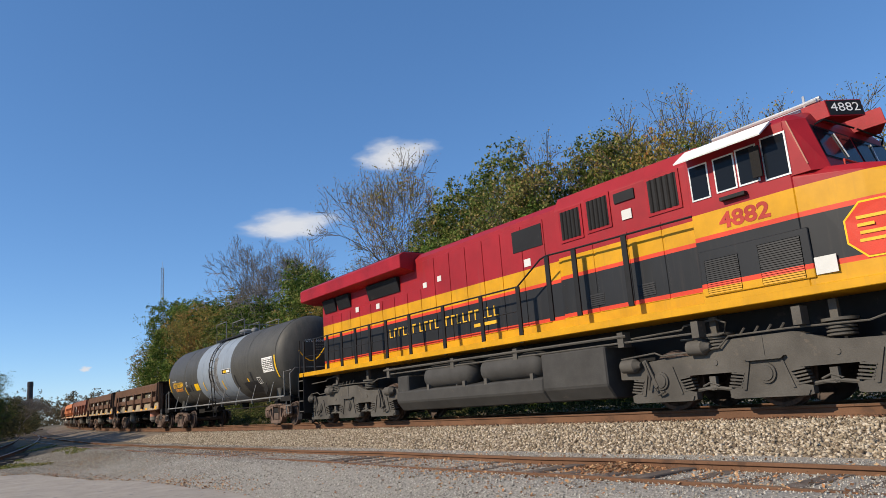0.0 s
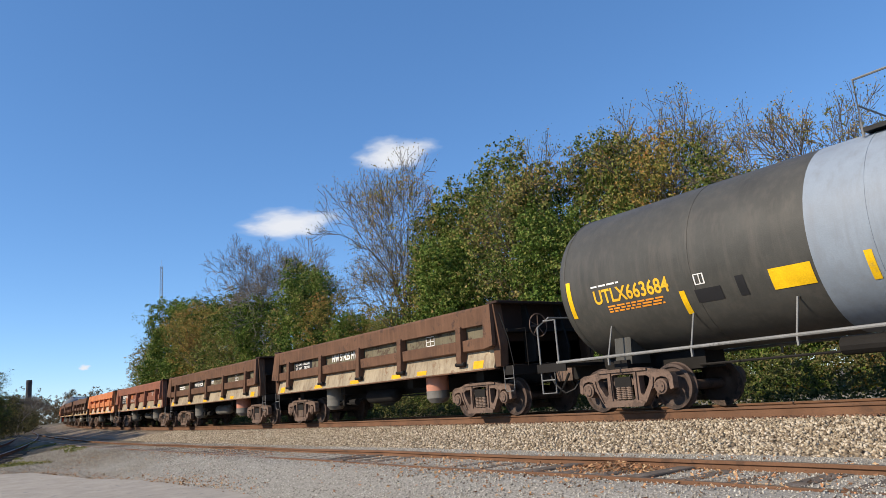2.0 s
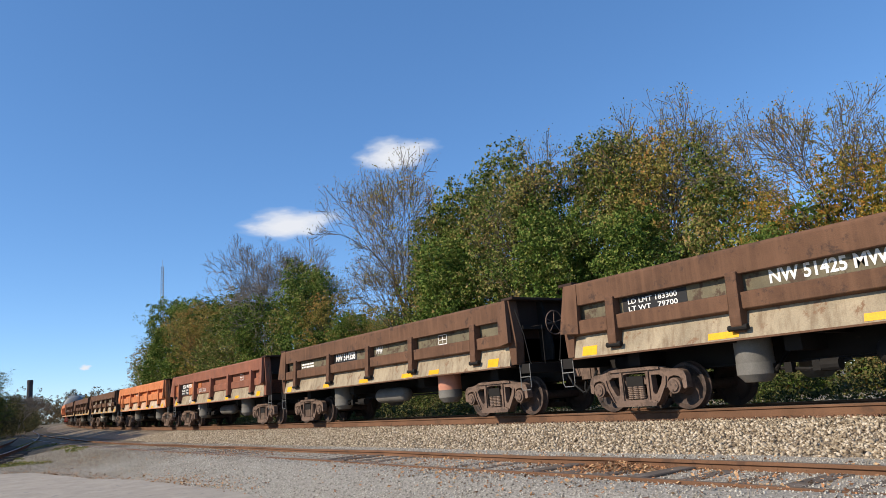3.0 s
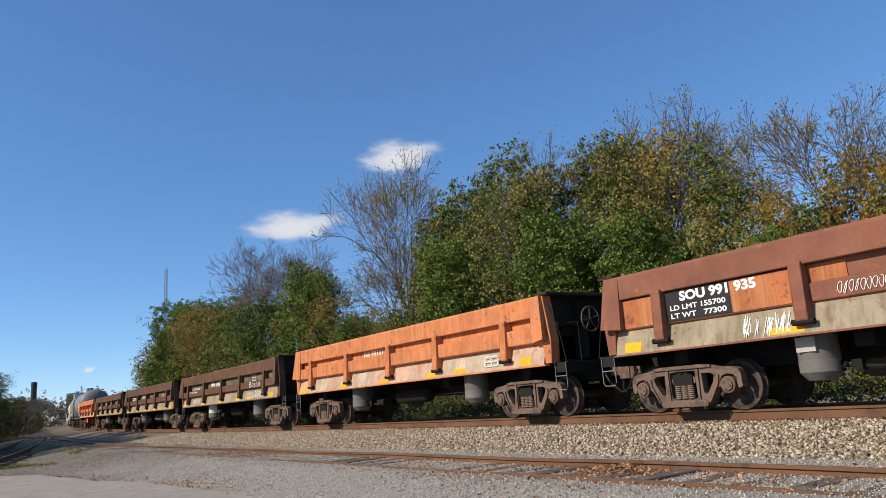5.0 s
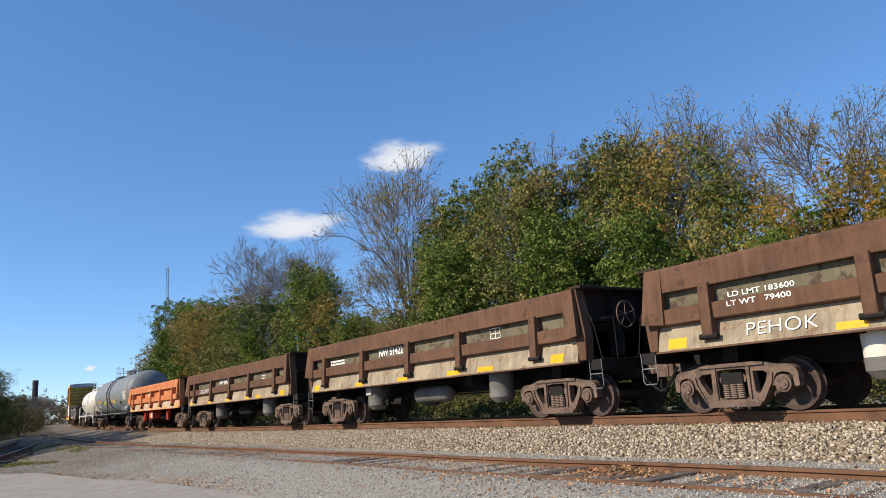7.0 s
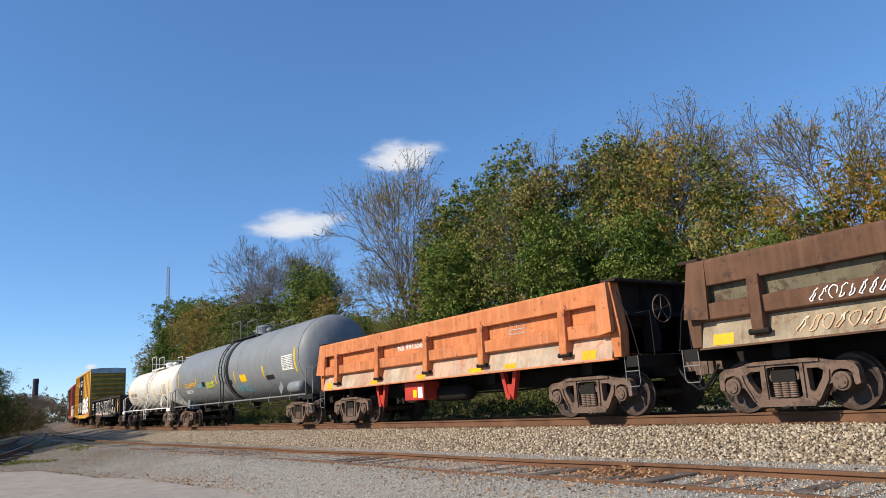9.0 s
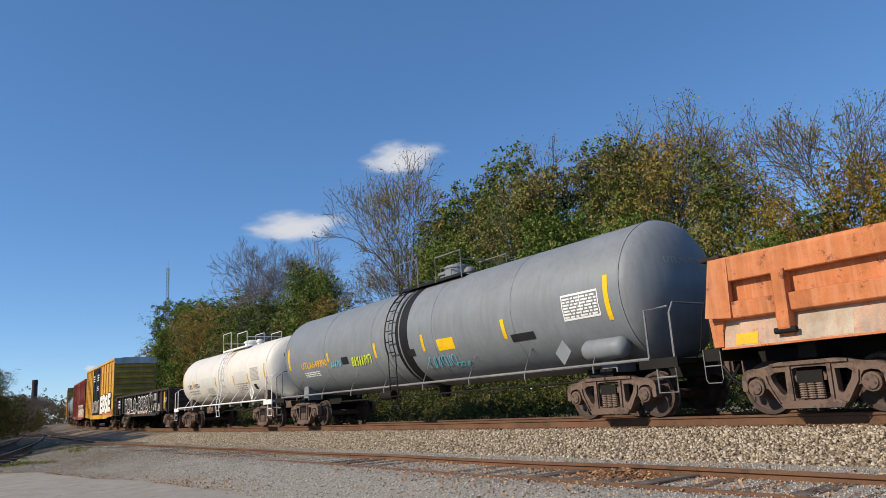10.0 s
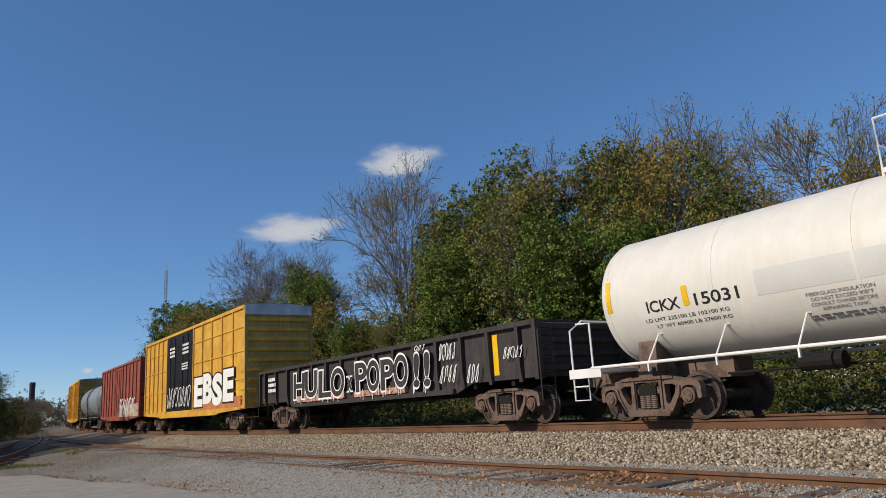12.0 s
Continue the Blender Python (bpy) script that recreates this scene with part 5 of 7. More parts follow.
        tube(bm, [(x - e * 0.55, -1.4, 1.0), (x - e * 0.55, -1.4, 1.95), (x - e * 0.1, -1.3, 1.98)], 0.022, 6)
        for s in (-1, 1):
            tube(bm, [(x, s * 1.4, 1.0), (x, s * 1.4, 0.45), (x - e * 0.4, s * 1.4, 0.45), (x - e * 0.4, s * 1.4, 1.0)], 0.02, 6)
            tube(bm, [(x, s * 1.4, 0.72), (x - e * 0.4, s * 1.4, 0.72)], 0.016, 6)
        part("end_handrail", bm, rm, car)
        coupler(car, e * (end + 0.2), e)
    # bottom outlet and brake rigging
    bm = bmesh.new()
    lathe(bm, [(zc - r - 0.3, 0.14), (zc - r - 0.05, 0.16), (zc - r + 0.1, 0.3)], (0, 0, 0), "z", 14)
    tube(bm, [(-trucks + 1.2, -0.35, 0.78), (trucks - 1.2, -0.35, 0.78)], 0.025, 6)
    lathe(bm, [(-0.35, 0.14), (0.35, 0.14)], (-2.2, -0.6, 0.85), "x", 12)
    part("outlet_and_piping", bm, M["frame"], car)
    freight_truck(car, trucks)
    freight_truck(car, -trucks)
    return car


def tank_bar(car, x, w, a0, a1, r, zc, mat, name="reflector_strip", lean=0.0, label=""):
    part(name, tank_patch(bmesh.new(), x - w / 2, x + w / 2, a0, a1, r + 0.006, zc, lean=lean), M[mat], car, label)

# ---- gondola and boxcars ----


def gondola():
    car = thing("gondola", "black gondola car covered in white graffiti", "gondola car")
    half, top = 7.92, 2.24
    for s in (-1, 1):
        bm = bmesh.new()
        # side sheet with its fish-belly: deeper between the trucks
        prism(bm, [(-half, 1.0), (-5.6, 1.0), (-4.9, 0.78), (4.9, 0.78), (5.6, 1.0), (half, 1.0), (half, top - 0.1), (-half, top - 0.1)], min(s * 1.36, s * 1.41), max(s * 1.36, s * 1.41))
        side = part("side_wall", bm, M["gon"], car, "black sheet steel side")
        part("top_chord", box(bmesh.new(), -half, half, min(s * 1.33, s * 1.52), max(s * 1.33, s * 1.52), top - 0.12, top), M["gon"], side, "", False, 0.012)
        part("side_sill", box(bmesh.new(), -4.9, 4.9, min(s * 1.36, s * 1.50), max(s * 1.36, s * 1.50), 0.78, 0.9), M["gon"], side)
        me = mesh_of("stake", prism(bmesh.new(), [(s * 1.40, 0.95), (s * 1.47, 0.92), (s * 1.52, 1.25), (s * 1.52, top - 0.1), (s * 1.40, top - 0.1)], -0.055, 0.055, "x"), M["gon"])
        for i in range(15):
            ob = part("stake", me, None, side)
            ob.location.x = -7.42 + i * 14.84 / 14
    for e in (-1, 1):
        bm = bmesh.new()
        x = e * half
        box(bm, min(x, x - e * 0.06), max(x, x - e * 0.06), -1.36, 1.36, 1.0, top)
        for z in (1.2, 1.5, 1.8, 2.1):
            prism(bm, [(x, z - 0.09), (x + e * 0.09, z - 0.05), (x + e * 0.09, z + 0.05), (x, z + 0.09)], -1.34, 1.34)
        for s in (-1, 1):
            box(bm, min(x, x + e * 0.12), max(x, x + e * 0.12), s * 1.43 - 0.08, s * 1.43 + 0.08, 0.95, top)
        part("end_wall", bm, M["gon"], car, "ribbed end wall")
        bm = bmesh.new()
        for y in (-1.3, 1.3):
            for z in (0.5, 0.8, 1.1, 1.4, 1.7, 2.0):
                tube(bm, [(x + e * 0.18, y - 0.2, z), (x + e * 0.18, y + 0.2, z)], 0.014, 6)
            for d in (-0.2, 0.2):
                tube(bm, [(x + e * 0.18, y + d, 0.5), (x + e * 0.18, y + d, 2.0)], 0.016, 6)
        part("end_ladder", bm, M["gon"], car)
        coupler(car, e * (half - 0.2), e)
    bm = bmesh.new()
    box(bm, -half + 0.06, half - 0.06, -1.36, 1.36, 1.0, 1.08)
    box(bm, -half - 0.2, half + 0.2, -0.3, 0.3, 0.7, 1.0)
    for x in np.arange(-7, 7.1, 1.4):
        box(bm, x - 0.06, x + 0.06, -1.34, 1.34, 0.86, 1.0)
    part("underframe", bm, M["frame"], car)
    freight_truck(car, 6.45)
    freight_truck(car, -6.45)
    y = -1.418
    for x in (6.55, -7.62):
        part("reflector_strip", box(bmesh.new(), x - 0.09, x + 0.09, y - 0.004, y + 0.02, 1.12, 2.05), M["yellow"], car, "yellow reflective strip")
    # fat outlined spray-paint letters and smaller tags
    r = random.Random(12)
    for word, x, w in (("HULO", -2.72, 3.9), ("x", -0.45, 0.42), ("POPO", 1.40, 3.05), ("!!", 3.58, 1.0)):
        for k, ch in enumerate(word):
            step = w / len(word)
            cx, tall = x - w / 2 + step * (k + 0.5), 1.22 if ch != "x" else 0.8
            cz, lean = 1.44 + r.uniform(-0.05, 0.05), r.uniform(-0.05, 0.10)
            for nm, m, y, fat, over in (("graffiti_outline", "chalk", -1.5275, 0.072, 1.04), ("graffiti_fill", "gon", -1.532, 0.030, 0.95)):
                vs, fs = letters(ch, tall, step * over * (0.62 if ch == "!" else 1.0), fat, 6)
                part(nm, raw_mesh(nm, [(cx + v.x + lean * v.y, y, cz + v.y * (1.0 if over > 1 else 0.97)) for v in vs], fs, M[m]), None, car, "white spray-painted letter outline" if over > 1 else "")
            if ch != "x":
                bm = bmesh.new()
                for d in range(3):
                    u, b = cx + r.uniform(-0.4, 0.4) * step, r.uniform(0.82, 0.98)
                    box(bm, u - 0.012, u + 0.012, -1.5268, -1.5255, b, 1.15)
                part("paint_run", bm, M["chalk"], car)
    part("overspray", box(bmesh.new(), -4.4, -0.9, -1.5245, -1.40, 0.93, 1.14), M["peach"], car, "peach spray paint under the letters")
    part("overspray", box(bmesh.new(), -0.2, 2.7, -1.5245, -1.40, 0.93, 1.10), M["peach"], car)
    scrawl(car, "graffiti_tag", 3, 4.42, 5.15, 1.62, 2.05, lambda a, b: (a, -1.526, b), "chalk", 5, 0.012)
    scrawl(car, "graffiti_tag", 13, 4.42, 5.15, 1.05, 1.5, lambda a, b: (a, -1.526, b), "chalk", 4, 0.012)
    scrawl(car, "graffiti_tag", 5, 5.55, 6.05, 0.98, 1.45, lambda a, b: (a, -1.526, b), "chalk", 3, 0.012)
    scrawl(car, "graffiti_tag", 6, 6.95, 7.62, 1.45, 1.72, lambda a, b: (a, -1.526, b), "chalk", 5, 0.010)
    scrawl(car, "graffiti_tag", 8, 3.3, 3.8, 1.98, 2.12, lambda a, b: (a, -1.526, b), "chalk", 3, 0.010)
    bars(car, -7.0, -6.3, 1.4, 2.0, 3, -1.5265, "white", 3)
    return car


def boxcar(name, label, half, top, trucks, body, end, door, roof, door_w=3.0, door_at=0.0):
    car = thing(name, label, "boxcar", "boxcars in the train")
    w, low = 1.50, 0.95
    for s in (-1, 1):
        side = part("side_wall", box(bmesh.new(), -half, half, min(s * 1.40, s * 1.44), max(s * 1.40, s * 1.44), low, top - 0.08), M[body], car, "ribbed steel side wall")
        part("top_chord", box(bmesh.new(), -half, half, min(s * 1.38, s * 1.51), max(s * 1.38, s * 1.51), top - 0.14, top), M[body], side)
        part("side_sill", prism(bmesh.new(), [(-half, low + 0.1), (-half, low - 0.05), (-trucks + 1.1, low - 0.15), (-trucks + 1.6, 0.72), (trucks - 1.6, 0.72), (trucks - 1.1, low - 0.15), (half, low - 0.05), (half, low + 0.1)], min(s * 1.40, s * 1.50), max(s * 1.40, s * 1.50)), M[body], side)
        me = mesh_of("post", box(bmesh.new(), -0.05, 0.05, min(s * 1.44, s * 1.50), max(s * 1.44, s * 1.50), low, top - 0.12), M[body])
        n = int((half - door_w / 2) / 1.12)
        for e in (-1, 1):
            for i in range(n + 1):
                ob = part("post", me, None, side)
                a, b = door_at + e * (door_w / 2 + 0.1), e * (half - 0.06)
                ob.location.x = a + (b - a) * i / n
        for z in (low + 1.15, low + 2.3, low + 3.3):
            for e in (-1, 1):
                a, b = door_at + e * (door_w / 2 + 0.1), e * (half - 0.05)
                if top > 4.9:
                    part("stringer", box(bmesh.new(), min(a, b), max(a, b), min(s * 1.44, s * 1.475), max(s * 1.44, s * 1.475), z, z + 0.06), M[body], side)
        # two-leaf plug door with locking bars
        for e in (-1, 1):
            a, b = sorted((door_at + e * 0.02, door_at + e * door_w / 2))
            d = part("door", box(bmesh.new(), a, b, min(s * 1.44, s * 1.495), max(s * 1.44, s * 1.495), low + 0.05, top - 0.2), M[door], car, "plug door leaf", False, 0.012)
            bm = bmesh.new()
            for f in (0.3, 0.7):
                x = a + (b - a) * f
                tube(bm, [(x, s * 1.52, low + 0.15), (x, s * 1.52, top - 0.3)], 0.022, 6)
                box(bm, x - 0.12, x + 0.12, s * 1.51 - 0.02, s * 1.51 + 0.02, 1.7, 1.8)
            for z in (1.5, 2.5, 3.5, 4.3):
                if z < top - 0.4:
                    box(bm, a + 0.05, b - 0.05, s * 1.50 - 0.015, s * 1.50 + 0.015, z, z + 0.07)
            part("locking_bar", bm, M[door], d)
    for e in (-1, 1):
        x = e * half
        bm = bmesh.new()
        box(bm, min(x, x - e * 0.05), max(x, x - e * 0.05), -1.41, 1.41, low, top - 0.42)
        wall = part("end_wall", bm, M[end], car, "corrugated steel end wall")
        z = low + 0.25
        while z < top - 0.6:
            # crests in side paint over a darker wall: ridge light put into colour
            part("corrugation", prism(bmesh.new(), [(x - e * 0.01, z - 0.12), (x + e * 0.09, z - 0.06), (x + e * 0.09, z + 0.06), (x - e * 0.01, z + 0.12)], -1.36, 1.36), M[body], wall, "", False, 0.012)
            z += 0.42
        for s in (-1, 1):
            part("corner_post", box(bmesh.new(), min(x - e * 0.03, x + e * 0.06), max(x - e * 0.03, x + e * 0.06), s * 1.44 - 0.06, s * 1.44 + 0.06, low, top - 0.1), M[end], wall)
        bm = bmesh.new()
        prism(bm, [(-1.49, top - 0.42), (1.49, top - 0.42), (1.49, top - 0.02), (0.6, top + 0.05), (-0.6, top + 0.05), (-1.49, top - 0.02)], min(x - e * 0.06, x + e * 0.08), max(x - e * 0.06, x + e * 0.08), "x")
        part("end_cap", bm, M[roof], car, "bright metal end cap below the roof")
        bm = bmesh.new()
        for y in (-1.2,):
            for z in np.arange(0.55, 2.6, 0.38):
                tube(bm, [(x + e * 0.14, y - 0.22, z), (x + e * 0.14, y + 0.22, z)], 0.014, 6)
        for z in np.arange(0.55, 2.6, 0.38):
            tube(bm, [(x - e * 0.55, -1.53, z), (x - e * 0.1, -1.53, z)], 0.014, 6)
        part("ladder_rungs", bm, M[body], car)
        coupler(car, e * (half - 0.1), e)
    part("roof", prism(bmesh.new(), [(-1.5, top - 0.02), (-0.7, top + 0.06), (0.7, top + 0.06), (1.5, top - 0.02), (1.5, top - 0.1), (-1.5, top - 0.1)], -half, half, "x"), M[roof], car, "ridged metal roof")
    bm = bmesh.new()
    box(bm, -half + 0.06, half - 0.06, -1.4, 1.4, low, low + 0.08)
    box(bm, -half - 0.15, half + 0.15, -0.3, 0.3, 0.68, low)
    lathe(bm, [(-0.5, 0.18), (0.5, 0.18)], (1.2, -0.8, 0.72), "x", 12)
    part("underframe", bm, M["frame"], car)
    freight_truck(car, trucks)
    freight_truck(car, -trucks)
    return car


# ---- locomotive ----


def loco_truck(car, x, e):
    def frame_mesh():
        bm = bmesh.new()
        top = [(-2.98, 0.62), (-2.98, 0.88), (-2.80, 0.93), (-2.42, 0.90), (-1.90, 0.93), (-1.30, 0.95), (-1.05, 0.98), (-0.62, 1.13), (-0.50, 1.15), (0.50, 1.15), (0.62, 1.13), (1.05, 0.98), (1.30, 0.95), (1.90, 0.93), (2.42, 0.90), (2.80, 0.93), (2.98, 0.88), (2.98, 0.62)]
        foot = []
        for a in (2.05, 0.0, -2.05):
            foot += [(a + 0.56, 0.60), (a + 0.40, 0.55), (a + 0.50, 0.36), (a + 0.70, 0.31), (a + 0.70, 0.19), (a + 0.60, 0.165), (a - 0.60, 0.165), (a - 0.70, 0.19), (a - 0.70, 0.31), (a - 0.50, 0.36), (a - 0.40, 0.55), (a - 0.56, 0.60)]
        for y in (-1.19, 1.05):
            plate(bm, top + foot, [], y, y + 0.14)
            o = -1 if y < 0 else 1
            f0, f1 = sorted((o * 1.19, o * 1.215))
            # proud jaws over the axle boxes and a dark-edged shelf above the middle one
            for a in (-2.05, 0.0, 2.05):
                for q in (-1, 1):
                    prism(bm, [(a + q * 0.25, 0.78), (a + q * 0.29, 0.78), (a + q * 0.44, 0.30), (a + q * 0.39, 0.30)], f0, f1)
                prism(bm, [(a - 0.62, 0.17), (a + 0.62, 0.17), (a + 0.66, 0.25), (a - 0.66, 0.25)], f0, f1)
            f0, f1 = sorted((o * 1.19, o * 1.27))
            prism(bm, [(-0.36, 0.80), (0.36, 0.80), (0.30, 0.755), (-0.26, 0.755)], f0, f1)
            prism(bm, [(-0.012, 0.80), (0.012, 0.80), (0.012, 1.14), (-0.012, 1.14)], o * 1.19, o * 1.2)
        for a in (-2.6, -1.0, 1.0, 2.6):
            box(bm, a - 0.1, a + 0.1, -1.05, 1.05, 0.70, 0.90)
        return mesh_of("truck_frame", bm, M["loco_frame"], True)
    t = part("truck", shared("loco_truck", frame_mesh), None, car, "dusty grey six-wheel truck")
    t.location = (x, 0, 0)

    def bits():
        bm = bmesh.new()
        for s in (-1, 1):
            for a in (-2.05, 0, 2.05):
                lathe(bm, [(s * 1.19, 0.165), (s * 1.225, 0.16), (s * 1.226, 0.125), (s * 1.245, 0.12), (s * 1.25, 0.03)], (a, 0, 0.545), "y", 18)
                # chevron rubber stacks on both sides of the pedestal
                for q in (-1, 1):
                    for k in range(5):
                        z = 0.335 + 0.052 * k
                        u = a + q * (0.60 - 0.020 * k)
                        prism(bm, [(u - q * 0.13, z), (u + q * 0.10, z + 0.03), (u + q * 0.10, z + 0.058), (u - q * 0.13, z + 0.026)], s * 1.06, s * 1.20)
            # brake cylinders with their hoses and levers
            for a in (-2.66, -1.15, 2.62):
                lathe(bm, [(a - 0.20, 0.06), (a - 0.18, 0.125), (a + 0.12, 0.135), (a + 0.15, 0.10), (a + 0.24, 0.05)], (0, s * 1.25, 0.86 if abs(a) > 2 else 1.06), "x", 14)
            for a in (-2.35, 1.98):
                prism(bm, [(a - 0.04, 0.92), (a + 0.05, 0.95), (a + 0.26, 0.46), (a + 0.19, 0.42)], s * 1.22, s * 1.26)
                tube(bm, [(a + 0.02, s * 1.27, 0.9), (a + 0.12, s * 1.28, 0.62), (a + 0.05, s * 1.27, 0.40)], 0.02, 6)
                tube(bm, [(a + 0.18, s * 1.27, 0.42), (a + 0.26, s * 1.27, 0.30), (a + 0.40, s * 1.27, 0.36)], 0.022, 6)
            for a in (-1.02, 1.03):
                tube(bm, [(a - 0.33, s * 1.12, 0.34), (a, s * 1.14, 0.375), (a + 0.36, s * 1.12, 0.32)], 0.032, 6)
                box(bm, a - 0.06, a + 0.06, min(s * 1.08, s * 1.16), max(s * 1.08, s * 1.16), 0.33, 0.56)
                tube(bm, [(a - 0.2, s * 1.15, 0.40), (a - 0.05, s * 1.16, 0.46), (a + 0.12, s * 1.16, 0.40), (a, s * 1.16, 0.34), (a - 0.2, s * 1.15, 0.36)], 0.018, 6)
                lathe(bm, [(s * 1.19, 0.05), (s * 1.205, 0.05)], (a + 0.12, 0, 0.78), "y", 10)
                # secondary rubber springs under the body
                prof = []
                for k in range(4):
                    z = 1.00 + 0.055 * k
                    prof += [(z, 0.16), (z + 0.012, 0.21), (z + 0.038, 0.21), (z + 0.05, 0.16)]
                lathe(bm, prof + [(1.225, 0.26), (1.27, 0.26)], (a + 0.16, s * 1.02, 0), "z", 14)
                box(bm, a + 0.08, a + 0.2, min(s * 1.06, s * 1.14), max(s * 1.06, s * 1.14), 1.27, 1.55)
            tube(bm, [(-2.85, s * 1.27, 1.0), (-2.05, s * 1.28, 1.05), (-1.9, s * 1.27, 0.98), (-0.75, s * 1.25, 1.02), (-0.55, s * 1.24, 1.19), (0.5, s * 1.24, 1.20), (1.7, s * 1.24, 1.17), (2.0, s * 1.26, 1.24), (2.7, s * 1.26, 1.26)], 0.016, 6)
            tube(bm, [(-1.5, s * 1.22, 1.22), (-0.9, s * 1.22, 1.20), (-0.62, s * 1.22, 1.26), (-0.58, s * 1.22, 1.42), (-0.75, s * 1.22, 1.50), (-1.4, s * 1.22, 1.46), (-1.45, s * 1.22, 1.40), (-2.8, s * 1.22, 1.36)], 0.018, 6)
            for a in (-0.35, -0.1, 0.12, 0.34):
                tube(bm, [(a, s * 1.2, 1.2), (a + 0.09, s * 1.22, 1.29)], 0.02, 5)
        return mesh_of("spring_gear", bm, M["loco_frame"], True)
    part("spring_gear", shared("loco_bits", bits), None, t, "axle boxes, coil springs and brake pipes")
    for a in (-2.05, 0, 2.05):
        w = part("wheelset", shared(("ws", 0.53), lambda: wheelset_mesh(0.53, M["wheel"])), None, t)
        w.location = (a, 0, 0.53)
        SPINNING.append((w, 0.53, w.location.copy()))


def louvres(car, x0, x1, z0, z1, y, n, mat, tilt=0.03, name="louvre_panel"):
    p = part(name, box(bmesh.new(), x0, x1, y + 0.002, y + 0.05, z0, z1), mat, car)
    bm = bmesh.new()
    h = (z1 - z0) / n
    for i in range(n):
        z = z0 + i * h
        prism(bm, [(y, z), (y - tilt, z), (y, z + h * 0.75)], x0 + 0.01, x1 - 0.01, "x")
    part("slats", bm, mat, p)


def locomotive():
    car = thing("locomotive", "red, yellow and black diesel freight locomotive", "locomotive")
    P = M["loco"]
    hw = 1.02
    # deck and side sill
    part("deck", box(bmesh.new(), -10.05, 10.9, -1.5, 1.5, 1.62, 1.76), P, car, "yellow side sill and walkway", False, 0.01)
    part("frame_rail", box(bmesh.new(), -9.95, 10.6, -0.55, 0.55, 0.95, 1.62), M["black"], car)
    # long hood
    prof = [(-hw, 1.74), (hw, 1.74), (hw, 4.42), (hw - 0.22, 4.60), (-hw + 0.22, 4.60), (-hw, 4.42)]
    part("hood", prism(bmesh.new(), prof, -9.0, 6.3, "x"), P, car, "red and black engine hood", False, 0.012)
    wide = [(-1.20, 1.74), (1.20, 1.74), (1.20, 4.30), (1.05, 4.60), (-1.05, 4.60), (-1.20, 4.30)]
    part("equipment_cabinet", prism(bmesh.new(), wide, 2.75, 6.32, "x"), P, car, "raised electrical cabinet behind the cab", False, 0.012)
    # radiator wings
    wing = [(-1.02, 4.10), (1.02, 4.10), (1.50, 4.19), (1.50, 4.56), (1.36, 4.65), (-1.36, 4.65), (-1.50, 4.56), (-1.50, 4.19)]
    part("radiator_housing", prism(bmesh.new(), wing, -9.75, -3.1, "x"), M["red"], car, "red overhanging radiator housing", False, 0.015)
    part("radiator_top", prism(bmesh.new(), [(-1.3, 4.65), (1.3, 4.65), (1.2, 4.72), (-1.2, 4.72)], -9.6, -3.3, "x"), M["frame"], car)
    for a, b in ((-5.7, -3.9), (-7.75, -6.9), (-8.75, -7.9)):
        part("radiator_screen", prism(bmesh.new(), [(-hw - 0.01, 3.66), (-hw - 0.03, 3.66), (-hw - 0.14, 4.09), (-hw - 0.01, 4.09)], a, b, "x"), M["black"], car, "black intake screen")
    # hood doors, thin proud leaves with gaps
    x = -8.85
    for i, w in enumerate((0.62, 0.62, 0.62, 0.62, 0.7, 0.7, 0.7, 0.7, 0.7, 0.7, 0.7, 0.7, 0.7, 0.7, 0.75, 0.75)):
        top = 3.55 if x < -3.2 else 4.30
        if x + w < 2.7:
            part("hood_door", box(bmesh.new(), x + 0.012, x + w - 0.012, -hw - 0.018, -hw + 0.01, 1.98, top), P, car, "", False, 0.006)
        x += w + 0.005
    for i, (a, b) in enumerate(((2.85, 3.75), (3.8, 4.65), (4.7, 5.45), (5.5, 6.2))):
        part("cabinet_door", box(bmesh.new(), a, b, -1.214, -1.19, 1.98, 3.42), P, car, "", False, 0.006)
    # dark square vent, slatted intakes, small louvres
    part("side_vent", box(bmesh.new(), 1.15, 2.15, -hw - 0.03, -hw, 3.72, 4.22), M["black"], car, "black square vent")
    for a, b, z0, z1 in ((2.95, 3.5, 3.62, 4.22), (3.72, 4.27, 3.66, 4.26), (5.28, 5.92, 3.62, 4.24)):
        fr = part("intake_frame", box(bmesh.new(), a - 0.06, b + 0.06, -1.222, -1.19, z0 - 0.06, z1 + 0.06), M["red"], car)
        part("intake", box(bmesh.new(), a, b, -1.227, -1.2, z0, z1), M["black"], fr)
        bm = bmesh.new()
        for k in range(5):
            xx = a + (b - a) * (k + 0.5) / 5
            prism(bm, [(xx - 0.035, 0), (xx + 0.035, 0), (xx + 0.02, 1)], 0, 1)
            for v in bm.verts[-6:]:
                v.co = Vector((v.co.x if v.co.z < 0.5 else v.co.x, -1.228 - 0.02 * v.co.z, z0 + (z1 - z0) * v.co.y))
        part("slats", bm, M["frame"], fr)
    part("small_vent", box(bmesh.new(), 4.45, 4.95, -1.23, -1.19, 4.02, 4.22), M["black"], car)
    for a in (3.5, 4.75):
        louvres(car, a, a + 0.42, 2.12, 2.36, -1.218, 6, P, 0.010)
    # cab
    cab = [(-1.50, 1.74), (1.50, 1.74), (1.50, 4.34), (1.36, 4.46), (0.75, 4.62), (-0.75, 4.62), (-1.36, 4.46), (-1.50, 4.34)]
    part("cab", prism(bmesh.new(), cab, 6.32, 8.14, "x"), P, car, "red crew cab", False, 0.012)
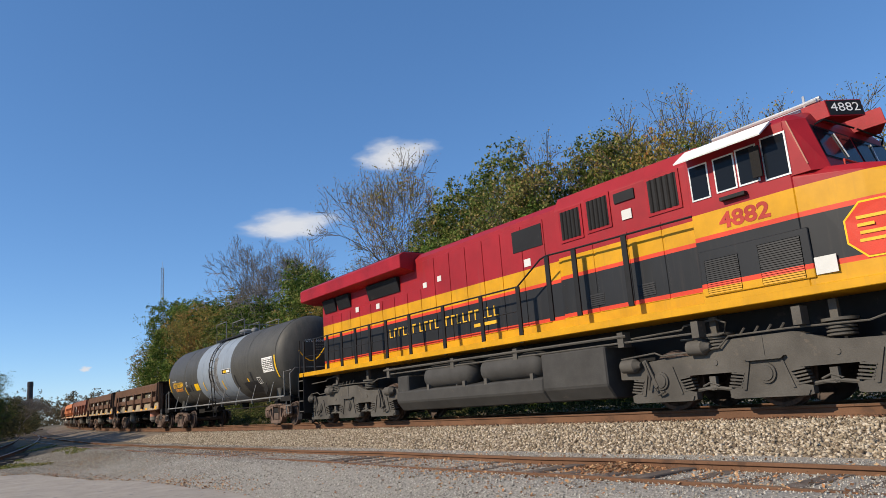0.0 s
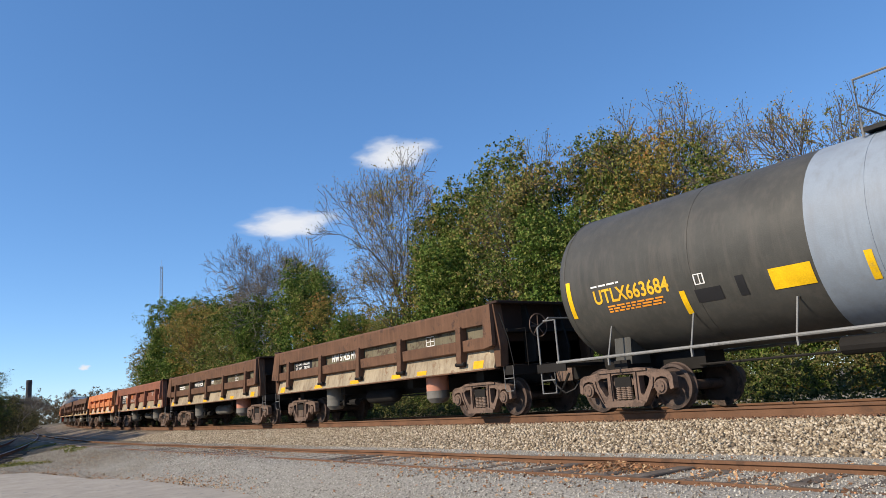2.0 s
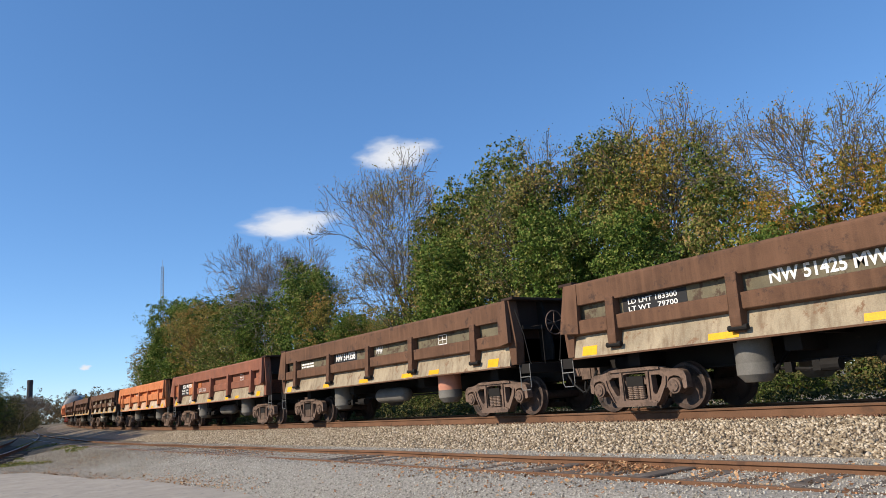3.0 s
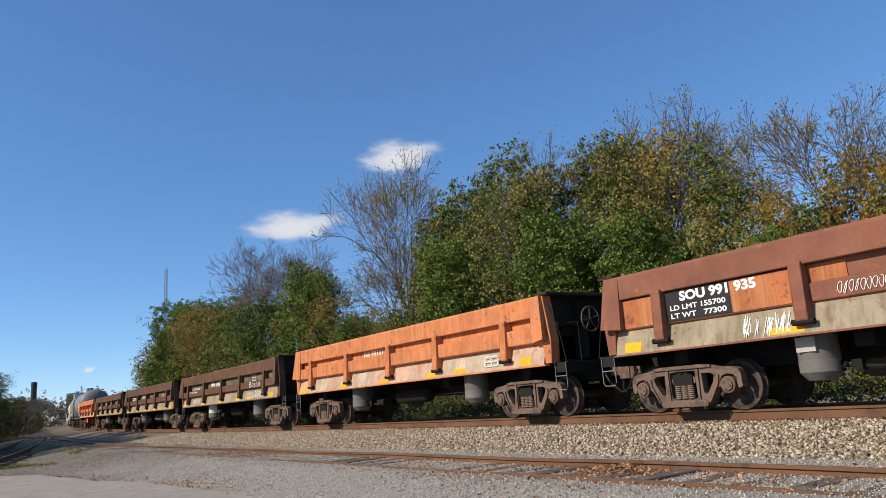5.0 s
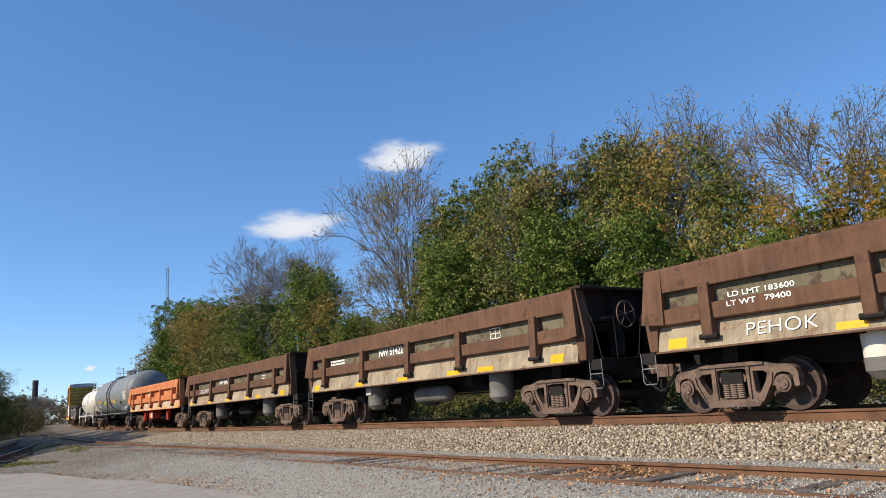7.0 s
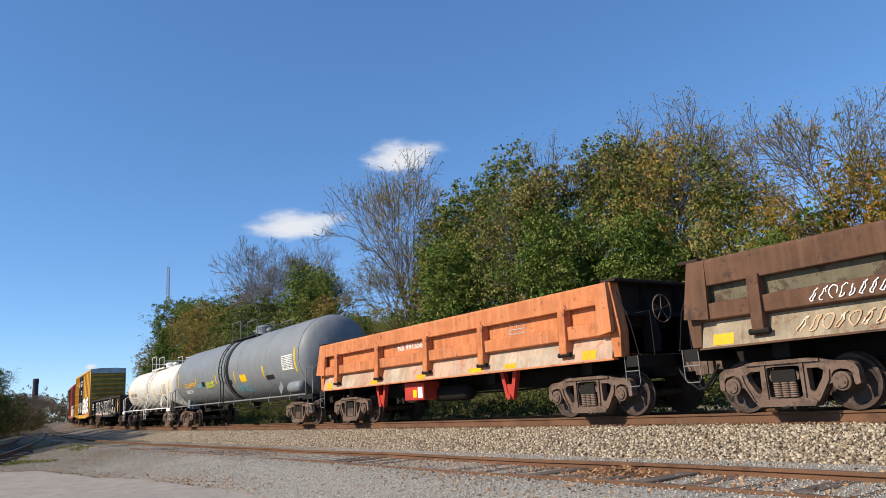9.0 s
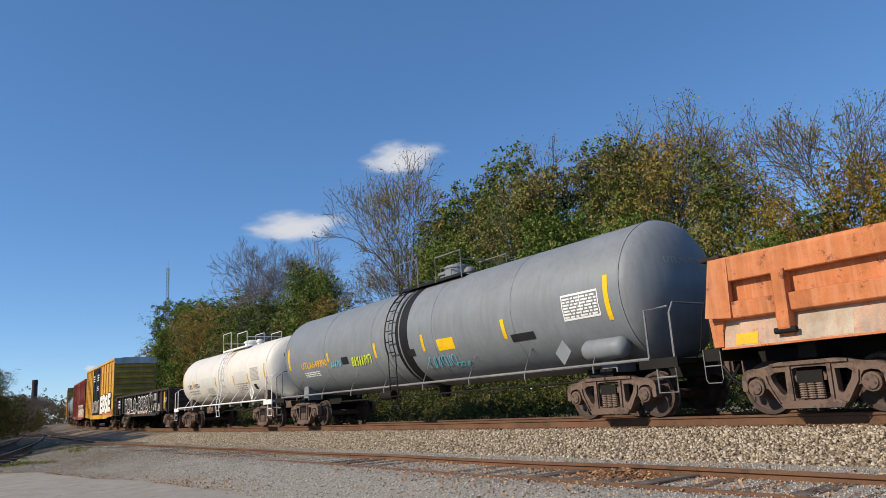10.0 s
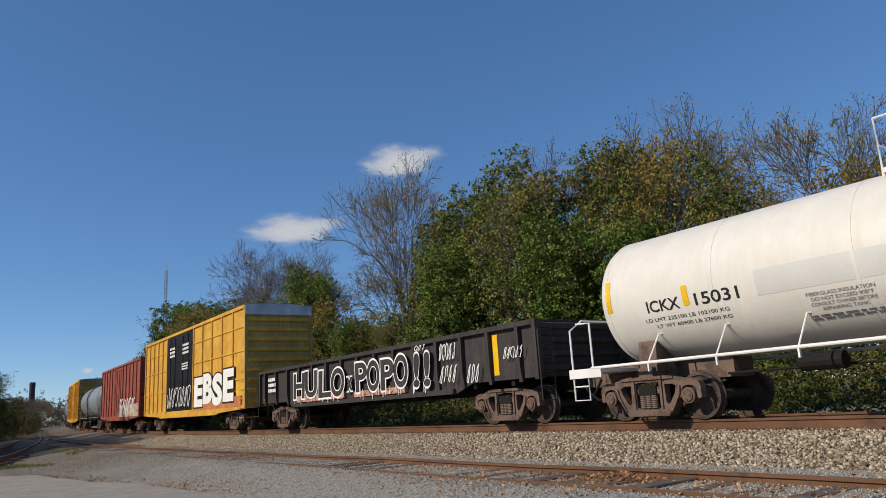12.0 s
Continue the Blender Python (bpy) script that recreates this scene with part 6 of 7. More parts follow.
    # cab front: set-back corner pillars and a flat sloping middle
    bm = bmesh.new()
    for w in (-1, 1):
        for q in ((8.14, 1.498, 3.45), (8.14, 1.498, 4.34), (8.14, 1.36, 4.455), (8.14, 0.75, 4.615), (8.45, 1.495, 3.45), (8.20, 1.494, 4.33), (8.22, 1.30, 4.45), (8.26, 0.70, 4.60), (8.66, 1.30, 3.45), (8.39, 1.25, 4.34)):
            bm.verts.new((q[0], w * q[1], q[2]))
    bmesh.ops.convex_hull(bm, input=bm.verts[:])
    part("cab_front", bm, P, car, "slanted red cab front")
    bm = bmesh.new()
    rings = [[(8.14, -1.5, 1.74), (8.14, 1.5, 1.74), (8.14, 1.5, 3.42), (8.14, 1.40, 3.56), (8.14, -1.40, 3.56), (8.14, -1.5, 3.42)], [(9.1, -1.42, 1.74), (9.1, 1.42, 1.74), (9.1, 1.40, 3.28), (9.1, 1.28, 3.40), (9.1, -1.28, 3.40), (9.1, -1.40, 3.28)], [(10.75, -1.05, 1.74), (10.75, 1.05, 1.74), (10.75, 0.98, 2.9), (10.75, 0.88, 3.0), (10.75, -0.88, 3.0), (10.75, -0.98, 2.9)], [(10.95, -0.8, 1.74), (10.95, 0.8, 1.74), (10.92, 0.76, 2.75), (10.9, 0.68, 2.85), (10.9, -0.68, 2.85), (10.92, -0.76, 2.75)]]
    v = [[bm.verts.new(p) for p in r] for r in rings]
    for a, b in zip(v, v[1:]):
        for k in range(6):
            face(bm, (a[k], a[(k + 1) % 6], b[(k + 1) % 6], b[k]))
    face(bm, v[-1])
    face(bm, v[0][::-1])
    part("nose", bm, P, car, "short nose with a red emblem", False, 0.015)
    # cab roof fittings
    bm = bmesh.new()
    box(bm, 6.5, 8.1, -0.72, 0.72, 4.62, 4.72)
    part("roof_box", bm, M["alu"], car, "grey air conditioner and aerial tray on the roof", False, 0.03)
    bm = bmesh.new()
    tube(bm, [(6.5, -0.8, 4.70), (8.4, -0.8, 4.72)], 0.035, 6)
    tube(bm, [(8.2, -0.8, 4.62), (8.2, -0.8, 4.86)], 0.02, 6)
    tube(bm, [(8.05, -0.55, 4.8), (8.35, -0.55, 4.82)], 0.05, 8)
    part("roof_rail", bm, M["alu"], car)
    # side windows, sunshade, mirror
    for a, b, z0, z1 in ((6.39, 6.76, 3.50, 4.12), (6.87, 7.26, 3.52, 4.12), (7.29, 7.66, 3.52, 4.14), (7.74, 8.16, 3.48, 4.18)):
        w = part("window", box(bmesh.new(), a, b, -1.513, -1.48, z0, z1), M["alu"], car, "aluminium-framed cab window")
        part("pane", box(bmesh.new(), a + 0.028, b - 0.028, -1.519, -1.50, z0 + 0.028, z1 - 0.028), M["glass"], w)
    bm = bmesh.new()
    prism(bm, [(-1.46, 4.40), (-1.48, 4.42), (-1.86, 4.15), (-1.85, 4.13)], 6.35, 7.95, "x")
    part("sunshade", bm, M["white"], car, "faded white fold-out sunshade")
    part("mirror", box(bmesh.new(), 7.60, 7.76, -1.62, -1.59, 3.56, 4.06), M["frame"], car)
    part("arm_rest", box(bmesh.new(), 6.95, 7.4, -1.6, -1.5, 3.36, 3.42), M["black"], car)
    # windshield panes in a dark rubber frame, bright corner strip, grab rail
    slope = lambda z: 8.66 - 0.303 * (z - 3.45)
    edge = lambda z: 8.45 - 0.284 * (z - 3.45)
    for s in (-1, 1):
        for nm, m, d, g in (("windshield_frame", "black", 0.006, 0.035), ("windshield", "glass", 0.014, 0.0)):
            bm = bmesh.new()
            quad = [(s * (0.05 - g * 0.5), 3.68 - g), (s * (1.25 + g), 3.68 - g), (s * (1.20 + g), 4.20 + g), (s * (0.05 - g * 0.5), 4.20 + g)]
            bm.faces.new([bm.verts.new((slope(z) + d, y, z)) for y, z in quad])
            part(nm, bm, M[m], car, "dark windshield pane" if m == "glass" else "")
        wiper = tube(bmesh.new(), [(slope(4.16) + 0.03, s * 0.62, 4.16), (slope(3.74) + 0.03, s * 0.54, 3.74)], 0.012, 6)
        part("wiper", wiper, M["alu"], car)
        part("corner_strip", tube(bmesh.new(), [(edge(3.56), s * 1.496, 3.56), (edge(4.32), s * 1.494, 4.32)], 0.011, 6), M["salmon"], car)
        # slanting number boards in red housings
        p = [(8.20, -0.87), (8.58, -0.87), (8.88, -0.35), (8.20, -0.35)]
        bm = bmesh.new()
        lo = [bm.verts.new((a, -s * b, 4.37)) for a, b in p]
        hi = [bm.verts.new((a - 0.04, -s * b, 4.65)) for a, b in p]
        bm.faces.new(lo)
        bm.faces.new(hi)
        for k in range(4):
            bm.faces.new((lo[k], hi[k], hi[(k + 1) % 4], lo[(k + 1) % 4]))
        hood = part("number_board_housing", bm, M["red"], car, "red housing of the number board")
        place = lambda u, z, d: (8.73 + 0.15 * u * 2 + 0.866 * d - 0.143 * (z - 4.37), s * (0.61 - 0.26 * u * 2 + 0.50 * d), z)
        bm = bmesh.new()
        bm.faces.new([bm.verts.new(place(u, z, 0.008)) for u, z in ((-0.48, 4.387), (0.48, 4.387), (0.48, 4.636), (-0.48, 4.636))])
        part("number_board", bm, M["black"], hood, "black number board")
        if s < 0:
            vs, fs = letters("4882", 0.21, 0.80)
            part("number", raw_mesh("number", [place(v.x, 4.512 + v.y, 0.016) for v in vs], fs, M["white"]), None, hood)
        part("visor", tube(bmesh.new(), [(slope(4.2) + 0.02, s * 1.12, 4.24), (slope(4.27) + 0.12, s * 1.0, 4.31), (slope(4.27) + 0.14, s * 0.06, 4.32)], 0.016, 6), M["black"], car)
    part("nose_rail", tube(bmesh.new(), [(8.72, -1.0, 3.44), (8.72, -1.0, 3.60), (8.72, 1.0, 3.60), (8.72, 1.0, 3.44)], 0.016, 6), M["bright_red"], car)
    # big cab number, emblem, lettering bars
    sign("cab_number", "4882", 0.36, 7.28, -1.506, 3.04, M["bright_red"], car, 0.90, 0.012)
    for r, m, y in ((0.44, "yellow", -1.47), (0.41, "emblem_red", -1.474)):
        bm = bmesh.new()
        vs = []
        for k in range(8):
            a = (k + 0.5) * math.tau / 8
            xx, zz = 9.15 + r * math.cos(a), 2.42 + r * math.sin(a)
            yy = -1.42 - 0.08 * (9.1 - xx) / 0.8 if xx < 9.1 else -1.42 + 0.37 * (xx - 9.1) / 1.65
            vs.append(bm.verts.new((xx, yy - (0.012 if m == "yellow" else 0.018), zz)))
        bm.faces.new(vs)
        part("emblem", bm, M[m], car, "red octagonal emblem edged in yellow")
    bm = bmesh.new()
    for i, (a, z) in enumerate(((8.92, 2.57), (8.92, 2.46), (8.94, 2.35), (8.92, 2.24))):
        b = a + (0.22 if i == 1 else 0.42)
        fy = lambda xx: (-1.42 - 0.1 * (9.1 - xx) if xx < 9.1 else -1.42 + 0.224 * (xx - 9.1)) - 0.024
        bm.faces.new([bm.verts.new(q) for q in ((a, fy(a), z), (b, fy(b), z), (b, fy(b), z + 0.045), (a, fy(a), z + 0.045))])
    part("emblem_bars", bm, M["gold"], car)
    for x0, x1, h in ((-4.6, -3.2, 0.27), (-3.0, -2.1, 0.27), (-1.75, 0.4, 0.27)):
        bm = bmesh.new()
        x = x0
        while x < x1 - 0.06:
            box(bm, x, x + 0.045, -hw - 0.026, -hw - 0.019, 2.36, 2.36 + h)
            box(bm, x + 0.045, x + 0.17, -hw - 0.026, -hw - 0.019, 2.36 + (0.22 if int(x * 10) % 2 else 0), 2.41 + (0.22 if int(x * 10) % 2 else 0))
            x += 0.25
        part("gold_bar", bm, M["gold"], car, "gold paint bars")
    part("gold_bar", box(bmesh.new(), -0.55, 0.35, -hw - 0.026, -hw - 0.019, 2.20, 2.28), M["gold"], car)
    # white squares on the red and by the cab
    for x, y, z, w in ((-6.5, -hw - 0.02, 3.5, 0.1), (-5.2, -hw - 0.02, 3.42, 0.1), (-2.6, -hw - 0.022, 3.62, 0.09), (-1.9, -hw - 0.022, 3.68, 0.09), (1.6, -hw - 0.022, 3.42, 0.11), (4.72, -1.222, 3.75, 0.12), (8.42, -1.507, 2.02, 0.16)):
        part("placard", box(bmesh.new(), x - w, x + w, y - 0.004, y + 0.01, z - w * 0.8, z + w * 0.8), M["repaint"], car)
    # cab lower cabinet louvres
    part("locker", box(bmesh.new(), 6.36, 8.25, -1.53, -1.49, 1.86, 2.62), P, car, "", False, 0.01)
    louvres(car, 6.45, 7.08, 1.88, 2.46, -1.532, 17, P, 0.008)
    louvres(car, 7.42, 8.12, 1.88, 2.52, -1.532, 18, P, 0.008)
    # walkway posts and handrails
    post = mesh_of("post", box(bmesh.new(), -0.06, 0.06, -1.475, -1.44, 1.60, 2.84), M["black"])
    for x in (-9.7, -8.85, -7.86, -6.87, -5.95, -5.07, -4.11, -2.87, -1.27, 0.3, 1.64):
        part("post", post, None, car).location.x = x
    tall = mesh_of("post", box(bmesh.new(), -0.06, 0.06, -1.475, -1.44, 1.95, 3.32), M["black"])
    for x in (2.65, 3.44, 4.76):
        part("post", tall, None, car).location.x = x
    bm = bmesh.new()
    tube(bm, [(-9.7, -1.46, 2.84), (1.64, -1.46, 2.84), (2.45, -1.46, 3.30), (2.65, -1.46, 3.34), (3.44, -1.46, 3.32), (4.76, -1.46, 3.30), (6.3, -1.46, 3.28)], 0.02, 6)
    tube(bm, [(-9.7, -1.46, 2.3), (1.64, -1.46, 2.3)], 0.012, 6)
    part("handrail", bm, M["black"], car)
    # end steps and ladders
    for e in (-1, 1):
        x = 10.5 if e > 0 else -10.05
        bm = bmesh.new()
        for s in (-1, 1):
            for k, z in enumerate((0.45, 0.80, 1.15, 1.48)):
                a, b = sorted((x - e * (0.0), x - e * 0.32))
                part("tread", box(bmesh.new(), a, b, min(s * 1.0, s * 1.52), max(s * 1.0, s * 1.52), z, z + 0.035), M["loco_frame"], car, "worn grey step tread")
            a, b = sorted((x, x + e * 0.03))
            box(bm, a, b, min(s * 0.95, s * 1.52), max(s * 0.95, s * 1.52), 0.40, 1.74)
            a, b = sorted((x - e * 0.34, x - e * 0.37))
            box(bm, a, b, min(s * 1.0, s * 1.52), max(s * 1.0, s * 1.52), 0.40, 1.74)
            tube(bm, [(x, s * 1.46, 1.7), (x, s * 1.46, 2.9)], 0.02, 6)
            part("steps", bm, M["black"], car, "black end steps")
            bm = bmesh.new()
        for y0, y1 in ((-1.46, -0.45), (0.45, 1.46)):
            pts = [(x + e * 0.05, y0 + (y1 - y0) * k / 8, 2.62 - 0.42 * math.sin(math.pi * k / 8) + (0.10 if y0 > 0 else -0.10) * (0.5 - k / 8)) for k in range(9)]
            part("chain", tube(bmesh.new(), pts, 0.018, 6), M["yellow"], car, "yellow safety chain")
        bm = bmesh.new()
        a, b = sorted((x, x + e * 0.12))
        box(bm, a, b, -1.5, 1.5, 0.95, 1.74)
        prism(bm, [(x + e * 0.1, 0.2), (x + e * 0.45, 0.2), (x + e * 0.12, 0.95), (x + e * 0.02, 0.95)], -1.4, 1.4)
        part("pilot", bm, M["black"], car)
        coupler(car, x, e)
    # fuel tank and air reservoirs
    part("fuel_tank", prism(bmesh.new(), [(-1.25, 0.28), (1.25, 0.28), (1.45, 0.55), (1.45, 1.28), (-1.45, 1.28), (-1.45, 0.55)], 2.15, 3.95, "x"), M["loco_tank"], car, "dusty grey fuel tank", False, 0.03)
    part("fuel_tank_saddle", prism(bmesh.new(), [(-1.25, 0.28), (1.25, 0.28), (1.45, 0.52), (1.45, 0.80), (1.0, 0.88), (-1.0, 0.88), (-1.45, 0.80), (-1.45, 0.52)], -3.75, 2.15, "x"), M["loco_tank"], car, "", False, 0.03)
    part("tank_end", box(bmesh.new(), -3.75, -3.2, -1.4, 1.4, 0.5, 1.22), M["loco_tank"], car, "", False, 0.03)
    for a, b in ((-2.5, -0.35), (-0.1, 2.1)):
        bm = bmesh.new()
        lathe(bm, [(a, 0.05), (a + 0.05, 0.18), (a + 0.14, 0.27), (a + 0.26, 0.30), (b - 0.26, 0.30), (b - 0.14, 0.27), (b - 0.05, 0.18), (b, 0.05)], (0, -1.16, 1.10), "x", 22)
        part("air_reservoir", bm, M["loco_tank"], car, "grey air reservoir", True)
        for x in (a + 0.3, b - 0.3):
            part("reservoir_bracket", box(bmesh.new(), x - 0.05, x + 0.05, -1.44, -0.9, 0.78, 0.92), M["loco_frame"], car)
    bm = bmesh.new()
    tube(bm, [(-4.4, -1.42, 1.44), (4.5, -1.42, 1.42)], 0.03, 6)
    tube(bm, [(-4.2, -1.38, 1.32), (6, -1.38, 1.30)], 0.02, 6)
    tube(bm, [(-1.1, -1.3, 1.35), (-1.1, -1.3, 0.75)], 0.03, 6)
    for x in (-4.2, -1.1, 1.3, 4.35, 6.0, 7.8):
        box(bm, x - 0.07, x + 0.07, -1.42, -1.2, 1.22, 1.5)
    part("piping", bm, M["loco_frame"], car, "air pipes under the sill")
    loco_truck(car, -7.05, -1)
    loco_truck(car, 7.05, 1)
    return car


# ---- make up the train ----
TRAIN = []          # car, place of its centre along the track at 6 s, half its truck spacing


def run_at(t):
    return 14.976 * (t - 6) - 0.0065 * (t - 6) ** 2


TRAIN.append((locomotive(), 76.6, 7.05))

# black tank car with a pale band
t1 = tank_car("tank_car", "weathered black tank car with a pale grey-blue band", 1.53, 2.56, 7.4, 6.5, "black_tank", band=(-2.35, 2.45, "pale_band"))
R1, Z1 = 1.53, 2.56
for x, a0, a1, lean in ((-7.3, -26, 2, 0), (-4.7, -37, -20, 0), (-1.58, -34, -17, 0), (1.08, -37, -20, 0), (4.15, -43, -24, 0), (7.34, -30, 2, 0)):
    tank_bar(t1, x, 0.11, a0, a1, R1, Z1, "yellow", label="yellow reflective strip")
tank_sign("lettering", "UTLX663684", 0.38, -5.8, -14, R1 + 0.006, Z1, M["gold"], t1, 1.75, 0.008)
for x0, x1, a0, a1, m in ((-4.45, -3.95, -30, -21, "dark_text"), (-3.07, -2.4, -30, -17, "yellow"), (3.54, 5.1, -52, -30, "dark_text"), (4.57, 4.74, -29, -15, "dark_text"), (2.72, 2.86, -39, -15, "dark_text"), (-3.65, -3.5, -30, -17, "dark_text")):
    part("decal", tank_patch(bmesh.new(), x0, x1, a0, a1, R1 + 0.007, Z1), M[m], t1)
part("decal", tank_patch(bmesh.new(), 1.25, 2.4, -10.5, -2.5, R1 + 0.006, Z1), M["white"], t1, "gold and black maker's decal")
part("decal", tank_patch(bmesh.new(), 1.28, 2.37, -10, -3, R1 + 0.009, Z1), M["dark_text"], t1)
part("decal", tank_patch(bmesh.new(), 1.45, 1.85, -8.5, -4.5, R1 + 0.011, Z1), M["yellow"], t1)
part("decal", tank_patch(bmesh.new(), 1.88, 2.3, -8.5, -4.5, R1 + 0.011, Z1), M["white"], t1)
for x0, x1, a0, a1 in ((-0.62, -0.42, -30, 2), (-0.40, 0.0, -38, 0), (0.15, 0.62, -42, 20)):
    part("grime_patch", tank_patch(bmesh.new(), x0, x1, a0, a1, R1 + 0.004, Z1, 8, 0.05), M["soot"], t1, "dark grime beside the ladder")


def head_sign(car, text, size, y, z, r, zc, half, mat, width):
    """Letters on the rounded head at the leading end of a tank."""
    vs, fs = letters(text, size, width)
    out = []
    for v in vs:
        q = math.hypot(y + v.x, z + v.y - zc) / r
        out.append((half + 0.42 * r * math.sqrt(max(0.0, 1 - q * q)) + 0.012, y + v.x, z + v.y))
    part("lettering", raw_mesh("lettering", out, fs, M[mat]), None, car)


def tank_lines(car, x0, x1, a0, a1, rows, r, zc, mat, seed):
    q = random.Random(seed)
    bm = bmesh.new()
    h = (a1 - a0) / rows
    for i in range(rows):
        x = x0
        while x < x1 - 0.03:
            w = min(q.uniform(0.06, 0.22), x1 - x)
            tank_patch(bm, x, x + w, a0 + i * h, a0 + (i + 0.6) * h, r + 0.007, zc, 1)
            x += w + 0.035
    part("stencil_block", bm, M[mat], car)


def tank_frame(car, x0, x1, a0, a1, r, zc, mat):
    bm = bmesh.new()
    d = (a1 - a0) * 0.08
    for u, v, p, q in ((x0, x1, a0, a0 + d), (x0, x1, a1 - d, a1), (x0, x0 + 0.025, a0, a1), (x1 - 0.025, x1, a0, a1), ((x0 + x1) / 2, (x0 + x1) / 2 + 0.02, a0, a1)):
        tank_patch(bm, u, v, p, q, r + 0.007, zc, 2)
    part("stencil_frame", bm, M[mat], car)


tank_lines(t1, 6.08, 7.08, -18, 0, 7, R1, Z1, "white", 2)
tank_frame(t1, 6.04, 7.11, -20, 1, R1, Z1, "white")
tank_frame(t1, 5.12, 5.5, -36, -25, R1, Z1, "white")
tank_frame(t1, -4.4, -4.2, -18, -11, R1, Z1, "white")
tank_lines(t1, -6.4, -5.1, -26, -20, 3, R1, Z1, "orange_text", 4)
tank_lines(t1, -6.7, -6.0, -6, -4, 1, R1, Z1, "white", 5)
part("placard", prism(bmesh.new(), [(6.2, 1.15), (6.42, 1.4), (6.2, 1.65), (5.98, 1.4)], -1.42, -1.40), M["frame"], t1, "diamond placard holder")
head_sign(t1, "UTLX663684", 0.15, -0.1, Z1 + 0.50, R1, Z1, 7.4, "white", 0.85)
for k, w in enumerate((0.7, 0.8, 0.6)):
    head_sign(t1, "=" * 6, 0.10, 0.0, Z1 + 0.34 - 0.10 * k, R1, Z1, 7.4, "faint", w * 0.6)
TRAIN.append((t1, 57.1, 6.5))

# eight air dump cars
D0, DSTEP = 41.0, 14.50
brown = ("dump_brown", "dump_cream", "dump_panel")
red = ("dump_red", "dump_cream", "dump_red")
orange = ("dump_orange", "dump_pale_orange", "dump_orange")
dumps = []
for i, (mats, text) in enumerate(((brown, "rust-brown air dump car with bleached lower panels"), (brown, "weathered brown air dump car with a round air tank"), (red, "faded red-brown air dump car with white stencils"), (orange, "bright orange air dump car with chalky lower panels"), (brown, "dark brown air dump car tagged with white graffiti"), (brown, "brown air dump car with grey dump cylinders"), (brown, "rusty brown air dump car with peeling paint"), (orange, "orange air dump car with red brackets underneath"))):
    c = dump_car("air_dump_car", text, *mats, ("" if i == 7 else "salmon" if i in (0, 1) else "grey_cyl", "white_tank" if i == 4 else "grey_cyl", "grey_cyl" if i in (1, 2, 5) else "frame"), seed=i, zs=(2.57, 2.16, 1.82, 1.52) if i == 7 else (2.57, 2.12, 1.91, 1.54) if mats[0] == "dump_orange" else (2.57, 2.12, 1.82, 1.52))
    dumps.append(c)
    TRAIN.append((c, D0 - DSTEP * i, 5.15))
SPOTS = [("NW 51425 MW", "white", -0.95, 2.0), ("NW 514258", "white", -1.5, 1.45), ("SOU 992 92E", "white", -0.95, 1.9), ("NS 991511", "white", -0.95, 1.6), ("NW 514235", "white", -0.95, 1.75), ("NW 51422", "white", -0.95, 1.5), ("NW 51420", "white", -0.95, 1.5), ("NS 991556", "white", -0.95, 1.6)]
for c, (text, m, x, w) in zip(dumps, SPOTS):
    if text.startswith("NS"):
        side_text(c, text, 0.22, x - 0.08, 2.025, m, w * 0.8, 0.004, -1.428)
        outline_box(c, 3.15, 3.75, 1.88, 2.10, -1.428, "faint") if c is dumps[7] else outline_box(c, 4.25, 4.75, 1.20, 1.44, -1.56, "white")
    else:
        if text.startswith("NW"):
            side_text(c, text, 0.29, x - 0.2, 1.99, m, w * 0.88, 0.008, -1.428)
        if c is dumps[4]:
            side_text(c, "LD LMT 183600", 0.12, -4.25, 1.915, "white", 1.15, 0.002, -1.428)
            side_text(c, "LT WT   79400", 0.12, -4.22, 1.75, "white", 1.1, 0.002, -1.581)
        elif c is dumps[0]:
            part("stencil_board", box(bmesh.new(), -4.98, -3.55, -1.426, -1.415, 1.80, 2.11), M["dark_text"], c)
            side_text(c, "LD LMT 183300", 0.125, -4.3, 2.02, "white", 1.1, 0.002, -1.430)
            side_text(c, "LT WT   79700", 0.125, -4.3, 1.885, "white", 1.1, 0.002, -1.430)
        elif c is dumps[6]:
            scrawl(c, "graffiti_tag", 28, -4.3, -2.9, 1.60, 1.80, lambda a, b: (a, -1.578, b), "chalk", 10, 0.008)
            scrawl(c, "graffiti_tag", 29, -4.6, -2.9, 1.18, 1.42, lambda a, b: (a, -1.557 + 0.262 * (b - 1.10), b), "rust_stain", 9, 0.012)
        elif text.startswith("NW"):
            bars(c, -4.95, -4.0, 1.88, 2.06, 2, -1.428, "white", len(text))
        outline_box(c, 3.4, 3.78, 1.85, 2.10, -1.428, "white")
part("stencil_board", box(bmesh.new(), -2.42, -0.95, -1.426, -1.415, 1.80, 2.11), M["dark_text"], dumps[1])
side_text(dumps[1], "MW", 0.27, 0.42, 1.99, "white", 0.36, 0.006, -1.428)
g5 = dumps[4]
sign("graffiti_tag", "Besan", 0.34, 4.05, -1.584, 1.69, M["chalk"], g5, 1.2, -0.006, label="white spray-painted tag")
scrawl(g5, "graffiti_tag", 22, 2.9, 4.6, 1.17, 1.42, lambda a, b: (a, -1.557 + 0.262 * (b - 1.10), b), "chalk", 11, 0.008)
sign("graffiti_tag", "PEHOK", 0.30, -3.95, -1.522, 1.30, M["chalk"], g5, 1.15, -0.004, -0.256, label="pale spray-painted tag")
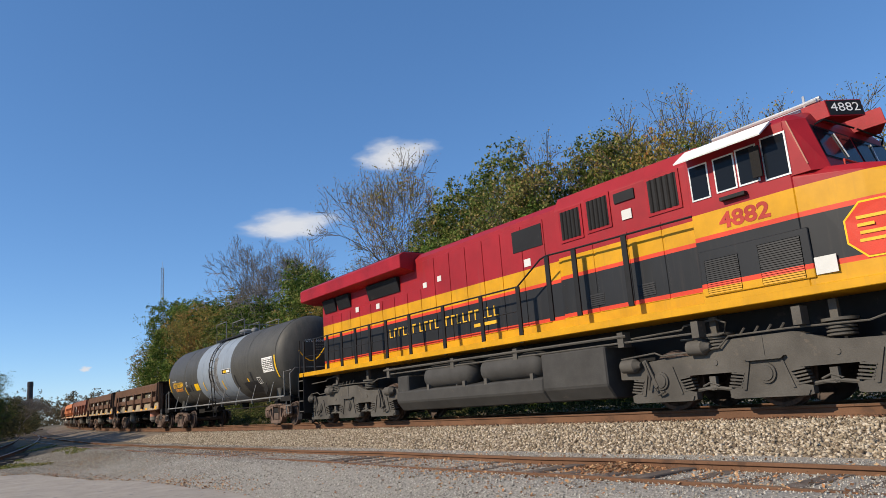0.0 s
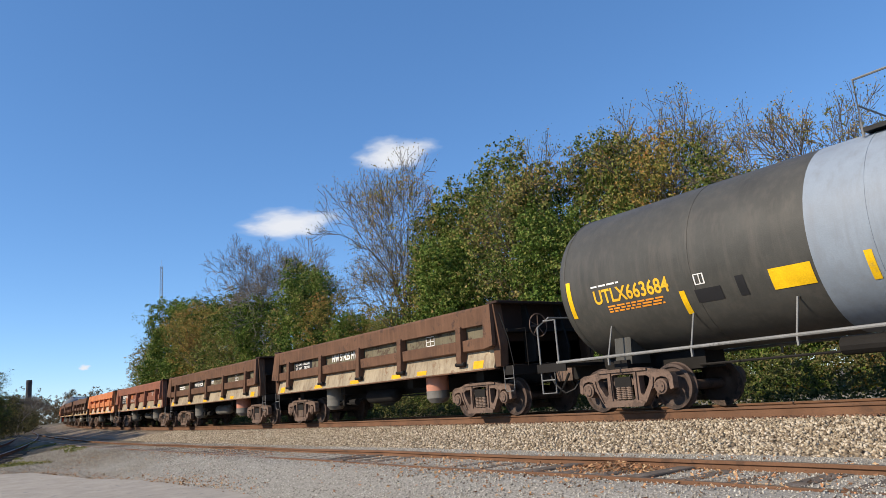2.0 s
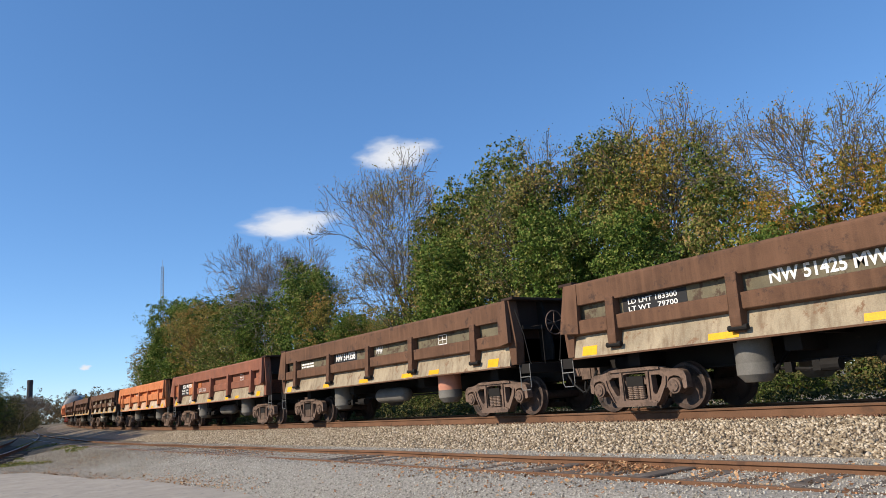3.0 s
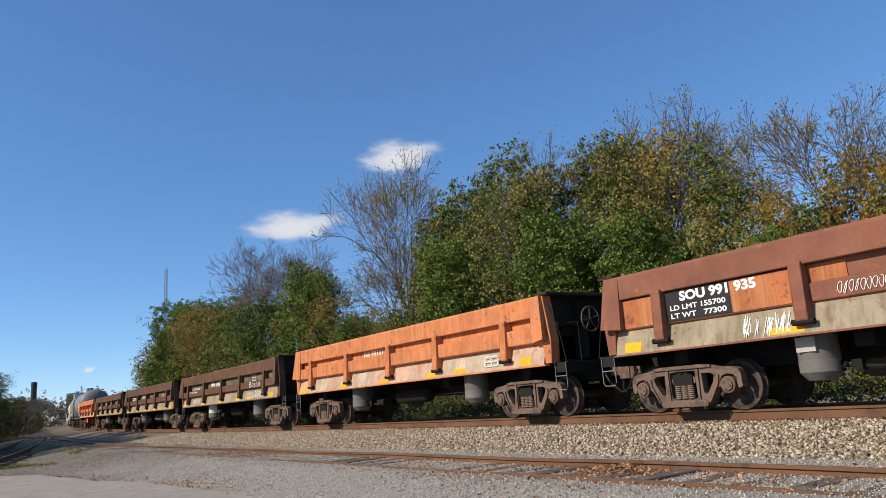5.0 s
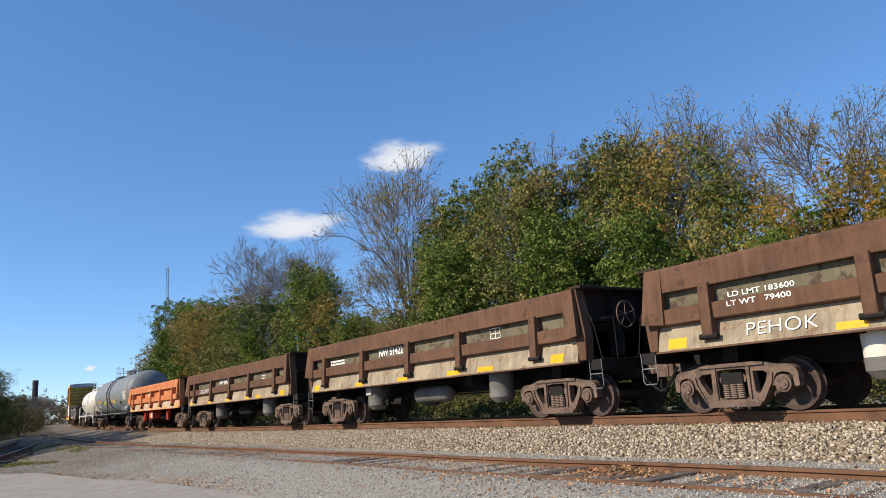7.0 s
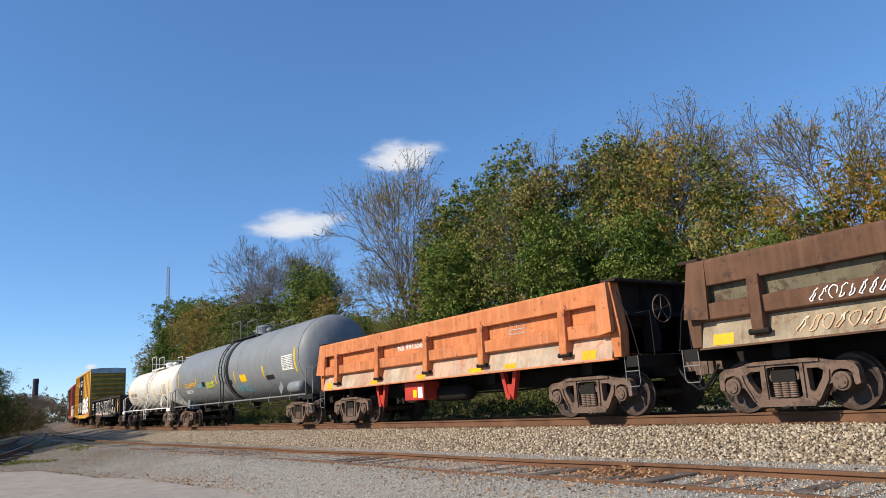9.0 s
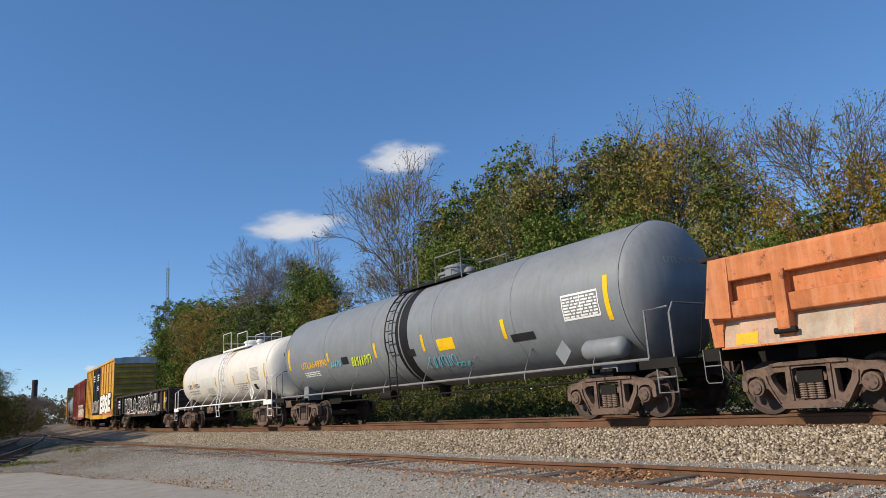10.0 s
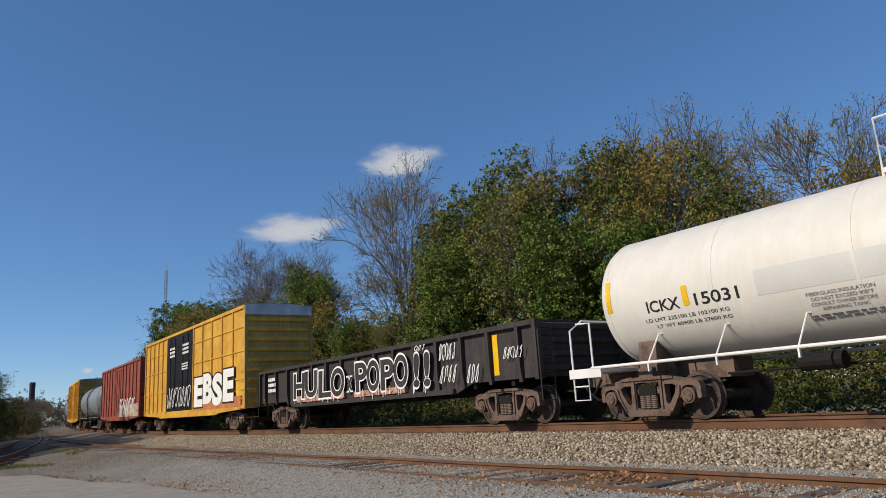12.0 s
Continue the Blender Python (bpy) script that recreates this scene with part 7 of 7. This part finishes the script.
# stencilled black board in the first bay of the red car, rusty orange plates beside it
rc = dumps[2]
for x0, x1, z0, z1, m in ((-5.04, -3.75, 1.575, 2.09, "dark_text"), (-3.75, -2.68, 1.575, 2.09, "rust_orange"), (-6.05, -5.26, 1.575, 2.09, "rust_orange"), (-2.46, -1.9, 1.84, 2.10, "rust_orange")):
    part("side_plate", box(bmesh.new(), x0, x1, -1.498 if z0 < 1.8 else -1.44, -1.42, z0, z1), M[m], rc)
side_text(rc, "SOU 991 935", 0.22, -4.0, 1.985, "white", 1.45, 0.010, -1.502)
side_text(rc, "LD LMT 155700", 0.12, -4.40, 1.80, "white", 1.1, 0.003, -1.502)
side_text(rc, "LT WT   77300", 0.12, -4.40, 1.66, "white", 1.1, 0.003, -1.502)
def drips(car, seed, x0, x1, n, mat):
    """Thin runs of paint down the lower sheet."""
    r = random.Random(seed)
    bm = bmesh.new()
    for i in range(n):
        x, w, lean = r.uniform(x0, x1), r.uniform(0.003, 0.009), r.uniform(-0.06, 0.02)
        z0, z1 = r.uniform(1.13, 1.22), r.uniform(1.34, 1.50)
        f = lambda z: -1.5555 + 0.256 * (z - 1.10) - 0.0004 * i
        bm.faces.new([bm.verts.new(p) for p in ((x - w + lean, f(z0), z0), (x + w + lean, f(z0), z0), (x + w, f(z1), z1), (x - w, f(z1), z1))])
    part("paint_drips", bm, M[mat], car, "thin white runs of paint")


scrawl(rc, "graffiti_tag", 24, -2.05, -1.0, 1.60, 1.78, lambda a, b: (a, -1.497, b), "chalk", 13, 0.004)
drips(rc, 26, -3.6, -2.75, 34, "chalk")
drips(dumps[6], 27, -1.5, 0.8, 16, "chalk")
for c in (rc, dumps[5]):
    part("placard", box(bmesh.new(), -2.92, -2.62, -1.30, -1.26, 0.84, 1.06), M["faint"], c, "pale placard on the cylinder")

# red brackets and a control box under the last dump car
d8 = dumps[7]
for x in (-2.9, 2.9):
    bm = bmesh.new()
    for q in (-1, 1):
        prism(bm, [(x + q * 0.30, 1.1), (x + q * 0.17, 1.1), (x + q * 0.04, 0.50), (x + q * 0.13, 0.50)], -1.32, -1.2)
    prism(bm, [(x - 0.17, 0.80), (x + 0.17, 0.80), (x + 0.12, 0.46), (x - 0.12, 0.46)], -1.30, -1.22)
    lathe(bm, [(-1.36, 0.06), (-1.16, 0.06)], (x, 0, 0.52), "y", 10)
    part("tipping_bracket", bm, M["bright_red"], d8, "red V-shaped bracket")
bm = box(bmesh.new(), -1.55, -0.6, -1.35, -0.8, 0.58, 1.06)
part("control_box", bm, M["bright_red"], d8, "dark red control box with placards", False, 0.02)
part("placard", box(bmesh.new(), -1.1, -0.92, -1.357, -1.34, 0.66, 0.86), M["yellow"], d8)
part("placard", box(bmesh.new(), -0.86, -0.64, -1.357, -1.34, 0.64, 0.92), M["white"], d8)

# grey tank car
t2 = tank_car("tank_car", "grey tank car with graffiti and a black centre strap", 1.47, 2.46, 8.0, 7.2, "grey_tank", band=(-0.2, 0.42, "black"), ladder_x=-0.42, plat=(-1.0, 2.2))
R2, Z2 = 1.47, 2.46
for x, a0, a1 in ((-7.68, -18, 12), (-4.55, -16, -4), (-1.45, -21, -4), (1.1, -23, -5), (4.47, -24, -6), (7.68, -23, 12)):
    tank_bar(t2, x, 0.12, a0, a1, R2, Z2, "yellow", label="yellow reflective strip")
tank_sign("lettering", "UTLX649390", 0.31, -5.72, -16, R2 + 0.006, Z2, M["gold"], t2, 2.0, 0.006)
part("decal", tank_patch(bmesh.new(), 1.74, 2.47, -25, -13, R2 + 0.006, Z2), M["yellow"], t2, "yellow warning placard")
for x0, x1, a0, a1 in ((-3.65, -3.22, -22, -13), (0.3, 0.62, -26, -18), (4.65, 5.42, -28, -21)):
    part("decal", tank_patch(bmesh.new(), x0, x1, a0, a1, R2 + 0.011, Z2), M["dark_text"], t2)
def tank_scrawl(car, seed, x0, x1, a0, a1, r, zc, mat, strokes, width):
    put = lambda x, s: (x, -(r + 0.009) * math.cos(s / r), zc + (r + 0.009) * math.sin(s / r))
    scrawl(car, "graffiti_tag", seed, x0, x1, radians(a0) * r, radians(a1) * r, put, mat, strokes, width)


tank_scrawl(t2, 31, 1.0, 2.3, -44, -30, R2, Z2, "cyan", 6, 0.014)
tank_scrawl(t2, 34, 2.15, 2.75, -46, -40, R2, Z2, "cyan", 3, 0.012)
tank_scrawl(t2, 32, -4.45, -3.7, -24, -16, R2, Z2, "cyan", 5, 0.014)
tank_scrawl(t2, 33, -3.0, -1.75, -27, -15, R2, Z2, "lime", 8, 0.022)
tank_lines(t2, -6.6, -5.4, -32, -24, 3, R2, Z2, "white", 8)
tank_lines(t2, 6.48, 7.42, -16, 1, 7, R2, Z2, "white", 9)
tank_frame(t2, 6.44, 7.46, -18, 3, R2, Z2, "white")
part("air_reservoir", lathe(bmesh.new(), [(6.75, 0.05), (6.8, 0.16), (6.88, 0.21), (7.75, 0.21), (7.83, 0.16), (7.88, 0.05)], (0, -1.22, 1.36), "x", 18), M["grey_tank"], t2, "small grey air reservoir", True)
part("placard", prism(bmesh.new(), [(6.35, 1.12), (6.58, 1.38), (6.35, 1.64), (6.12, 1.38)], -1.44, -1.42), M["grey_tank"], t2, "diamond placard holder")
dome = part("valve_housing", lathe(bmesh.new(), [(Z2 + R2 - 0.08, 0.36), (Z2 + R2 + 0.34, 0.36), (Z2 + R2 + 0.38, 0.34), (Z2 + R2 + 0.42, 0.2)], (0.95, 0, 0), "z", 20), M["grey_tank"], t2, "round grey valve housing", False)
part("lid_rim", lathe(bmesh.new(), [(Z2 + R2 + 0.30, 0.385), (Z2 + R2 + 0.335, 0.385)], (0.95, 0, 0), "z", 20), M["rail_grey"], dome)
head_sign(t2, "UTLX649390", 0.18, -0.1, Z2 + 0.50, R2, Z2, 8.0, "faint", 1.15)
TRAIN.append((t2, -76.9, 7.2))

# shorter cream-white tank car
t3 = tank_car("tank_car", "cream-white tank car with rust stains and white railings", 1.27, 2.34, 5.9, 5.25, "white_tank", rail_mat="white", ladder_x=0.45, plat=(-0.75, 2.5), jacket="white", ladder_mat="white")
R3, Z3 = 1.27, 2.34
for x, a0, a1 in ((-5.85, -12, 16), (-4.1, -16, 0), (-0.53, -20, -1), (1.98, -24, -5), (3.75, -26, -5), (5.7, -32, 8)):
    tank_bar(t3, x, 0.12, a0, a1, R3, Z3, "yellow", label="yellow reflective strip")
tank_sign("lettering", "ICKX", 0.30, -4.62, -13, R3 + 0.006, Z3, M["dark_text"], t3, 0.72, 0.004)
tank_sign("lettering", "15031", 0.30, -3.5, -13, R3 + 0.006, Z3, M["dark_text"], t3, 0.85, 0.004)
tank_sign("lettering", "LD LMT 225100 LB 102100 KG", 0.10, -4.2, -24, R3 + 0.006, Z3, M["dark_text"], t3, 1.75)
tank_sign("lettering", "LT WT 60900 LB 27600 KG", 0.10, -4.1, -30, R3 + 0.006, Z3, M["dark_text"], t3, 1.55)
for k, text in enumerate(("FIBERGLASS INSULATION", "DO NOT EXCEED 900°F", "CONSULT OWNER BEFORE", "REPAIRING TANK")):
    tank_sign("lettering", text, 0.085, -1.5, -23.5 - 3.9 * k, R3 + 0.006, Z3, M["soot"], t3, 0.048 * len(text))
tank_lines(t3, -2.05, -0.95, -44, -38.5, 2, R3, Z3, "soot", 11)
for k, text in enumerate(("CAUTION THIS CAR IS SPECIALLY LINED", "DO NOT USE STEAM, BOILING WATER", "OR SHARP OBJECTS TO CLEAN CAR", "ENTER CAR WITH RUBBER SOLED", "SHOES ONLY")):
    w = 0.041 * len(text)
    tank_sign("lettering", text, 0.085, 2.16 + w / 2, -23.0 - 4.4 * k, R3 + 0.006, Z3, M["dark_text"], t3, w)
part("repaint_patch", tank_patch(bmesh.new(), -2.75, -0.68, -18, 1, R3 + 0.003, Z3), M["repaint"], t3, "greyer repainted patch")
tank_frame(t3, 4.1, 5.0, -20, 4, R3, Z3, "faint")
tank_lines(t3, 4.14, 4.96, -19, 2, 9, R3, Z3, "faint", 13)
part("decal", tank_patch(bmesh.new(), 4.2, 4.5, -38, -27, R3 + 0.008, Z3), M["dark_text"], t3)
part("repaint_patch", tank_patch(bmesh.new(), 2.1, 3.62, -19, 1, R3 + 0.003, Z3), M["repaint"], t3, "greyer repainted patch")
for x, w, a0, a1 in ((-0.1, 0.10, 25, 66), (0.12, 0.06, 38, 66), (0.92, 0.12, 20, 66), (1.08, 0.07, 36, 66), (0.5, 0.05, 44, 66)):
    part("rust_streak", tank_patch(bmesh.new(), x - w / 2, x + w / 2, a0, a1, R3 + 0.004, Z3), M["rust_stain"], t3, "orange rust streak below the walkway")
part("placard", prism(bmesh.new(), [(4.75, 1.1), (5.0, 1.4), (4.75, 1.7), (4.5, 1.4)], -1.42, -1.40), M["white"], t3, "diamond placard holder")
part("placard_mark", prism(bmesh.new(), [(4.75, 1.2), (4.92, 1.4), (4.75, 1.6), (4.58, 1.4)], -1.426, -1.42), M["faint"], t3)
head_sign(t3, "ICKX 15031", 0.20, -0.1, Z3 + 0.45, R3, Z3, 5.9, "dark_text", 1.1)
TRAIN.append((t3, -93.27, 5.25))

TRAIN.append((gondola(), -109.08, 6.45))
yb = boxcar("boxcar", "tall yellow boxcar with black doors and graffiti", 8.85, 5.18, 6.6, "box_yellow", "box_brown", "black", "silver", 4.9, -1.2)
part("overspray", box(bmesh.new(), 1.5, 8.4, -1.507, -1.44, 1.0, 1.45), M["dump_orange"], yb, "orange spray-painted fade")
for k, ch in enumerate("EBSE"):
    for nm, m, y, fat, over in (("graffiti_outline", "dark_text", -1.512, 0.17, 1.10), ("graffiti_fill", "chalk", -1.517, 0.10, 0.98)):
        vs, fs = letters(ch, 1.75, 1.45 * over, fat, 6)
        part(nm, raw_mesh(nm, [(2.35 + 1.48 * k + v.x + 0.05 * v.y, y - 0.001 * k, 1.80 + (0.08 if k % 2 else -0.03) + v.y) for v in vs], fs, M[m]), None, yb, "fat white spray-painted letter" if over < 1 else "")
bars(yb, -2.9, -1.9, 3.9, 4.5, 3, -1.545, "white", 6)
bars(yb, -0.4, 0.7, 3.9, 4.5, 3, -1.545, "white", 7)
bars(yb, -0.5, 0.6, 3.1, 3.5, 3, -1.545, "white", 8)
scrawl(yb, "graffiti_tag", 41, -3.3, 1.2, 1.2, 2.3, lambda a, b: (a, -1.546, b), "chalk", 8, 0.03)
TRAIN.append((yb, -127.5, 6.6))
rb = boxcar("boxcar", "oxide-red boxcar streaked with dirt and graffiti", 7.75, 4.60, 6.1, "box_red", "box_red", "box_red", "box_red", 3.0)
part("overspray", box(bmesh.new(), 0.6, 7.6, -1.507, -1.44, 0.97, 1.75), M["whitewash"], rb, "pale faded spray paint along the sill")
scrawl(rb, "graffiti_tag", 43, 0.8, 6.5, 1.1, 2.2, lambda a, b: (a, -1.512, b), "chalk", 9, 0.05)
TRAIN.append((rb, -145.7, 6.1))
t4 = tank_car("tank_car", "tank car painted half dark and half pale grey", 1.5, 2.5, 6.4, 5.9, "grey_tank", band=(0.3, 5.6, "pale_band"))
TRAIN.append((t4, -162.6, 5.9))
gb = boxcar("boxcar", "weathered yellow boxcar with darker brown ends", 8.85, 5.0, 6.6, "box_yellow", "box_brown", "box_yellow", "box_brown", 3.6)
TRAIN.append((gb, -180.5, 6.6))
t5 = copy_thing(t4, Matrix())
TRAIN.append((t5, -199.0, 5.9))
SPINNING += [(o, 0.42, o.location.copy()) for o in t5.children_recursive if o.name.startswith("wheelset")]


def car_pose(s, half):
    a, b = Vector(line_at(s + half)[:3]), Vector(line_at(s - half)[:3])
    d = a - b
    return pose(*((a + b) / 2), 0, -math.degrees(math.atan2(d.z, d.xy.length)), math.degrees(math.atan2(d.y, d.x)))


# ---- clouds, very far away ----


def cloud_mat():
    m = bpy.data.materials.new("thin_cloud")
    m.use_nodes = True
    t = m.node_tree
    t.nodes.clear()
    out, em, tr, mx = (t.nodes.new(k) for k in ("ShaderNodeOutputMaterial", "ShaderNodeEmission", "ShaderNodeBsdfTransparent", "ShaderNodeMixShader"))
    c = t.nodes.new("ShaderNodeTexCoord")
    ln = t.nodes.new("ShaderNodeVectorMath")
    ln.operation = "LENGTH"
    n = noise_node(t, 1.5, 5, 0.5)
    t.links.new(c.outputs["Object"], ln.inputs[0])
    s = t.nodes.new("ShaderNodeMath")
    s.operation = "MULTIPLY_ADD"
    s.inputs[1].default_value = 1.0
    t.links.new(n.outputs[0], s.inputs[0])
    inv = t.nodes.new("ShaderNodeMath")
    inv.operation = "MULTIPLY_ADD"
    inv.inputs[1].default_value, inv.inputs[2].default_value = -1.0, 0.14
    t.links.new(ln.outputs["Value"], inv.inputs[0])
    t.links.new(inv.outputs[0], s.inputs[2])
    r = ramp(t, s.outputs[0], [(0.0, (0, 0, 0)), (0.12, (0.16,) * 3), (0.30, (0.75,) * 3), (0.5, (0.96,) * 3)])
    t.links.new(r.outputs[0], mx.inputs[0])
    em.inputs[0].default_value, em.inputs[1].default_value = (0.90, 0.92, 0.97, 1), 0.78
    t.links.new(tr.outputs[0], mx.inputs[1])
    t.links.new(em.outputs[0], mx.inputs[2])
    t.links.new(mx.outputs[0], out.inputs[0])
    return m


def cloud(place, w, h, label):
    vs = [(math.cos(k * math.tau / 32), math.sin(k * math.tau / 32), 0) for k in range(32)]
    ob = new("cloud", raw_mesh("cloud", vs, [tuple(range(32))], M["cloud"]))
    ob.matrix_world = look(place, EYE) @ Matrix.Diagonal((w * 1.1, h * 1.25, 1, 1))
    tagged(ob, label, "cloud", "clouds", "structure")


M["cloud"] = cloud_mat()
cloud((-2659, 1158, 748), 312, 88, "small white fair-weather cloud")
cloud((-2380, 1509, 1007), 258, 97, "small white fair-weather cloud")
cloud((-2954, 462, 209), 32, 16, "small white fair-weather cloud")


def motions():
    times = [i * 0.25 for i in range(49)]
    for car, s0, half in TRAIN:
        walk(car, [(t, car_pose(s0 + run_at(t), half)) for t in times])
    for ob, r, at in SPINNING:
        walk(ob, [(f / FPS, Matrix.Translation(at) @ Matrix.Rotation(run_at(f / FPS) / r, 4, "Y")) for f in range(0, 361)])


motions()
